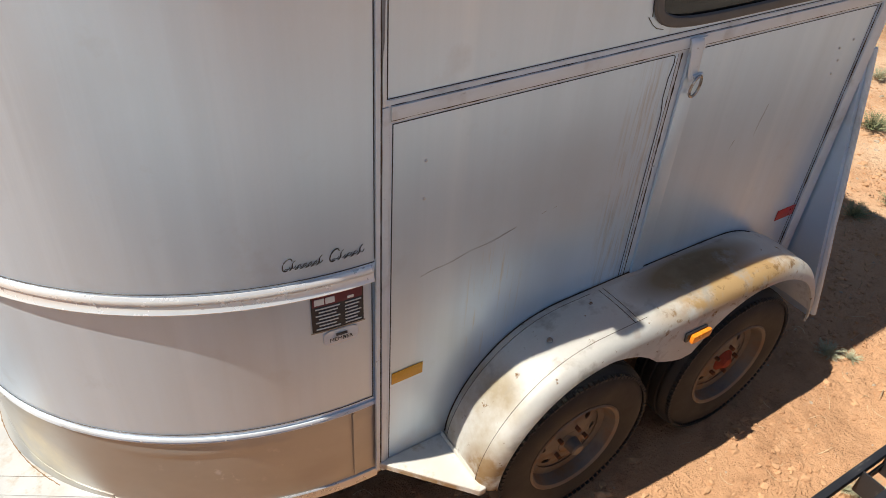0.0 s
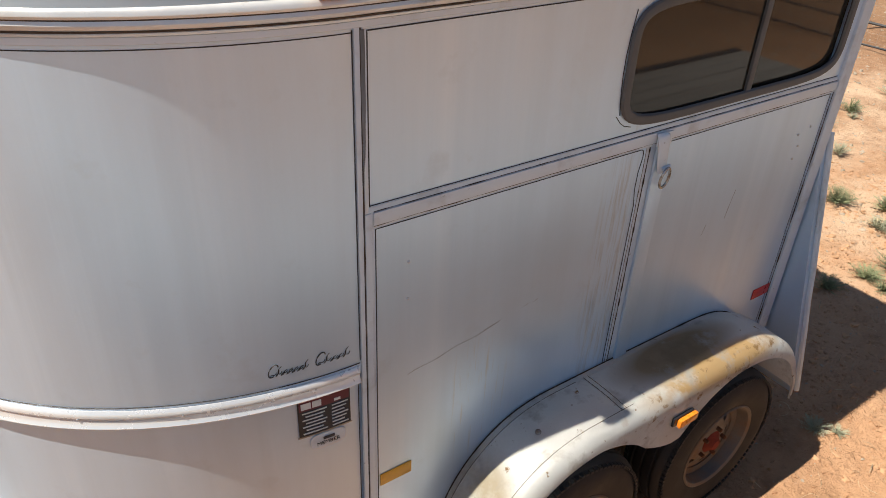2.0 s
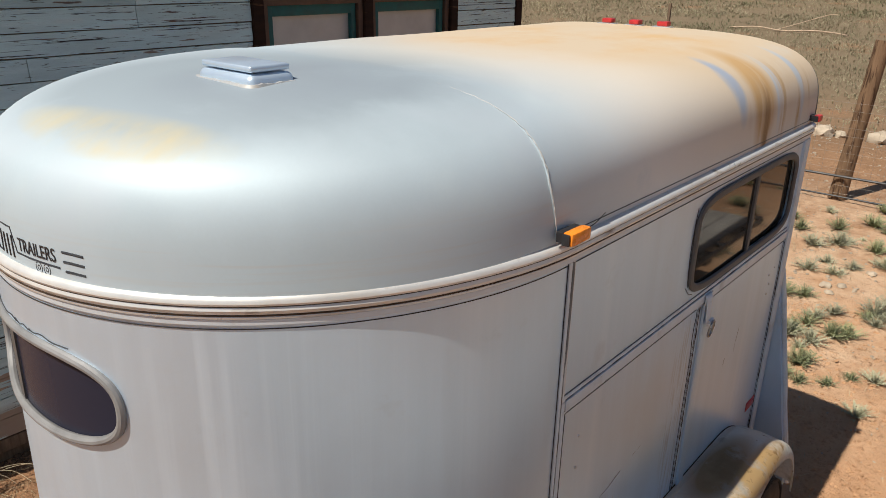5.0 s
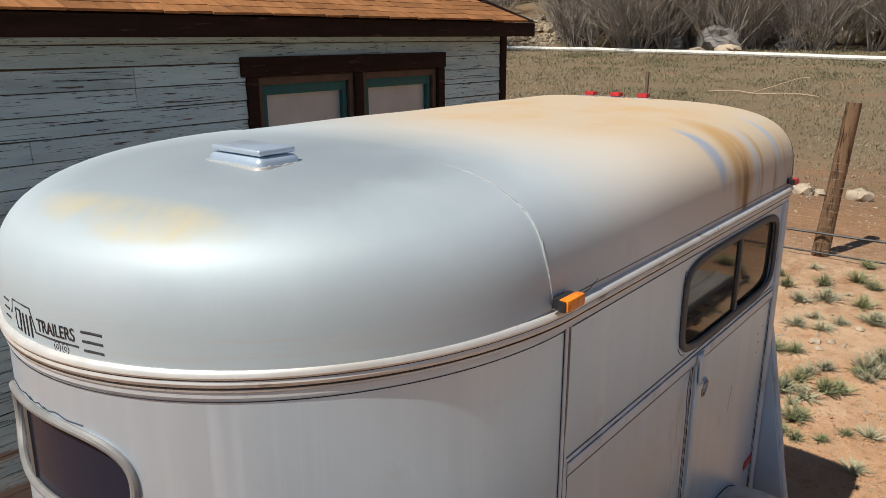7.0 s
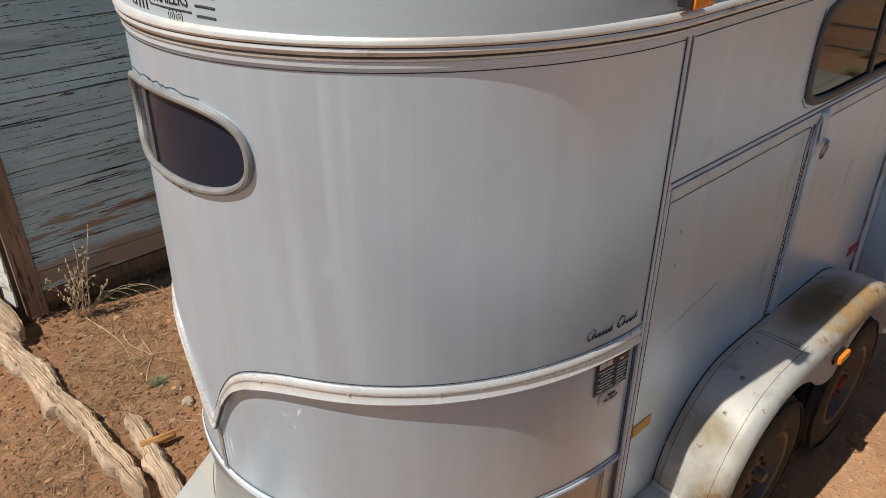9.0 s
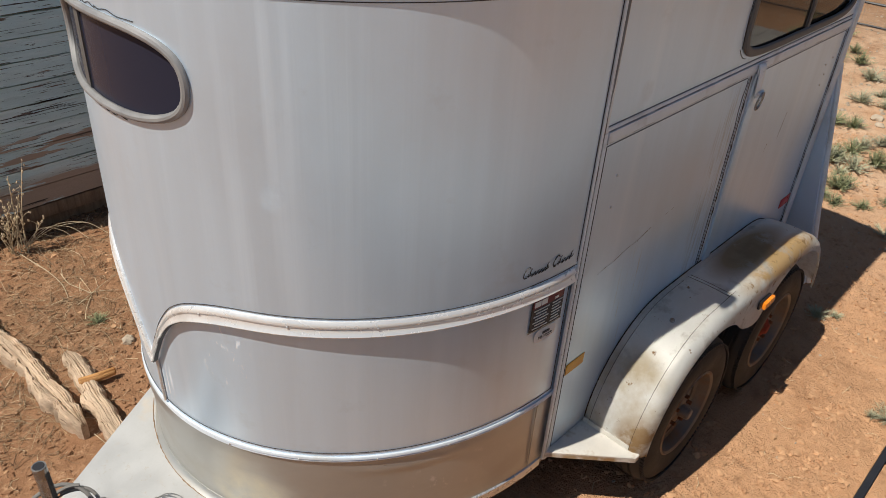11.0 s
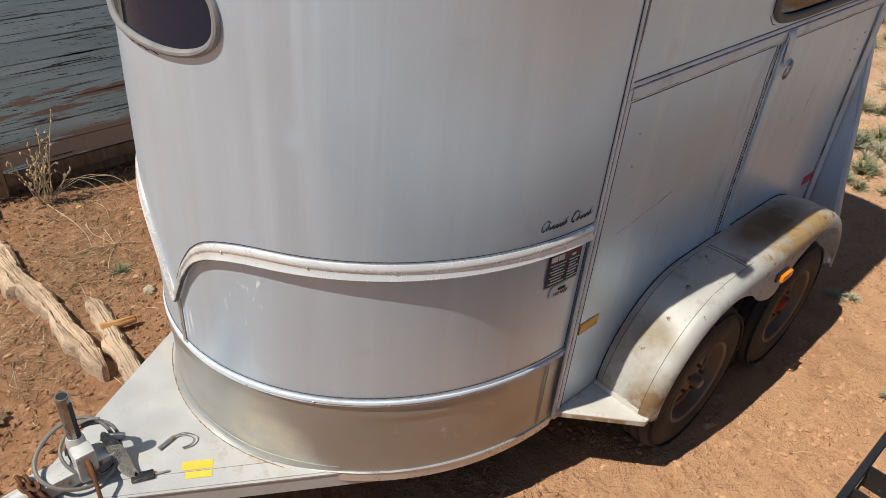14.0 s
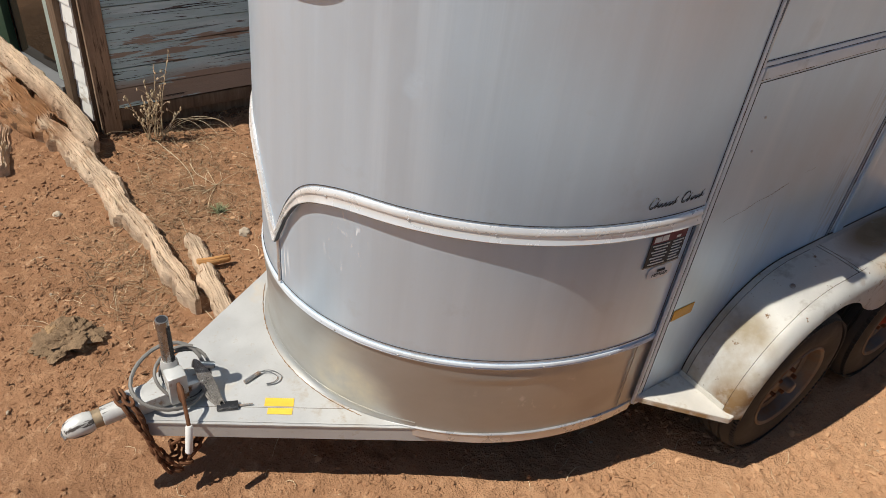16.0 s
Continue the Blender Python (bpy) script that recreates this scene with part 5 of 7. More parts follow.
tube(bm, [(JX, JY, TZ), (JX, JY, TZ + 0.13), (JX, JY, TZ + 0.15), (JX, JY, TZ + 0.165)], [0.032, 0.032, 0.03, 0.024], 16)
box(bm, JX - 0.06, JX + 0.05, JY - 0.06, JY + 0.06, TZ + 0.002, TZ + 0.016, 0.004)
part("jack_housing", bm, M_HITCH, jack)
NS = 20
bm = bmesh.new()
tube(bm, [(JX, JY, TZ + 0.14), (JX, JY, TZ + 0.346), (JX, JY, TZ + 0.350)], [0.0215, 0.0215, 0.0205], NS)
jt = part("jack_tube", bm, M_DARKSTEEL, jack, "dark steel tube with a threaded strip")
# flat black disc drawn in place of the shade inside the tube
bm = bmesh.new()
tube(bm, [(JX, JY, TZ + 0.3505), (JX, JY, TZ + 0.352)], 0.0165, NS)
part("tube_mouth", bm, M_LINE, jt)
bm = bmesh.new()
tube(bm, [(JX + 0.0195 * math.cos(a), JY + 0.0195 * math.sin(a), TZ + 0.351) for a in [k * math.tau / 24 for k in range(24)]], 0.0022, 6, closed=True)
part("tube_rim", bm, M_STEEL, jt)
bm = bmesh.new()
for k in range(24):
    box(bm, 0.0195, 0.0245, -0.008, 0.008, TZ + 0.165 + 0.0068 * k, TZ + 0.1685 + 0.0068 * k, 0, Matrix.Translation((JX, JY, 0)) @ Matrix.Rotation(radians(-58), 4, "Z"))
part("thread_strip", bm, M_LINE, jt)
bm = bmesh.new()
box(bm, JX - 0.034, JX + 0.034, JY - 0.085, JY - 0.02, TZ + 0.016, TZ + 0.145, 0.012)
part("gear_box", bm, M_HITCH, jack)
bm = bmesh.new()
tube(bm, [(JX + 0.002, JY - 0.085, TZ + 0.112), (JX + 0.002, JY - 0.089, TZ + 0.10), (JX + 0.002, JY - 0.089, TZ + 0.045), (JX + 0.002, JY - 0.085, TZ + 0.03)], [0.014, 0.027, 0.027, 0.014], 12, flat=0.4)
part("gear_recess", bm, M_RUSTY, jack)
bm = bmesh.new()
tube(bm, curve_points([(JX, JY - 0.07, TZ + 0.118), (JX - 0.002, JY - 0.120, TZ + 0.116), (JX - 0.006, JY - 0.150, TZ + 0.090), (JX - 0.014, JY - 0.200, TZ + 0.025)], 6), 0.007, 8)
cr = part("crank", bm, M_RUSTY, jack)
bm = bmesh.new()
tube(bm, [(JX - 0.014, JY - 0.201, TZ + 0.026), (JX - 0.015, JY - 0.203, TZ + 0.018), (JX - 0.034, JY - 0.230, TZ - 0.070), (JX - 0.035, JY - 0.232, TZ - 0.076)], [0.010, 0.0135, 0.0135, 0.009], 12)
part("crank_grip", bm, M_PLATEW, cr, "white plastic crank grip")
bm = bmesh.new()
tube(bm, [(JX + 0.075, JY - 0.005, TZ + 0.105), (JX + 0.145, JY - 0.03, TZ + 0.085)], 0.0135, 12)
part("side_pin", bm, M_STEEL, jack)
# black disc in place of the shade inside the pin's mouth
bm = bmesh.new()
tube(bm, [(JX + 0.1452, JY - 0.03, TZ + 0.085), (JX + 0.147, JY - 0.0306, TZ + 0.0845)], 0.0095, 12)
part("pin_mouth", bm, M_LINE, jack)
# brake cable loops
for k, (rr, dx, col, w_) in enumerate(((0.124, -0.012, M_CABLE, 0.0072), (0.090, 0.035, M_CABLE, 0.0062), (0.080, 0.045, M_BLACK, 0.0030))):
    bm = bmesh.new()
    pts = []
    for q in range(28 + 2 * k):
        a = q * math.tau / 26 - 0.2 + k
        pts.append((JX + dx + rr * math.cos(a) * (1 + 0.003 * q), JY - 0.015 + rr * 0.80 * math.sin(a), TZ + 0.098 + 0.060 * math.sin(a) + 0.012 * math.sin(2 * a + k) - 0.0006 * q))
    tube(bm, pts, w_, 7)
    part("brake_cable", bm, col, jack)
# braided sleeve of the breakaway wire, sagging from the pin to the key
bm = bmesh.new()
mid = curve_points([(JX + 0.085, JY - 0.02, TZ + 0.115), (JX + 0.098, JY - 0.045, TZ + 0.080), (JX + 0.105, JY - 0.085, TZ + 0.035), (JX + 0.108, JY - 0.125, TZ + 0.022), (JX + 0.120, JY - 0.160, TZ + 0.014)], 12)
for k in range(14):
    sg = 1 if k % 2 else -1
    tube(bm, [(p[0] + 0.025 * math.sin(math.pi * (0.12 + 0.80 * i / len(mid))) * math.cos(k * 0.9 + sg * i * 0.42), p[1] + 0.010 * math.sin(k * 0.9 + sg * i * 0.42),
               max(TZ + 0.003, p[2] + 0.014 * math.sin(k * 0.9 + sg * i * 0.42))) for i, p in enumerate(mid)], 0.0022, 4)
part("braided_wire", bm, M_GRATE, jack)

# safety chains hanging from the coupler
def chain_link(p, d, up, material, parent, L=0.032, r=0.0052):
    d = d.normalized()
    s = d.cross(up).normalized()
    b = bmesh.new()
    pts = []
    for k in range(12):
        a = k * math.tau / 12
        pts.append(p + d * (L * 0.72 * math.cos(a)) + s * (0.013 * math.sin(a)))
    tube(b, pts, r, 5, closed=True, up=d.cross(s))
    return part("chain_link", b, material, parent)


for ci, line in enumerate(([(-1.635, 0.93, 0.442), (-1.625, 0.86, 0.446), (-1.605, 0.82, 0.40), (-1.59, 0.79, 0.28), (-1.575, 0.765, 0.18), (-1.545, 0.755, 0.125), (-1.505, 0.765, 0.135), (-1.46, 0.80, 0.20), (-1.43, 0.84, 0.27)],
                           [(-1.60, 0.83, 0.30), (-1.585, 0.785, 0.22), (-1.545, 0.770, 0.165), (-1.515, 0.790, 0.19), (-1.53, 0.775, 0.25), (-1.49, 0.765, 0.24), (-1.455, 0.775, 0.18), (-1.425, 0.79, 0.20), (-1.41, 0.82, 0.26)],
                           [(-1.655, 0.94, 0.445), (-1.645, 0.85, 0.44), (-1.61, 0.80, 0.34), (-1.575, 0.775, 0.24), (-1.54, 0.755, 0.175), (-1.50, 0.75, 0.15), (-1.46, 0.765, 0.17), (-1.42, 0.80, 0.22), (-1.40, 0.83, 0.27)])):
    chain = empty("safety_chain", "rusty safety chain hanging in a loop below the coupler", "chain")
    pts = [Vector(p) for p in curve_points(line, 40)]
    acc, last, flip = 0.0, pts[0], 0
    for a, b in zip(pts, pts[1:]):
        acc += (b - a).length
        if acc >= 0.036:
            acc = 0.0
            d = b - last
            last = b
            up = Vector((0.3, 0.2, 1)) if flip % 2 else Vector((1, -0.4, 0.1))
            flip += 1
            chain_link(b, d, up, M_RUSTY, chain, 0.033, 0.0062)

# loose things on the tongue
key = empty("car_key", "black car key fob with steel key", "key")
m = pose(-1.325, 0.735, TZ + 0.008, 0, 0, -22)
part("fob", box(bmesh.new(), -0.040, 0.035, -0.018, 0.018, -0.0065, 0.0075, 0.005, m), M_BLACK, key)
part("blade", box(bmesh.new(), 0.035, 0.085, -0.004, 0.004, -0.004, -0.0015, 0, m), M_STEEL, key)
pin = empty("hitch_pin", "steel hitch pin with wire clip", "pin")
bm = bmesh.new()
tube(bm, [(-1.232, 0.812, TZ + 0.009), (-1.165, 0.830, TZ + 0.009)], 0.0075, 10)
part("shank", bm, M_STEEL, pin)
bm = bmesh.new()
tube(bm, curve_points([(-1.165, 0.830, TZ + 0.012), (-1.125, 0.822, TZ + 0.008), (-1.100, 0.78, TZ + 0.004), (-1.125, 0.755, TZ + 0.004), (-1.165, 0.762, TZ + 0.004)], 6), 0.0018, 6)
tube(bm, curve_points([(-1.175, 0.832, TZ + 0.014), (-1.135, 0.816, TZ + 0.010), (-1.115, 0.782, TZ + 0.006), (-1.135, 0.765, TZ + 0.005), (-1.165, 0.770, TZ + 0.004)], 6), 0.0018, 6)
part("wire_clip", bm, M_STEEL, pin)
for x, y, sx, sy in ((-1.160, 0.667, 0.052, 0.019), (-1.176, 0.628, 0.044, 0.014)):
    bm = bmesh.new()
    box(bm, -sx, sx, -sy, sy, 0.0005, 0.002, 0, pose(x, y, TZ, 0, 0, -31.5))
    part("warning_sticker", bm, M_LEMON, trailer, "bright yellow sticker")

# ---- house ----
M_PEEL = mat("peeling_blue_paint", (0.47, 0.625, 0.64), 0.7, var=0.14, scale=3, stretch=(0.6, 1, 3), bump=0.6, bscale=55, bstretch=(0.25, 1, 3), depth=0.004, each=0.13,
             stains=[((0.56, 0.68, 0.685), 6, 0.52, 0.68, (0.35, 1, 3), None, 1, 0.8, 0), ((0.20, 0.15, 0.12), 4.5, 0.665, 0.68, (0.36, 1, 5), None, 1, 0.9, 0), ((0.13, 0.10, 0.085), 11, 0.650, 0.665, (0.25, 1, 3.6), None, 1, 0.9, 0),
                     ((0.035, 0.030, 0.028), 13, 0.620, 0.632, (0.12, 1, 7), None, 1, 0.9, 0), ((0.07, 0.06, 0.055), 42, 0.62, 0.64, (0.22, 1, 2.8), None, 1, 0.9, 0),
                     ((0.34, 0.265, 0.205), 3.6, 0.54, 0.56, (0.42, 1, 5), (0.2, 3.5, 0.25), (6, 1, 0.62), 0.9, 0), ((0.35, 0.275, 0.215), 5.0, 0.44, 0.48, (0.45, 1, 3), (0.2, 3.5, 0.20), (6, 1, 0.19), 0.9, 0),
                     ((0.04, 0.032, 0.028), 4.2, 0.65, 0.67, (0.35, 1, 9), (0.2, 3.5, 0.30), (6, 1, 0.45), 0.9, 0)])
M_OLDWOOD = mat("weathered_dark_wood", (0.175, 0.122, 0.083), 0.85, var=0.4, scale=7, stretch=(5, 5, 0.6), bump=0.5, bscale=60, bstretch=(3, 3, 0.3), depth=0.003)
M_DARKTRIM = mat("dark_brown_trim", (0.032, 0.017, 0.012), 0.8, var=0.4, scale=6, stretch=(0.5, 1, 3), bump=0.4, bscale=50, bstretch=(0.3, 1, 3), depth=0.003,
                 stains=[((0.13, 0.07, 0.04), 6, 0.62, 0.70, (0.6, 1, 5), None, 1, 0.9, 0)])
M_SASH = mat("worn_sash_wood", (0.115, 0.066, 0.042), 0.75, var=0.35, scale=9, bump=0.4, bscale=60, depth=0.002)
M_TEAL = mat("teal_paint", (0.012, 0.10, 0.095), 0.6, var=0.25, scale=12, bump=0.3)
M_GREEN = mat("dark_green_paint", (0.02, 0.06, 0.035), 0.55, var=0.2, scale=10, bump=0.2)
M_CREAM = mat("white_house_paint", (0.72, 0.72, 0.68), 0.7, var=0.1, scale=5, bump=0.5, bscale=50, each=0.06,
              stains=[((0.45, 0.40, 0.33), 6, 0.58, 0.66, (1, 1, 2), None, 1, 0.9, 0)])
M_SHINGLE = mat("orange_brown_shingle", (0.30, 0.135, 0.055), 0.9, var=0.3, scale=6, stretch=(3, 1, 1), bump=0.5, bscale=60, depth=0.004, each=0.2)
M_FILM = mat("clouded_plastic", (0.52, 0.51, 0.48), 0.5, var=0.15, scale=4, bump=0.5, bscale=8, depth=0.01)
HY = 3.55
HX0, HX1, HTOP = -1.10, 4.74, 3.02
wall = empty("wall_south", "peeling blue clapboard house wall over a rotten sill", "wall", kind="structure")
WX0, WX1, WZ0, WZ1 = 1.66, 3.66, 1.30, 2.66
for x0, x1, z0, z1 in ((HX0 + 0.05, WX0, 0.0, HTOP), (WX1, HX1, 0.0, HTOP), (WX0, WX1, 0.0, WZ0), (WX0, WX1, WZ1, HTOP)):
    part("sheathing", one_box(x0, x1, HY + 0.004, HY + 0.12, z0, z1), M_OLDWOOD, wall)
RH2 = random.Random(11)


def clapboard(x0, x1, z, h, parent, material, rot):
    b = bmesh.new()
    n = max(2, int((x1 - x0) / 0.18))
    rows = []
    for k in range(n + 1):
        x = x0 + (x1 - x0) * k / n
        w = 0.004 * noise.noise(Vector((x * 2.1, z * 7, 2))) + (0.012 * max(0, noise.noise(Vector((x * 4, z * 9, 5)))) if rot else 0)
        sag = 0.006 * noise.noise(Vector((x * 0.7, z * 3, 9)))
        rows.append([b.verts.new(p) for p in ((x, HY - 0.030 - w * 0.5, z + w + sag), (x, HY - 0.022 - w * 0.5, z + h - 0.006 + sag), (x, HY + 0.003, z + h - 0.006 + sag), (x, HY + 0.003, z + w + sag))])
    for p, q in zip(rows, rows[1:]):
        for i in range(4):
            b.faces.new((p[i], p[(i + 1) % 4], q[(i + 1) % 4], q[i]))
    b.faces.new(rows[0][::-1])
    b.faces.new(rows[-1])
    return part("clapboard", b, material, parent, smooth=False)


z = 0.17
while z < HTOP - 0.05:
    h = min(0.128, HTOP - z)
    spans = [(HX0 + 0.15, HX1 - 0.08)] if z + h < WZ0 - 0.02 or z > WZ1 + 0.10 else [(HX0 + 0.15, WX0 - 0.10), (WX1 + 0.10, HX1 - 0.08)]
    for a, b_ in spans:
        cut = a + RH2.uniform(0.25, 0.75) * (b_ - a)
        pieces = [(a, cut - 0.002), (cut + 0.002, b_)] if b_ - a > 1.6 and RH2.random() < 0.75 else [(a, b_)]
        for p, q in pieces:
            clapboard(p, q, z, h, wall, M_PEEL, z < 1.4)
    z += 0.13
part("sill_beam", one_box(HX0 + 0.15, HX1, HY - 0.030, HY + 0.003, 0.078, 0.165, 0.01), M_OLDWOOD, wall)
tagged(part("corner_board", one_box(HX0 + 0.025, HX0 + 0.145, HY - 0.05, HY - 0.002, 0.0, HTOP, 0.006), mat("weathered_brown_board", (0.29, 0.205, 0.14), 0.85, var=0.4, scale=7, stretch=(5, 5, 0.5), bump=0.8, bscale=60, bstretch=(3, 3, 0.25), depth=0.004, stains=[((0.06, 0.04, 0.028), 9, 0.56, 0.64, (5, 5, 0.4), None, 1, 0.9, 0)])), "weathered brown corner board of the house", "trim", kind="structure")
tagged(part("corner_board", one_box(HX1 - 0.075, HX1 + 0.02, HY - 0.045, HY - 0.002, 0.0, HTOP, 0.006), M_DARKTRIM), "dark brown corner board of the house", "trim", kind="structure")

# double window of the house
hw = empty("window_1", "double house window with dark casing and clouded panes", "window", kind="structure")
part("head_casing", one_box(WX0 - 0.14, WX1 + 0.10, HY - 0.06, HY - 0.026, WZ1 + 0.01, WZ1 + 0.145, 0.005), M_DARKTRIM, hw)
for x in (WX0 - 0.095, WX1 + 0.005):
    part("side_casing", one_box(x, x + 0.09, HY - 0.05, HY + 0.003, WZ0 - 0.08, WZ1 + 0.008, 0.005), M_DARKTRIM, hw)
part("mullion", one_box((WX0 + WX1) / 2 - 0.045, (WX0 + WX1) / 2 + 0.045, HY - 0.045, HY + 0.10, WZ0, WZ1, 0.005), M_DARKTRIM, hw)
part("window_sill", one_box(WX0 - 0.14, WX1 + 0.10, HY - 0.09, HY + 0.003, WZ0 - 0.125, WZ0 - 0.082, 0.005), M_DARKTRIM, hw)
for a, b_ in ((WX0 + 0.002, (WX0 + WX1) / 2 - 0.048), ((WX0 + WX1) / 2 + 0.048, WX1 - 0.002)):
    for nm, m_, o, y0 in (("sash", M_SASH, 0.0, HY - 0.02), ("inner_frame", M_TEAL, 0.055, HY + 0.005)):
        bm = bmesh.new()
        w = 0.055
        t = 0.075 if o else w
        box(bm, a + o, a + o + w * 0.8, y0, y0 + 0.04, WZ0 + o, WZ1 - o, 0.003)
        box(bm, b_ - o - w * 0.8, b_ - o, y0, y0 + 0.04, WZ0 + o, WZ1 - o, 0.003)
        box(bm, a + o + w * 0.8, b_ - o - w * 0.8, y0, y0 + 0.04, WZ1 - o - t, WZ1 - o, 0.003)
        box(bm, a + o + w * 0.8, b_ - o - w * 0.8, y0, y0 + 0.04, WZ0 + o, WZ0 + o + w, 0.003)
        part(nm, bm, m_, hw)
    bm = bmesh.new()
    sheet(bm, lambda u, v: Vector((a + 0.06 + (b_ - a - 0.12) * u, HY + 0.052 + 0.008 * noise.noise(Vector((u * 5 + a, v * 4, 0))), WZ0 + 0.06 + (WZ1 - WZ0 - 0.12) * v)), 20, 20, -0.003)
    part("pane", bm, M_FILM, hw, "clouded plastic sheeting behind the glass")

# side wall of the house round the corner
wallw = empty("wall_west", "white painted clapboard side wall with green window", "wall", kind="structure")
part("sheathing", one_box(HX0 + 0.004, HX0 + 0.05, HY + 0.004, 8.5, 0.0, 0.22), M_OLDWOOD, wallw)
part("sheathing", one_box(HX0 + 0.004, HX0 + 0.05, HY + 0.004, 3.76, 0.22, HTOP), M_OLDWOOD, wallw)
part("sheathing", one_box(HX0 + 0.004, HX0 + 0.05, 5.05, 8.5, 0.22, HTOP), M_OLDWOOD, wallw)
k = 0.10
while k < HTOP:
    for a, b_ in ((HY + 0.004, 3.68), (5.13, 8.5)):
        bm = bmesh.new()
        prof = [(HX0 - 0.012, k), (HX0 - 0.004, k + 0.125), (HX0 + 0.003, k + 0.125), (HX0 + 0.003, k)]
        lo = [bm.verts.new((x, a, z)) for x, z in prof]
        hi = [bm.verts.new((x, b_, z)) for x, z in prof]
        for i in range(4):
            bm.faces.new((lo[i], lo[(i + 1) % 4], hi[(i + 1) % 4], hi[i]))
        bm.faces.new(lo[::-1])
        bm.faces.new(hi)
        part("clapboard", bm, M_CREAM, wallw, smooth=False)
    k += 0.122
gw = empty("window_2", "green framed house window with dark wooden casing", "window", kind="structure")
for a, b_ in ((3.68, 3.76), (5.05, 5.13)):
    part("side_casing", one_box(HX0 - 0.045, HX0 + 0.05, a, b_, 0.02, 2.2, 0.004), M_OLDWOOD, gw)
part("window_sill", one_box(HX0 - 0.06, HX0 + 0.05, 3.762, 5.048, 0.20, 0.27, 0.004), mat("grey_sill", (0.14, 0.145, 0.15), 0.7, var=0.2, scale=9), gw)
part("inner_frame", one_box(HX0 - 0.01, HX0 + 0.05, 3.764, 3.88, 0.275, 2.2, 0.004), mat("pale_green_paint", (0.38, 0.45, 0.40), 0.6, var=0.15, scale=9), gw)
part("shutter", one_box(HX0 - 0.03, HX0 + 0.02, 4.42, 5.045, 0.275, 2.2, 0.004), M_GREEN, gw)
part("pane", one_box(HX0 + 0.025, HX0 + 0.03, 3.885, 4.415, 0.275, 2.2), M_TINT, gw)
part("head_casing", one_box(HX0 - 0.045, HX0 + 0.05, 3.68, 5.13, 2.202, 2.30, 0.004), M_OLDWOOD, gw)
for w_ in (wallw, gw):
    w_.matrix_basis = Matrix.Translation((HX0, HY, 0)) @ Matrix.Rotation(radians(17), 4, "Z") @ Matrix.Translation((-HX0, -HY, 0))
for nm, bx in (("wall_east", (HX1 - 0.05, HX1, HY + 0.13, 8.5, 0.0, HTOP)), ("wall_north", (HX0 + 0.06, HX1 - 0.06, 8.4, 8.5, 0.0, HTOP))):
    tagged(part(nm, one_box(*bx), M_PEEL), "blue painted board wall of the house", "wall", kind="structure")
tagged(part("floor", one_box(HX0 + 0.06, HX1 - 0.06, HY + 0.13, 8.38, 0.02, 0.10), M_OLDWOOD), "dark board floor inside the house", "floor", kind="structure")

# roof of the house
EY, EZ, SL = 3.32, 3.075, 0.36
roof = empty("roof", "orange-brown shingle roof with worn dark fascia", "roof", kind="structure")
part("fascia", one_box(HX0 - 0.3, HX1 + 0.20, EY - 0.03, EY, EZ - 0.135, EZ - 0.004, 0.004), M_DARKTRIM, roof)
bm = bmesh.new()
box(bm, HX0 - 0.3, HX1 + 0.20, EY + 0.002, HY - 0.002, EZ - 0.09, EZ - 0.07)
part("soffit", bm, M_DARKTRIM, roof)
part("frieze_board", one_box(HX0 + 0.05, HX1 - 0.08, HY - 0.03, HY + 0.12, HTOP + 0.002, HTOP + 0.07), M_DARKTRIM, roof)
for sgn, y0, y1 in ((1, EY - 0.06, 6.1), (-1, 8.9, 6.1)):
    bm = bmesh.new()
    h = EZ + SL * (6.1 - EY + 0.06)
    v = [bm.verts.new(p) for p in ((HX0 - 0.3, y0, EZ - 0.003), (HX1 + 0.22, y0, EZ - 0.003), (HX1 + 0.22, y1, h), (HX0 - 0.3, y1, h))]
    f = bm.faces.new(v)
    bmesh.ops.solidify(bm, geom=[f], thickness=0.03 * sgn)
    part("roof_deck", bm, M_DARKTRIM, roof)
RS = random.Random(5)
meshes = []
for k in range(5):
    bm = bmesh.new()
    w, L_ = 0.30 + 0.03 * k, 0.26
    for x0, x1 in ((0.0, w / 2 - 0.003), (w / 2 + 0.003, w - 0.004)):
        e = RS.uniform(-0.008, 0.008)
        p = [(x0, e, 0.014), (x1, e + RS.uniform(-0.004, 0.004), 0.016), (x1, L_, 0.004), (x0, L_, 0.004), (x0, e, 0.0), (x1, e, 0.0), (x1, L_, 0.0), (x0, L_, 0.0)]
        q = [bm.verts.new(c) for c in p]
        for f in ((0, 1, 2, 3), (7, 6, 5, 4), (0, 4, 5, 1), (1, 5, 6, 2), (2, 6, 7, 3), (3, 7, 4, 0)):
            bm.faces.new([q[i] for i in f])
    bmesh.ops.recalc_face_normals(bm, faces=bm.faces)
    me = bpy.data.meshes.new("shingle")
    bm.to_mesh(me)
    bm.free()
    me.materials.append(M_SHINGLE)
    meshes.append((w, me))
tilt = math.atan(SL)
for row in range(14):
    x = HX0 - 0.3 - RS.uniform(0, 0.2)
    while x < HX1 + 0.2:
        w, me = RS.choice(meshes)
        if x + w > HX1 + 0.26:
            break
        ob = new("shingle", me)
        ob.parent = roof
        d = row * 0.135
        ob.matrix_basis = Matrix.Translation((x, EY - 0.075 + d * math.cos(tilt), EZ + 0.004 + d * math.sin(tilt))) @ Matrix.Rotation(tilt + 0.02, 4, "X")
        x += w + 0.003

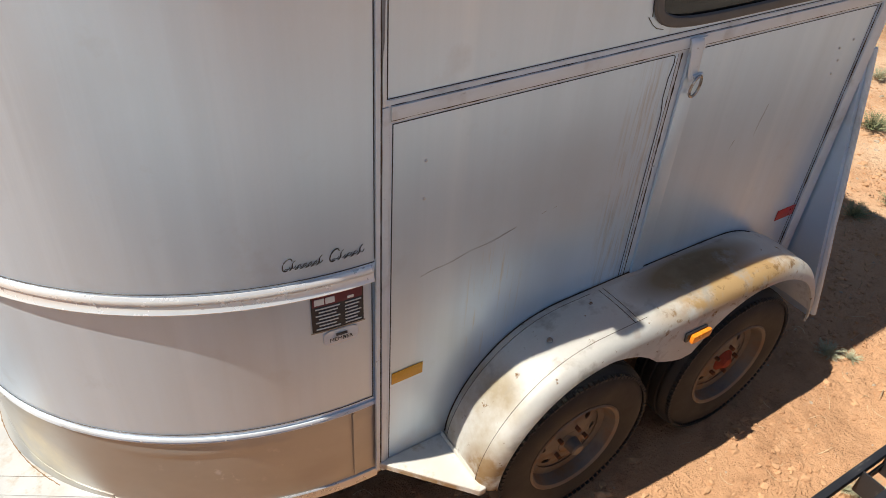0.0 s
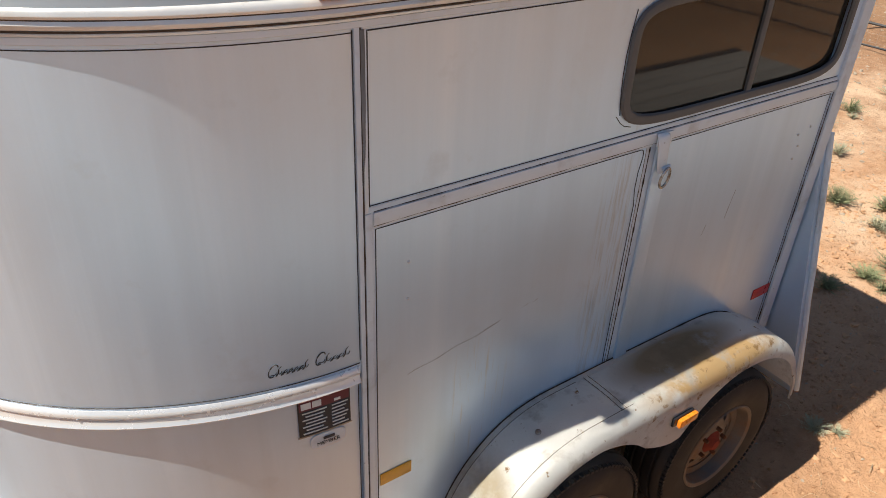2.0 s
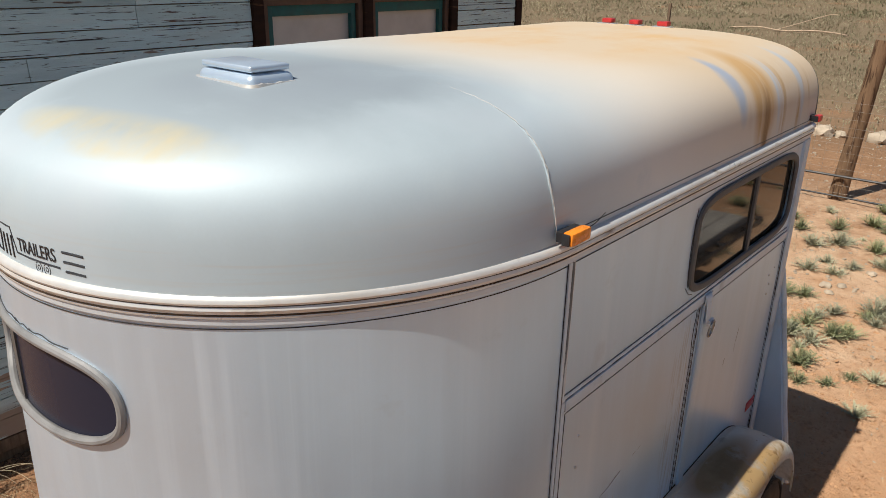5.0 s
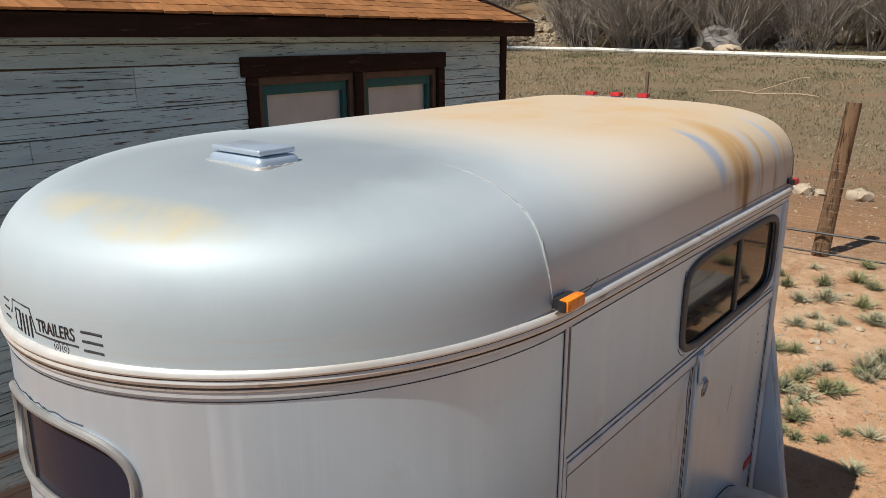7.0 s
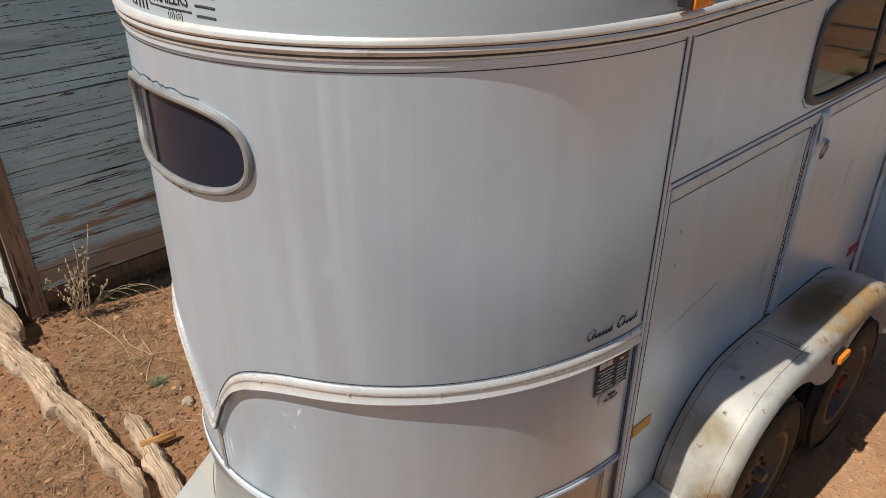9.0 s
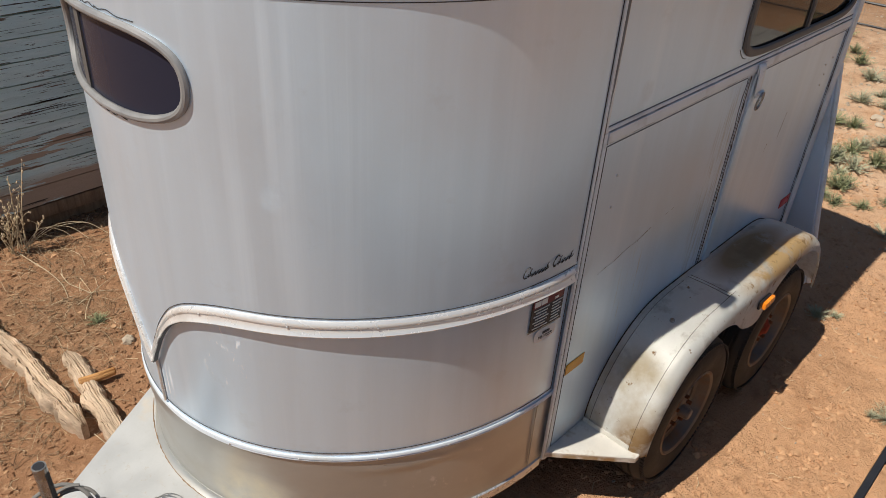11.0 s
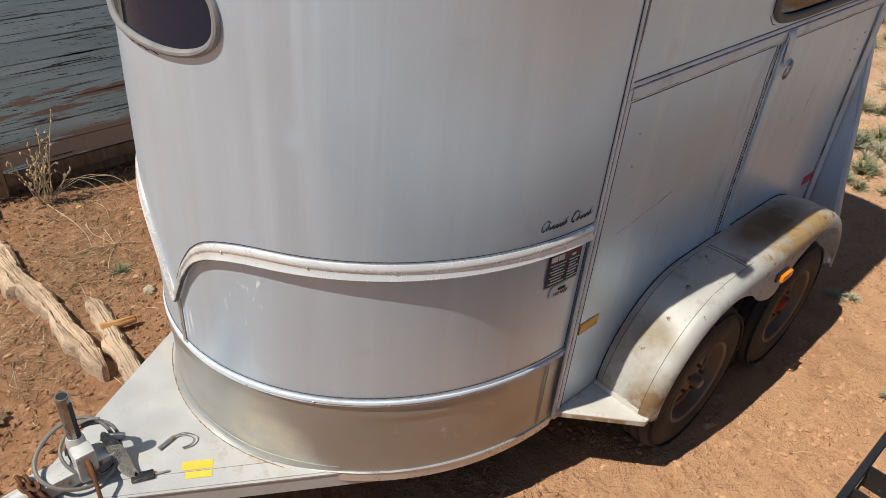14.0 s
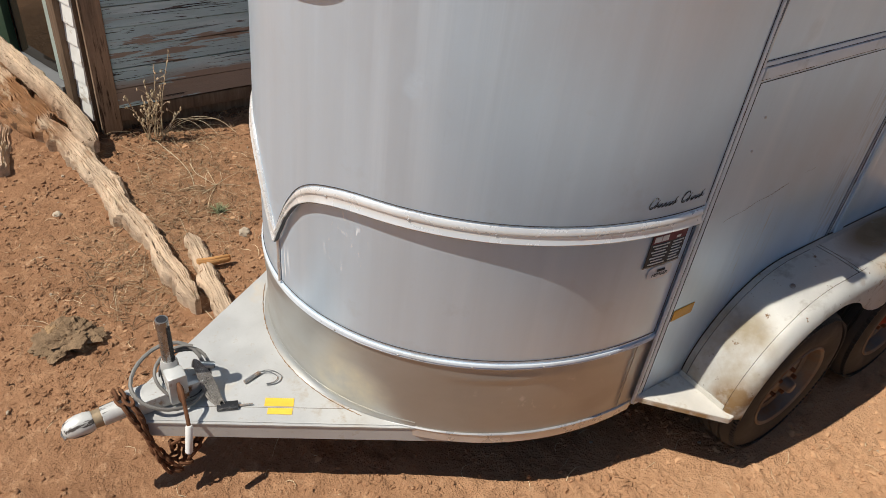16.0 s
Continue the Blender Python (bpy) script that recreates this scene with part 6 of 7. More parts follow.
# ---- timber, stones and dung on the ground ----
M_TIMBER = mat("weathered_timber", (0.53, 0.395, 0.28), 0.9, var=0.34, scale=5, stretch=(5, 0.7, 5), bump=1.0, bscale=60, bstretch=(3.2, 0.5, 3), depth=0.008,
               stains=[((0.25, 0.125, 0.06), 5, 0.34, 0.54, (1.5, 0.8, 1.5), (-1.45, 3.78, 0.16), (0.26, 0.72, 0.20), 0.95, 0), ((0.30, 0.17, 0.09), 3.5, 0.60, 0.72, (1.5, 0.8, 1.5), None, 1, 0.95, 0), ((0.16, 0.10, 0.06), 26, 0.62, 0.68, (2.2, 0.22, 2.0), None, 1, 0.95, 0), ((0.58, 0.46, 0.32), 4, 0.58, 0.72, (3, 0.6, 3), None, 1, 0.9, 0)])
M_SPLIT = mat("fresh_split_wood", (0.50, 0.27, 0.11), 0.8, var=0.25, scale=14, stretch=(1, 5, 5), bump=0.5, bscale=60, depth=0.003)


def slab(name, path, width, thick, seed, material, label, category="timber", ragged=0.5):
    """A ragged slab of old wood along a line of (x, y, z) points, grooved along its grain."""
    b = bmesh.new()
    pts = [Vector(p) for p in curve_points(path, 30)]
    n = len(pts)
    across = [-1.0, -1.03] + [-0.96 + 1.92 * k / 22 for k in range(23)] + [1.03, 1.0]
    rings = []
    run = 0.0
    for i, p in enumerate(pts):
        if i:
            run += (p - pts[i - 1]).length
        d = (pts[min(n - 1, i + 1)] - pts[max(0, i - 1)]).normalized()
        s = Vector((d.y, -d.x, 0)).normalized()
        f = i / (n - 1)
        w = width[0] + (width[1] - width[0]) * f
        e = 0.30 + 0.70 * min(1, min(f, 1 - f) * 12)
        def edge(o):
            return w * e * (1 + ragged * (0.50 * noise.noise(Vector((run * 3.0, seed, o))) + 0.18 * noise.noise(Vector((run * 9, seed, o))) + 0.16 * noise.noise(Vector((run * 26, seed, o))) - 0.75 * max(0.0, noise.noise(Vector((run * 6.5, seed + 3, o))) - 0.22)))
        wl, wr = edge(0.0), edge(7.0) * (1 + 0.30 * ragged * noise.noise(Vector((math.floor(run * 15 + 0.8 * noise.noise(Vector((run * 30, seed, 3)))) * 3.7, seed, 0))))
        ring = []
        for k, a in enumerate(across):
            o = (wl if a < 0 else wr) * a / 2
            if k in (0, len(across) - 1):
                t = 0.0
            elif k in (1, len(across) - 2):
                t = 0.55
            else:
                t = 1 - 0.28 * abs(a) ** 5
                t += 0.15 * noise.noise(Vector((a * 1.5, run * 2.5, seed))) + 0.15 * noise.noise(Vector((a * 10, run * 1.5, seed))) + 0.06 * noise.noise(Vector((a * 21, run * 14, seed)))
                t -= 0.55 * max(0.0, noise.noise(Vector((a * 4.2, run * 1.6, seed + 5))) - 0.30)
                t -= 0.35 * max(0.0, noise.noise(Vector((a * 2.0, run * 14, seed + 9))) - 0.35)
            ring.append(b.verts.new(p + s * o + Vector((0, 0, t * thick - 0.02))))
        rings.append(ring)
    m = len(rings[0])
    for p, q in zip(rings, rings[1:]):
        for k in range(m):
            b.faces.new((p[k], p[(k + 1) % m], q[(k + 1) % m], q[k]))
    b.faces.new(rings[0][::-1])
    b.faces.new(rings[-1])
    ob = part(name, b, material, smooth=False)
    return tagged(ob, label, category)


slab("fallen_beam", [(-1.62, 4.35, 0.22), (-1.48, 3.95, 0.17), (-1.27, 3.2, 0.0), (-1.185, 2.5, 0.0), (-1.155, 2.05, 0.0), (-1.135, 1.66, 0.0)], (0.185, 0.085), 0.095, 3.0, M_TIMBER, "long rotten beam of bleached timber lying on the soil", ragged=1.6)
M_ROT = mat("rotten_red_wood", (0.27, 0.145, 0.075), 0.95, var=0.4, scale=14, bump=1.0, bscale=50, depth=0.012,
            stains=[((0.10, 0.055, 0.03), 7, 0.56, 0.64, (1.5, 1, 1.5), None, 1, 0.95, 0)])
slab("rotten_beam", [(-1.78, 4.5, 0.30), (-1.66, 4.2, 0.22), (-1.56, 3.9, 0.13), (-1.46, 3.55, 0.04)], (0.22, 0.08), 0.09, 14.0, M_ROT, "crumbling reddish rotten beam on the soil", ragged=0.8)
slab("split_plank", [(-1.50, 4.25, 0.42), (-1.40, 3.95, 0.35), (-1.27, 3.6, 0.22), (-1.17, 3.26, 0.06)], (0.12, 0.11), 0.08, 8.0, M_TIMBER, "bleached split plank lying on a rotten beam", ragged=0.9)
slab("wood_scrap", [(-0.985, 2.22, 0.0), (-1.00, 1.95, 0.0), (-1.02, 1.70, 0.0), (-1.045, 1.46, 0.0)], (0.10, 0.09), 0.07, 5.0, M_TIMBER, "short bleached scrap of split timber", ragged=1.1)
slab("wood_splinter", [(-1.03, 1.965, 0.05), (-0.95, 1.95, 0.045), (-0.86, 1.945, 0.04)], (0.045, 0.03), 0.03, 6.0, M_SPLIT, "orange splinter of freshly split wood", ragged=0.4)
slab("log", [(-1.72, 3.22, 0.0), (-1.69, 3.36, 0.005), (-1.65, 3.52, 0.01), (-1.60, 3.70, 0.02)], (0.13, 0.11), 0.115, 21.0, M_TIMBER, "short broken log of bleached wood on the soil", "log", 0.5)


def lump(name, x, y, r, flat, seed, material, label, category, detail=3, rough=0.35):
    b = bmesh.new()
    bmesh.ops.create_icosphere(b, subdivisions=detail, radius=1)
    for v in b.verts:
        q = v.co.normalized()
        k = r * (1 + rough * noise.noise(q * 1.6 + Vector((seed, 0, 0))) + rough * 0.6 * noise.noise(q * 4.2 + Vector((0, seed, 0))) + rough * 0.25 * noise.noise(q * 9 + Vector((0, 0, seed))))
        v.co = Vector((x, y, ground_z(x, y) + r * flat * 0.55)) + Vector((q.x * k, q.y * k, q.z * k * flat))
    ob = part(name, b, material)
    return tagged(ob, label, category)


M_DUNG = mat("dry_dung", (0.225, 0.15, 0.09), 0.95, var=0.4, scale=30, bump=1.0, bscale=120, depth=0.008)
M_STONE = mat("pale_stone", (0.45, 0.37, 0.28), 0.9, var=0.2, scale=9, bump=0.6, bscale=40, depth=0.006, each=0.15)
M_GREYROCK = mat("grey_boulder", (0.23, 0.215, 0.20), 0.9, var=0.35, scale=0.9, bump=0.8, bscale=4, depth=0.08)
lump("dung_clump", -1.70, 1.74, 0.105, 0.30, 2.0, M_DUNG, "crumbled dark dry dung clump on the soil", "dung", 5, 0.75)
lump("dung_clod", -1.655, 1.80, 0.050, 0.75, 4.0, M_DUNG, "dark dry dung clod beside the clump", "dung", 4, 0.45)
lump("dung_clod", -1.745, 1.815, 0.036, 0.85, 5.0, mat("pale_dung", (0.34, 0.22, 0.12), 0.95, var=0.3, scale=30, bump=0.8, bscale=120, depth=0.006), "pale round dung clod beside the clump", "dung", 4, 0.3)
lump("stone", -0.70, 2.15, 0.032, 0.6, 6.0, M_STONE, "pale flat stone on red soil", "stone")
lump("stone", -1.52, 2.75, 0.022, 0.6, 8.0, M_STONE, "small pale stone on red soil", "stone")
for i, (x, y, r) in enumerate(((12.7, 2.4, 0.20), (12.85, 1.5, 0.22), (12.9, 2.15, 0.11), (5.9, 0.52, 0.06), (6.0, 0.40, 0.05), (5.75, 0.45, 0.045), (6.55, 0.25, 0.05), (13.4, 0.9, 0.16))):
    lump("stone", x, y, r, 0.6, 10.0 + i, M_STONE, "pale stone lying on the bare ground", "stone", 2)


def crumbs(name, count, area, sizes, material, label, seed, keep=None, lift=0.0, slim=1.0):
    """Many small angular stones as one mesh."""
    rg = random.Random(seed)
    verts, faces = [], []
    ang = [k * math.tau / 7 for k in range(7)]
    base = [(math.cos(a), math.sin(a), -0.7) for a in ang] + [(0.68 * math.cos(a + 0.2), 0.68 * math.sin(a + 0.2), 0.5) for a in ang] + [(0.1, -0.05, 0.8)]
    fc = [(k, (k + 1) % 7, 7 + (k + 1) % 7, 7 + k) for k in range(7)] + [(7 + k, 7 + (k + 1) % 7, 14) for k in range(7)]
    n = 0
    while n < count:
        x, y = rg.uniform(area[0], area[1]), rg.uniform(area[2], area[3])
        if keep and not keep(x, y, rg):
            continue
        s = sizes[0] + (sizes[1] - sizes[0]) * rg.random() ** 2.4
        a = rg.uniform(0, math.tau)
        c, t = math.cos(a), math.sin(a)
        sx, sy, sz = s * rg.uniform(0.7, 1.4), s * rg.uniform(0.6, 1.2), s * rg.uniform(0.4, 0.8) * slim
        z = soil_z(x, y) + 0.12 * sz + lift
        o = len(verts)
        for p in base:
            g = rg.uniform(0.45, 1.35)
            q = [p[0] * g, p[1] * g, p[2] * rg.uniform(0.7, 1.25)]
            verts.append((x + (q[0] * c - q[1] * t) * sx / 2, y + (q[0] * t + q[1] * c) * sy / 2, z + q[2] * sz / 2))
        faces += [tuple(o + i for i in f) for f in fc]
        n += 1
    me = bpy.data.meshes.new(name)
    me.from_pydata(verts, [], faces)
    me.materials.append(material)
    return tagged(new(name, me), label, "stones", kind="stuff")


M_CHIP = mat("pale_soil_chips", (0.50, 0.295, 0.165), 0.95, var=0.25, scale=12, bump=0.5, bscale=90, depth=0.004)
def clumped(x, y, rg):
    return noise.noise(Vector((x * 1.7 + 4, y * 1.7, 0))) + 0.8 * noise.noise(Vector((x * 6, y * 6, 2))) > rg.uniform(-0.45, 0.75)


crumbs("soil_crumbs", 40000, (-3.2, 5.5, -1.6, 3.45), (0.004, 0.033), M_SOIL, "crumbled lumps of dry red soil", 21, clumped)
def patchy(x, y, rg):
    if x < 0.2 and rg.random() < 0.94:
        return False
    return noise.noise(Vector((x * 2.3, y * 2.3, 8))) + 0.5 * noise.noise(Vector((x * 7, y * 7, 3))) > rg.uniform(-0.35, 0.55)


crumbs("soil_chips", 9000, (-3.2, 5.5, -1.6, 3.45), (0.006, 0.050), M_CHIP, "flat pale chips of dry soil crust", 24, patchy, 0.003, 0.60)
crumbs("brown_clods", 1500, (-1.9, -0.2, 1.2, 3.45), (0.004, 0.030), mat("brown_clods", (0.32, 0.185, 0.105), 0.95, var=0.3, scale=15, bump=0.6, bscale=90, depth=0.004), "rough brown clods beside the timber", 25, patchy, 0.004)
crumbs("gravel", 2600, (-3.0, 9.0, -2.5, 3.45), (0.006, 0.024), M_STONE, "scattered small pale stones", 22, lambda x, y, r: y < 3.4 and (x > 1.0 or r.random() < 0.25))
crumbs("far_gravel", 5000, (4.5, 14, -6, 8), (0.015, 0.07), M_STONE, "small pale stones on bare ground", 23)


# ---- plants ----
def leafmat(name, col, var=0.3):
    return mat(name, col, 0.7, var=var, scale=12, bump=0.2, bscale=60, each=0.25, spec=0.3)


M_WEED = leafmat("green_weed", (0.265, 0.285, 0.15))
M_SAGE = leafmat("grey_green_weed", (0.375, 0.37, 0.25))
M_STRAW = leafmat("dry_straw", (0.54, 0.43, 0.28))
M_TWIG = mat("grey_twigs", (0.34, 0.30, 0.265), 0.85, var=0.3, scale=3, bump=0.1)
M_FIELD = mat("dry_field_grass", (0.30, 0.26, 0.17), 0.9, var=0.30, scale=0.6, bump=0.0,
              stains=[((0.175, 0.17, 0.10), 0.25, 0.50, 0.62, (1, 1, 1), None, 1, 0.9, 0)])


def weed_mesh(seed, stems, height, spread, material):
    rg = random.Random(seed)
    verts, faces = [], []
    for _ in range(stems):
        a = rg.uniform(0, math.tau)
        lean = rg.uniform(0.1, 1.0)
        h = height * rg.uniform(0.5, 1.0) * (1.1 - 0.5 * lean)
        tipx, tipy = math.cos(a) * spread * lean, math.sin(a) * spread * lean
        prev = None
        for k in range(9):
            f = k / 8
            p = Vector((tipx * f ** 0.8, tipy * f ** 0.8, h * (f - 0.25 * f * f * lean)))
            if k:
                for s in (-1, 1):
                    b = a + s * rg.uniform(0.6, 1.5) + rg.uniform(-0.4, 0.4)
                    L = 0.20 * height * rg.uniform(0.5, 1.0) * (1 - 0.45 * f)
                    d = Vector((math.cos(b) * L, math.sin(b) * L, L * rg.uniform(0.1, 0.8)))
                    w = Vector((-math.sin(b), math.cos(b), 0.3)) * L * 0.20
                    o = len(verts)
                    verts += [tuple(p), tuple(p + d * 0.5 + w), tuple(p + d), tuple(p + d * 0.5 - w)]
                    faces.append((o, o + 1, o + 2, o + 3))
                o = len(verts)
                w = Vector((-math.sin(a), math.cos(a), 0)) * 0.0022
                verts += [tuple(prev - w), tuple(prev + w), tuple(p + w * 0.6), tuple(p - w * 0.6)]
                faces.append((o, o + 1, o + 2, o + 3))
            prev = p
    me = bpy.data.meshes.new("weed")
    me.from_pydata(verts, [], faces)
    me.materials.append(material)
    return me


weed_meshes = [weed_mesh(k, 46 + 8 * k, 0.135 + 0.016 * k, 0.15 + 0.018 * k, M_WEED if k % 2 else M_SAGE) for k in range(6)]
RW = random.Random(31)
spots = [(4.61, 0.29, 1.3), (4.45, 0.35, 1.0), (5.54, 0.61, 1.1), (5.54, 0.0, 1.6), (5.3, -0.05, 1.3), (5.8, -0.1, 1.4), (3.64, -0.27, 1.1), (4.16, 0.25, 1.1), (4.23, -0.27, 1.4), (4.15, -0.12, 0.8), (7.3, 0.73, 1.5), (7.1, 0.97, 1.5),
         (7.31, 0.37, 1.5), (4.77, 1.04, 1.0), (4.65, 0.65, 1.0), (3.90, 0.32, 0.8), (3.57, 0.40, 1.1), (6.8, 2.1, 1.5), (2.35, -0.28, 0.55), (5.04, 0.78, 1.2), (2.42, -0.36, 0.45), (-0.74, 2.41, 0.5), (3.95, 0.0, 0.7), (4.9, 0.1, 1.2), (4.95, 0.42, 1.3),
         (6.3, 0.55, 1.3), (6.9, 0.2, 1.4), (7.9, 0.9, 1.4), (8.3, 0.6, 1.3), (7.6, 1.25, 1.3), (1.76, -0.87, 0.7), (1.72, -0.80, 0.5)]
for _ in range(120):
    spots.append((RW.uniform(3.6, 9.2), RW.uniform(-2.6, 4.2), RW.uniform(0.5, 1.4)))
for i, (x, y, s) in enumerate(spots):
    me = weed_meshes[RW.randrange(6)]
    s *= 0.70
    ob = new("weed", me)
    ob.matrix_basis = Matrix.Translation((x, y, ground_z(x, y) - 0.01)) @ Matrix.Rotation(RW.uniform(0, 6.28), 4, "Z") @ Matrix.Scale(s, 4)
    green = me.materials[0] is M_WEED
    tagged(ob, "small feathery green weed on bare soil" if green else "small feathery grey-green weed on bare soil", "weed", group="weeds")


def blades(name, count, pick, size, material, label, seed, width=0.004, bend=0.6):
    """Loose dry stalks or tufts as one mesh of thin bent strips."""
    rg = random.Random(seed)
    verts, faces = [], []
    for _ in range(count):
        x, y, s = pick(rg)
        z = ground_z(x, y)
        a = rg.uniform(0, math.tau)
        up = rg.uniform(1 - bend, 1.0)
        L = size * s * rg.uniform(0.5, 1.2)
        d = Vector((math.cos(a) * (1 - up) * 1.3, math.sin(a) * (1 - up) * 1.3, up))
        w = Vector((-math.sin(a), math.cos(a), 0)) * width * s
        p0 = Vector((x, y, z))
        p1 = p0 + d * L * 0.5
        p2 = p1 + (d + Vector((math.cos(a), math.sin(a), -0.5)) * 0.5).normalized() * L * 0.5
        p2.z = max(p2.z, z + 0.004)
        o = len(verts)
        verts += [tuple(p0 - w), tuple(p0 + w), tuple(p1 + w * 0.8), tuple(p1 - w * 0.8), tuple(p2)]
        faces += [(o, o + 1, o + 2, o + 3), (o + 3, o + 2, o + 4)]
    me = bpy.data.meshes.new(name)
    me.from_pydata(verts, [], faces)
    me.materials.append(material)
    return tagged(new(name, me), label, "dry grass", kind="stuff")


def near_litter(rg):
    c = rg.choice(((-1.35, 2.25, 0.28), (-1.25, 2.0, 0.25), (-0.85, 2.35, 0.30), (-0.6, 2.75, 0.3), (-0.75, 3.2, 0.28), (-1.45, 1.95, 0.35), (-0.9, 2.7, 0.3), (-0.5, 3.3, 0.3)))
    return rg.gauss(c[0], c[2] * 0.6), min(3.45, rg.gauss(c[1], c[2] * 0.6)), rg.uniform(0.5, 1.2)


blades("dry_stalks", 120, near_litter, 0.13, M_STRAW, "loose dry straw and stalks on the soil", 41, 0.0016, 0.95)
blades("dry_litter", 700, lambda rg: (rg.uniform(2.2, 8.5), rg.uniform(-1.5, 3.2), rg.uniform(0.6, 1.3)), 0.12, M_STRAW, "scattered dry stalks on bare ground", 42, 0.0022, 0.9)


def twigs(name, count, pick, size, width, material, label, seed):
    """Thin crooked dry stalks lying on the soil, as one mesh."""
    rg = random.Random(seed)
    verts, faces = [], []
    for _ in range(count):
        x, y = pick(rg)
        a = rg.uniform(0, math.tau)
        L = size * rg.uniform(0.3, 1.0) ** 1.5
        n = 4
        w = width * rg.uniform(0.5, 1.2)
        lift = rg.uniform(0.0, 0.25)
        bend = rg.gauss(0, 0.35)
        o = len(verts)
        for k in range(n + 1):
            f = k / n
            z = soil_z(x, y) + 0.003 + lift * L * math.sin(f * math.pi * 0.8)
            q = w * (1 - 0.6 * f)
            verts += [(x - math.sin(a) * q, y + math.cos(a) * q, z), (x + math.sin(a) * q, y - math.cos(a) * q, z), (x, y, z + q)]
            a += bend + rg.gauss(0, 0.22)
            x += math.cos(a) * L / n
            y = min(3.47, y + math.sin(a) * L / n)
        for k in range(n):
            p = o + 3 * k
            faces += [(p, p + 2, p + 5, p + 3), (p + 2, p + 1, p + 4, p + 5)]
    me = bpy.data.meshes.new(name)
    me.from_pydata(verts, [], faces)
    me.materials.append(material)
    return tagged(new(name, me), label, "dry stalks", kind="stuff")


def litter_spot(rg):
    x, y, _ = near_litter(rg)
    return x, y


twigs("straw_litter", 650, litter_spot, 0.24, 0.0011, mat("dull_straw", (0.38, 0.29, 0.18), 0.9, var=0.35, scale=9, bump=0), "tangled pale straw beside the rotten timber", 61)
twigs("bark_twigs", 500, litter_spot, 0.12, 0.0028, mat("brown_twigs", (0.20, 0.125, 0.075), 0.9, var=0.3, scale=20, bump=0.2), "short brown twigs on the soil", 62)
twigs("loose_straw", 900, lambda rg: (rg.uniform(-3.0, 5.0), rg.uniform(-1.5, 2.9)), 0.11, 0.0016, M_STRAW, "single dry stalks scattered over bare soil", 63)


def field_spot(rg):
    while True:
        az = radians(rg.uniform(-6, 46))
        r = 13.5 + 36 * rg.random() ** 0.8
        x, y = r * math.cos(az), r * math.sin(az)
        if noise.noise(Vector((x * 0.35, y * 0.35, 1))) + 0.7 * noise.noise(Vector((x * 1.6, y * 1.6, 5))) > rg.uniform(-0.5, 0.6):
            return x, y, (0.6 + r / 38) * rg.uniform(0.5, 1.2)


blades("field_grass", 90000, field_spot, 0.13, M_FIELD, "short dry olive-brown pasture grass", 43, 0.009, 0.75)
# tall dry weed against the wall
dry = empty("dry_weed", "tall dead straw-coloured weed against the house wall", "weed")
RD = random.Random(9)
bm = bmesh.new()
tips = []
for k in range(16):
    a = RD.uniform(0, math.tau)
    h = RD.uniform(0.15, 0.58)
    sp = RD.uniform(0.03, 0.16)
    base = Vector((-0.80 + RD.uniform(-0.05, 0.05), 3.36 + RD.uniform(-0.04, 0.04), 0.0))
    pts = curve_points([base, base + Vector((math.cos(a) * sp * 0.4, math.sin(a) * sp * 0.25 - 0.02, h * 0.5)), base + Vector((math.cos(a) * sp, math.sin(a) * sp * 0.4 - 0.04, h))], 4)
    tube(bm, pts, [0.0036 - 0.0018 * i / len(pts) for i in range(len(pts))], 5)
    tips += [Vector(p) for p in pts[-4:]]
    for q in (3, 5, 6):
        p = Vector(pts[min(q, len(pts) - 1)])
        e = p + Vector((RD.uniform(-0.06, 0.06), RD.uniform(-0.03, 0.02), RD.uniform(0.02, 0.07)))
        tube(bm, [p, (p + e) / 2 + Vector((0, 0, 0.006)), e], 0.0016, 4)
        tips.append(e)
for k in range(4):
    a = RD.uniform(-0.6, 0.5)
    base = Vector((-0.78, 3.34, 0.02))
    L = RD.uniform(0.2, 0.45)
    pts = curve_points([base, base + Vector((L * 0.4, -0.05, 0.10 + 0.05 * RD.random())), base + Vector((L * 0.8, -0.08, 0.09)), base + Vector((L, -0.10 - 0.1 * RD.random(), 0.02))], 5)
    tube(bm, pts, 0.0018, 5)
tagged(part("stalk", bm, M_STRAW, dry), kind="stuff")
bm = bmesh.new()
for p in tips:
    for _ in range(2):
        q = p + Vector((RD.gauss(0, 0.004), RD.gauss(0, 0.004), RD.gauss(0, 0.008)))
        bmesh.ops.create_icosphere(bm, subdivisions=1, radius=RD.uniform(0.003, 0.006), matrix=Matrix.Translation(q) @ Matrix.Diagonal((1, 1, 1.8, 1)))
tagged(part("seed_fluff", bm, M_STRAW, dry), kind="stuff")

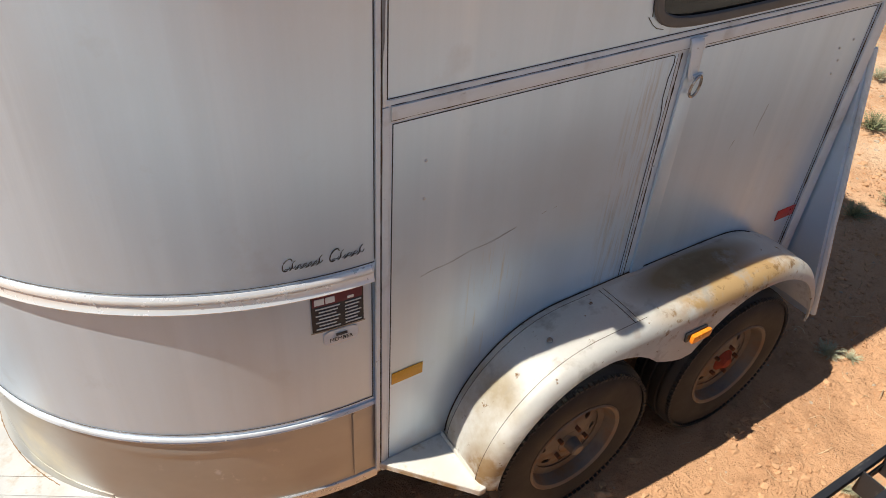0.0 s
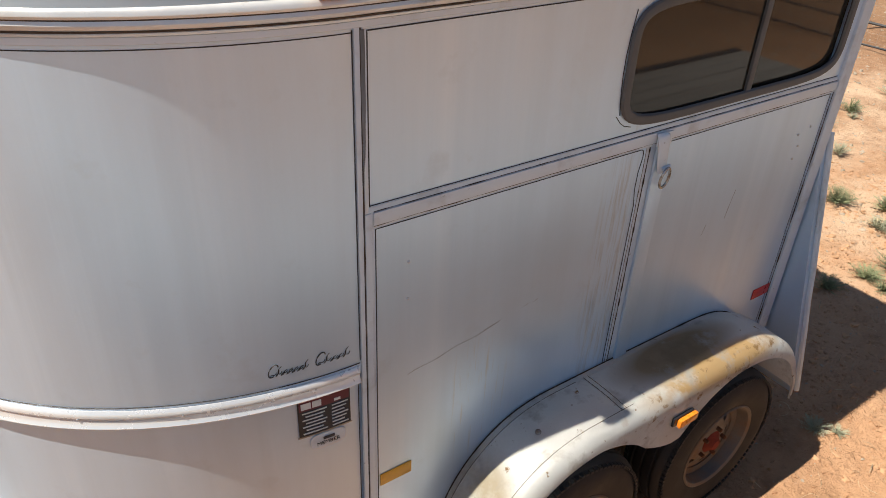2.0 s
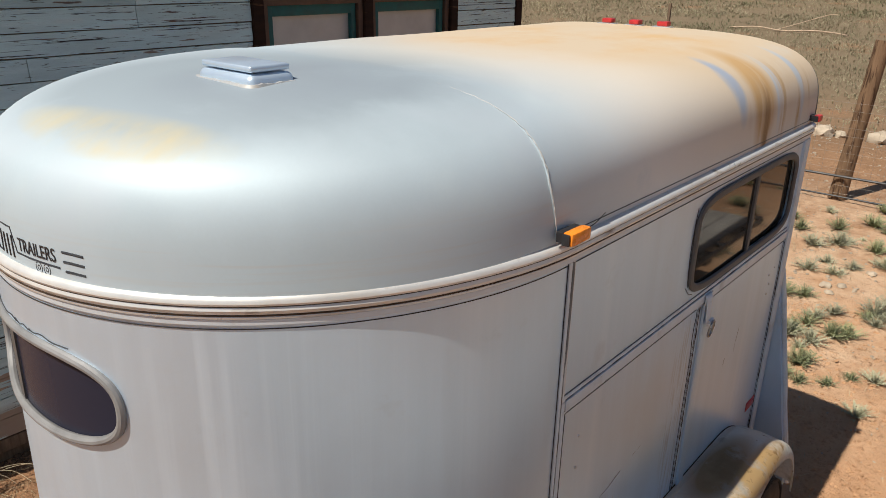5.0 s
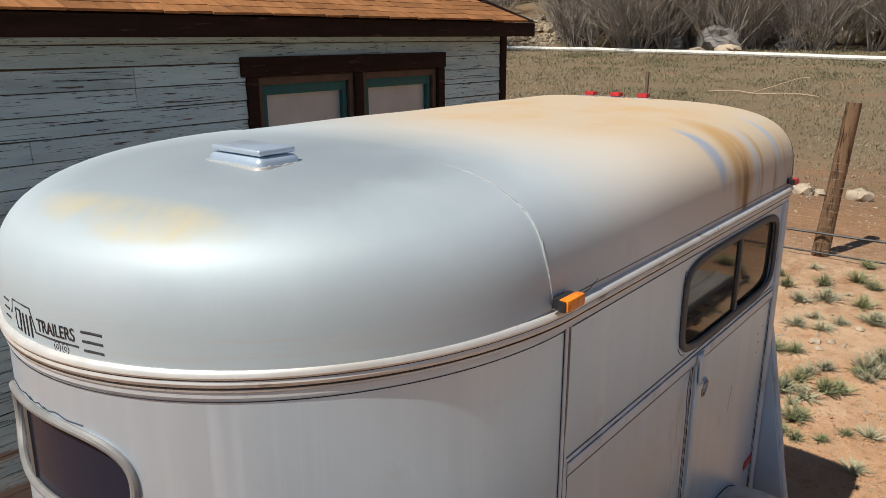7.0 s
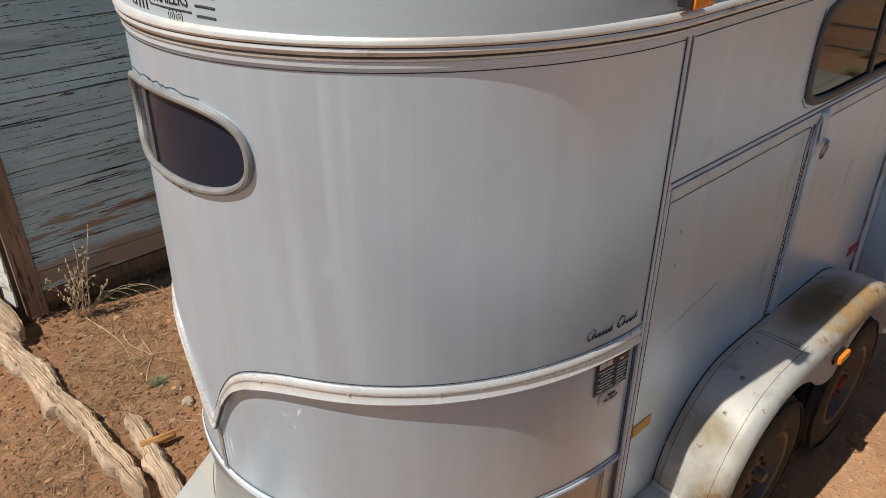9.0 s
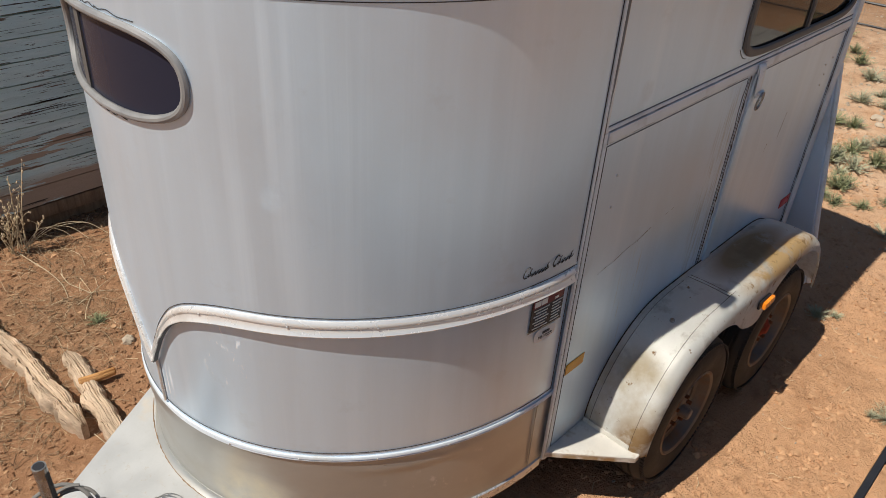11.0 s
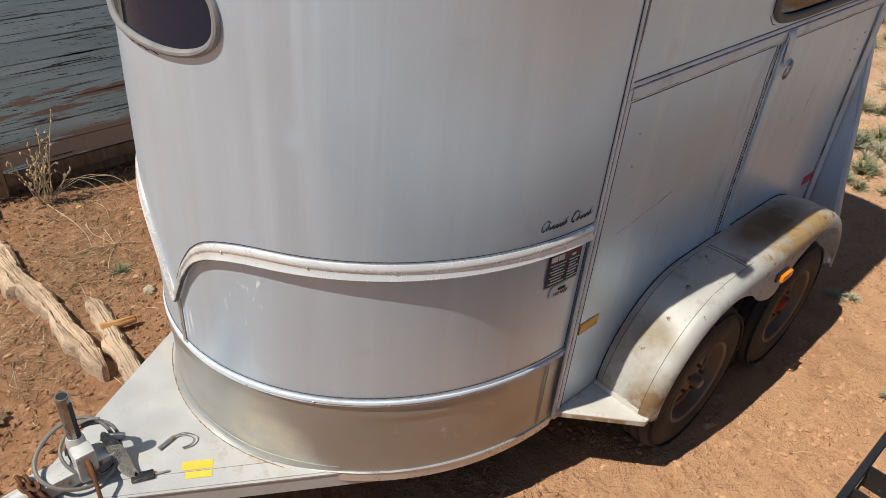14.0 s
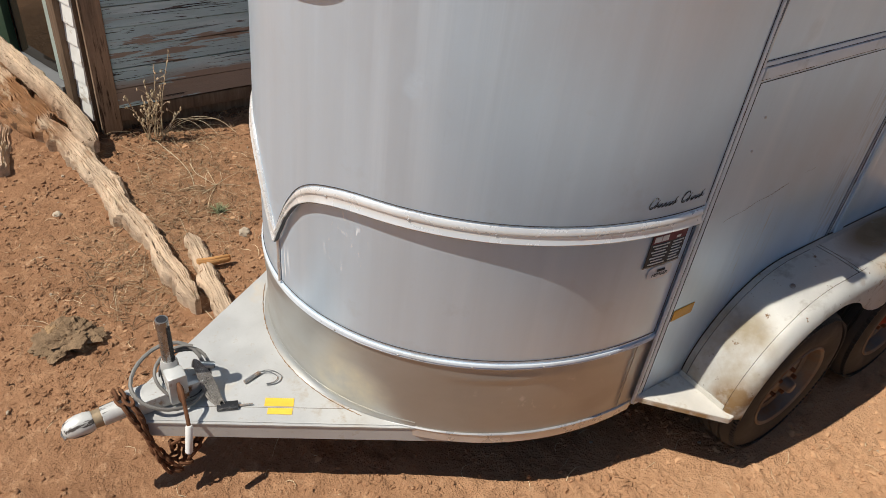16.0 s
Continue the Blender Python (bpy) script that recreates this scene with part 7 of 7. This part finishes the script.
# thin dead runners lying on the soil in front of it
runners = empty("dry_runner", "thin pale dead runners lying on the soil", "twig")
for pts, r in (([(-0.81, 3.37), (-0.79, 3.20), (-0.76, 3.02), (-0.75, 2.86), (-0.773, 2.73)], 0.0042), ([(-0.71, 2.98), (-0.72, 2.85), (-0.70, 2.765), (-0.665, 2.67)], 0.003), ([(-0.765, 2.62), (-0.67, 2.66), (-0.59, 2.70), (-0.51, 2.74)], 0.0026),
               ([(-0.68, 2.70), (-0.61, 2.645), (-0.54, 2.59)], 0.0024), ([(-0.645, 2.87), (-0.653, 2.79), (-0.665, 2.67)], 0.002), ([(-0.87, 2.72), (-0.76, 2.72), (-0.736, 2.685)], 0.002), ([(-0.67, 2.66), (-0.74, 2.56), (-0.79, 2.46)], 0.0024), ([(-0.60, 3.28), (-0.55, 3.10), (-0.58, 2.95)], 0.002)):
    bm = bmesh.new()
    line = curve_points([(x, y, soil_z(x, y) + r + 0.012 * abs(math.sin(7 * k + 50 * r * k))) for k, (x, y) in enumerate(pts)], 5)
    tube(bm, line, [r * (1 - 0.55 * k / len(line)) for k in range(len(line))], 5)
    part("stem", bm, M_STRAW, runners)
crumbs("wall_rubble", 900, (-1.15, 2.2, 3.42, 3.55), (0.008, 0.055), mat("dark_rubble", (0.13, 0.075, 0.045), 0.95, var=0.4, scale=15, bump=0.6, bscale=90, depth=0.004), "dark crumbled rubble along the foot of the wall", 26, lambda x, y, r: y > 3.42 + 0.09 * r.random(), 0.006)

# ---- fence ----
M_POST = mat("fence_post_wood", (0.20, 0.125, 0.075), 0.9, var=0.35, scale=5, stretch=(3, 3, 0.4), bump=0.7, bscale=30, bstretch=(3, 3, 0.25), depth=0.010, stains=[((0.07, 0.04, 0.025), 8, 0.52, 0.62, (3, 3, 0.35), None, 1, 0.9, 0)])
fence = empty("fence", "wire mesh fence on round wooden posts", "fence")
FX = 9.28
for y, h in ((1.10, 2.09), (-3.4, 1.9), (-7.9, 2.0), (10.0, 2.0)):
    bm = bmesh.new()
    tube(bm, [(FX + 0.02 * k, y + (0.17 - 0.022 * k if abs(y - 1.1) < 0.1 else 0), -0.1 + (h + 0.1) * k / 6) for k in range(7)], [0.118, 0.112, 0.105, 0.10, 0.10, 0.098, 0.096], 16)
    part("fence_post", bm, M_POST, fence)
bm = bmesh.new()
box(bm, FX - 0.02, FX + 0.02, 3.98, 4.02, 0, 2.42, 0.004)
part("metal_stake", bm, M_OLDWOOD, fence)
for z, r, m_ in ((0.34, 0.017, M_LINE), (0.06, 0.012, M_LINE)):
    bm = bmesh.new()
    tube(bm, [(FX - 0.13, -9 + 0.75 * k, z + 0.03 * noise.noise(Vector((k * 0.6, z, 0)))) for k in range(26)], r, 6)
    part("black_pipe", bm, m_, fence)
bm = bmesh.new()
for k in range(12):
    z = 0.10 + 0.11 * k
    tube(bm, [(FX - 0.11, -9 + 1.5 * j, z + 0.012 * noise.noise(Vector((j * 0.9, k, 0)))) for j in range(13)], 0.0014, 4)
for k in range(120):
    y = -9 + 0.15 * k
    tube(bm, [(FX - 0.11, y, 0.08), (FX - 0.11, y + 0.01 * math.sin(k), 1.32)], 0.0014, 4)
tagged(part("wire_mesh", bm, mat("dull_wire", (0.30, 0.26, 0.22), 0.6, 0.5, var=0.3, scale=6, bump=0), fence), "thin square wire mesh")

branch = empty("dead_branch", "pale dead branch lying on the dry pasture", "branch")
bm = bmesh.new()
bx, by = 26.0, 7.0
def lie(dx, dy, up=0.05):
    return (bx + dx, by + dy, ground_z(bx + dx, by + dy) + up)
tube(bm, curve_points([lie(0, 2.2), lie(0.3, 1.3, 0.10), lie(0.1, 0.4, 0.06), lie(0.4, -0.7, 0.10), lie(0.3, -1.6, 0.05)], 4), 0.028, 6)
part("limb", bm, M_TIMBER, branch)
bm = bmesh.new()
tube(bm, curve_points([lie(0.1, 0.6, 0.08), lie(0.9, 0.1, 0.25), lie(1.6, -0.6, 0.5), lie(1.8, -0.9, 0.5)], 4), 0.018, 6)
part("limb", bm, M_TIMBER, branch)

# ---- pipe, boulders and brush beyond the field ----
def polar(az, r):
    x, y = r * math.cos(radians(az)), r * math.sin(radians(az))
    return x, y, ground_z(x, y)


bm = bmesh.new()
pts = []
for k in range(60):
    az = -12 + 62 * k / 59
    r = 41 + 7 * (az - 8.7) / 26.3
    x, y, z = polar(az, r)
    pts.append((x, y, z + 0.13 + 0.05 * noise.noise(Vector((k * 0.3, 0, 0)))))
tube(bm, pts, 0.13, 8)
tagged(part("irrigation_pipe", bm, M_CREAM), "long white irrigation pipe lying across the field edge", "pipe")
RBK = random.Random(77)
for i, (az, r, s, fl, m_) in enumerate(((19.2, 47.5, 1.25, 0.75, M_GREYROCK), (20.6, 45.3, 0.42, 0.6, M_STONE), (18.5, 46, 0.75, 0.4, M_STONE), (22.3, 48, 0.7, 0.8, M_GREYROCK), (11.0, 51, 0.8, 0.8, M_STONE), (9.9, 51, 0.7, 0.8, M_STONE), (14.5, 48, 0.7, 0.7, M_GREYROCK),
                                         (9.0, 53, 0.9, 0.7, M_STONE), (25.0, 50, 0.6, 0.7, M_GREYROCK), (31.5, 53, 0.55, 0.9, M_STONE), (6.5, 49, 1.0, 0.8, M_GREYROCK))):
    x, y, z = polar(az, r)
    lump("boulder", x, y, s, fl, 40.0 + i, m_, "large rounded grey boulder among bare brush" if m_ is M_GREYROCK else "large pale boulder among bare brush", "boulder", 3, 0.3)
crumbs("rock_pile", 420, (36, 52, 26, 37), (0.2, 0.75), M_STONE, "heap of grey and tan field rocks", 78, lambda x, y, r: 30.5 < math.degrees(math.atan2(y, x)) < 37.5 and 49.5 < math.hypot(x, y) < 56, 0.1)


def brush_mesh(seed, height, stems):
    rg = random.Random(seed)
    verts, faces = [], []

    def limb(p, d, L, w, depth):
        n = 3
        q = p
        for k in range(n):
            d = (d + Vector((rg.uniform(-1, 1), rg.uniform(-1, 1), rg.uniform(-0.35, 0.6))) * 0.28).normalized()
            e = q + d * L / n
            s = d.cross(Vector((rg.uniform(-1, 1), rg.uniform(-1, 1), rg.uniform(-1, 1)))).normalized() * w
            t = d.cross(s).normalized() * w
            o = len(verts)
            verts.extend([tuple(q + s), tuple(q - s * 0.5 + t * 0.87), tuple(q - s * 0.5 - t * 0.87), tuple(e + s * 0.7), tuple(e - s * 0.35 + t * 0.6), tuple(e - s * 0.35 - t * 0.6)])
            faces.extend([(o, o + 1, o + 4, o + 3), (o + 1, o + 2, o + 5, o + 4), (o + 2, o, o + 3, o + 5)])
            q = e
            if depth:
                for _ in range(2):
                    nd = (d + Vector((rg.uniform(-1, 1), rg.uniform(-1, 1), rg.uniform(-0.3, 0.9))) * 0.75).normalized()
                    limb(q, nd, L * rg.uniform(0.4, 0.65), w * 0.55, depth - 1)

    for _ in range(stems):
        a = rg.uniform(0, math.tau)
        limb(Vector((math.cos(a) * 0.25, math.sin(a) * 0.25, -0.1)), Vector((math.cos(a) * rg.uniform(0.1, 0.9), math.sin(a) * rg.uniform(0.1, 0.9), 1)).normalized(), height * rg.uniform(0.6, 1.0), 0.035, 2)
    me = bpy.data.meshes.new("shrub")
    me.from_pydata(verts, [], faces)
    me.materials.append(M_TWIG)
    return me


brush = [brush_mesh(90 + k, 2.6 + 0.5 * k, 11 + k) for k in range(5)]
for k in range(300):
    az = RBK.uniform(-4, 46)
    r = 47.0 + 18 * RBK.random() ** 1.7
    if 30.5 < az < 37 and r < 57:
        continue
    x, y, z = polar(az, r)
    ob = new("shrub", RBK.choice(brush))
    ob.matrix_basis = Matrix.Translation((x, y, z)) @ Matrix.Rotation(RBK.uniform(0, 6.28), 4, "Z") @ Matrix.Scale(RBK.uniform(0.7, 1.4), 4)
    tagged(ob, "leafless grey shrub on the stony bank", "shrub", group="bank shrubs")

# ---- flat trailer deck beside the horse trailer ----
M_DECK = mat("grey_deck_wood", (0.36, 0.335, 0.30), 0.85, var=0.25, scale=6, stretch=(0.5, 4, 4), bump=0.5, bscale=40, bstretch=(0.3, 3, 3), depth=0.003, each=0.15)
deck = empty("flatbed_trailer", "black flatbed trailer edge with rub rail and stake pockets", "trailer")
DZ = 0.82
part("rub_rail", one_box(-5.0, 5.0, -0.970, -0.945, DZ - 0.035, DZ, 0.010), M_BLACK, deck, "scuffed black rub rail")
part("side_channel", one_box(-5.0, 5.0, -1.105, -1.035, DZ - 0.13, DZ + 0.002, 0.008), M_BLACK, deck)
for k in range(-5, 6):
    x = 0.175 + 0.92 * k
    bm = bmesh.new()
    for a in (-0.065, 0.059):
        box(bm, x + a, x + a + 0.006, -1.034, -0.969, DZ - 0.09, DZ - 0.006)
    box(bm, x - 0.058, x + 0.058, -0.976, -0.970, DZ - 0.09, DZ - 0.048)
    part("stake_pocket", bm, M_BLACK, deck)
    bm = bmesh.new()
    tube(bm, [(x + 0.33, -1.034, DZ - 0.03), (x + 0.33, -0.969, DZ - 0.03)], 0.026, 14)
    part("pipe_spool", bm, M_BLACK, deck)
for k in range(8):
    y = -1.108 - 0.15 * k
    part("plank", one_box(-5.0, 5.0, y - 0.144, y, DZ - 0.045, DZ - 0.006, 0.004), M_DECK, deck)
part("side_channel", one_box(-5.0, 5.0, -2.385, -2.315, DZ - 0.13, DZ + 0.002, 0.008), M_BLACK, deck)
for x in (-2.0, 2.9):
    for y in (-1.25, -2.2):
        part("support_leg", one_box(x - 0.05, x + 0.05, y - 0.05, y + 0.05, -0.02, DZ - 0.05, 0.005), M_BLACK, deck)
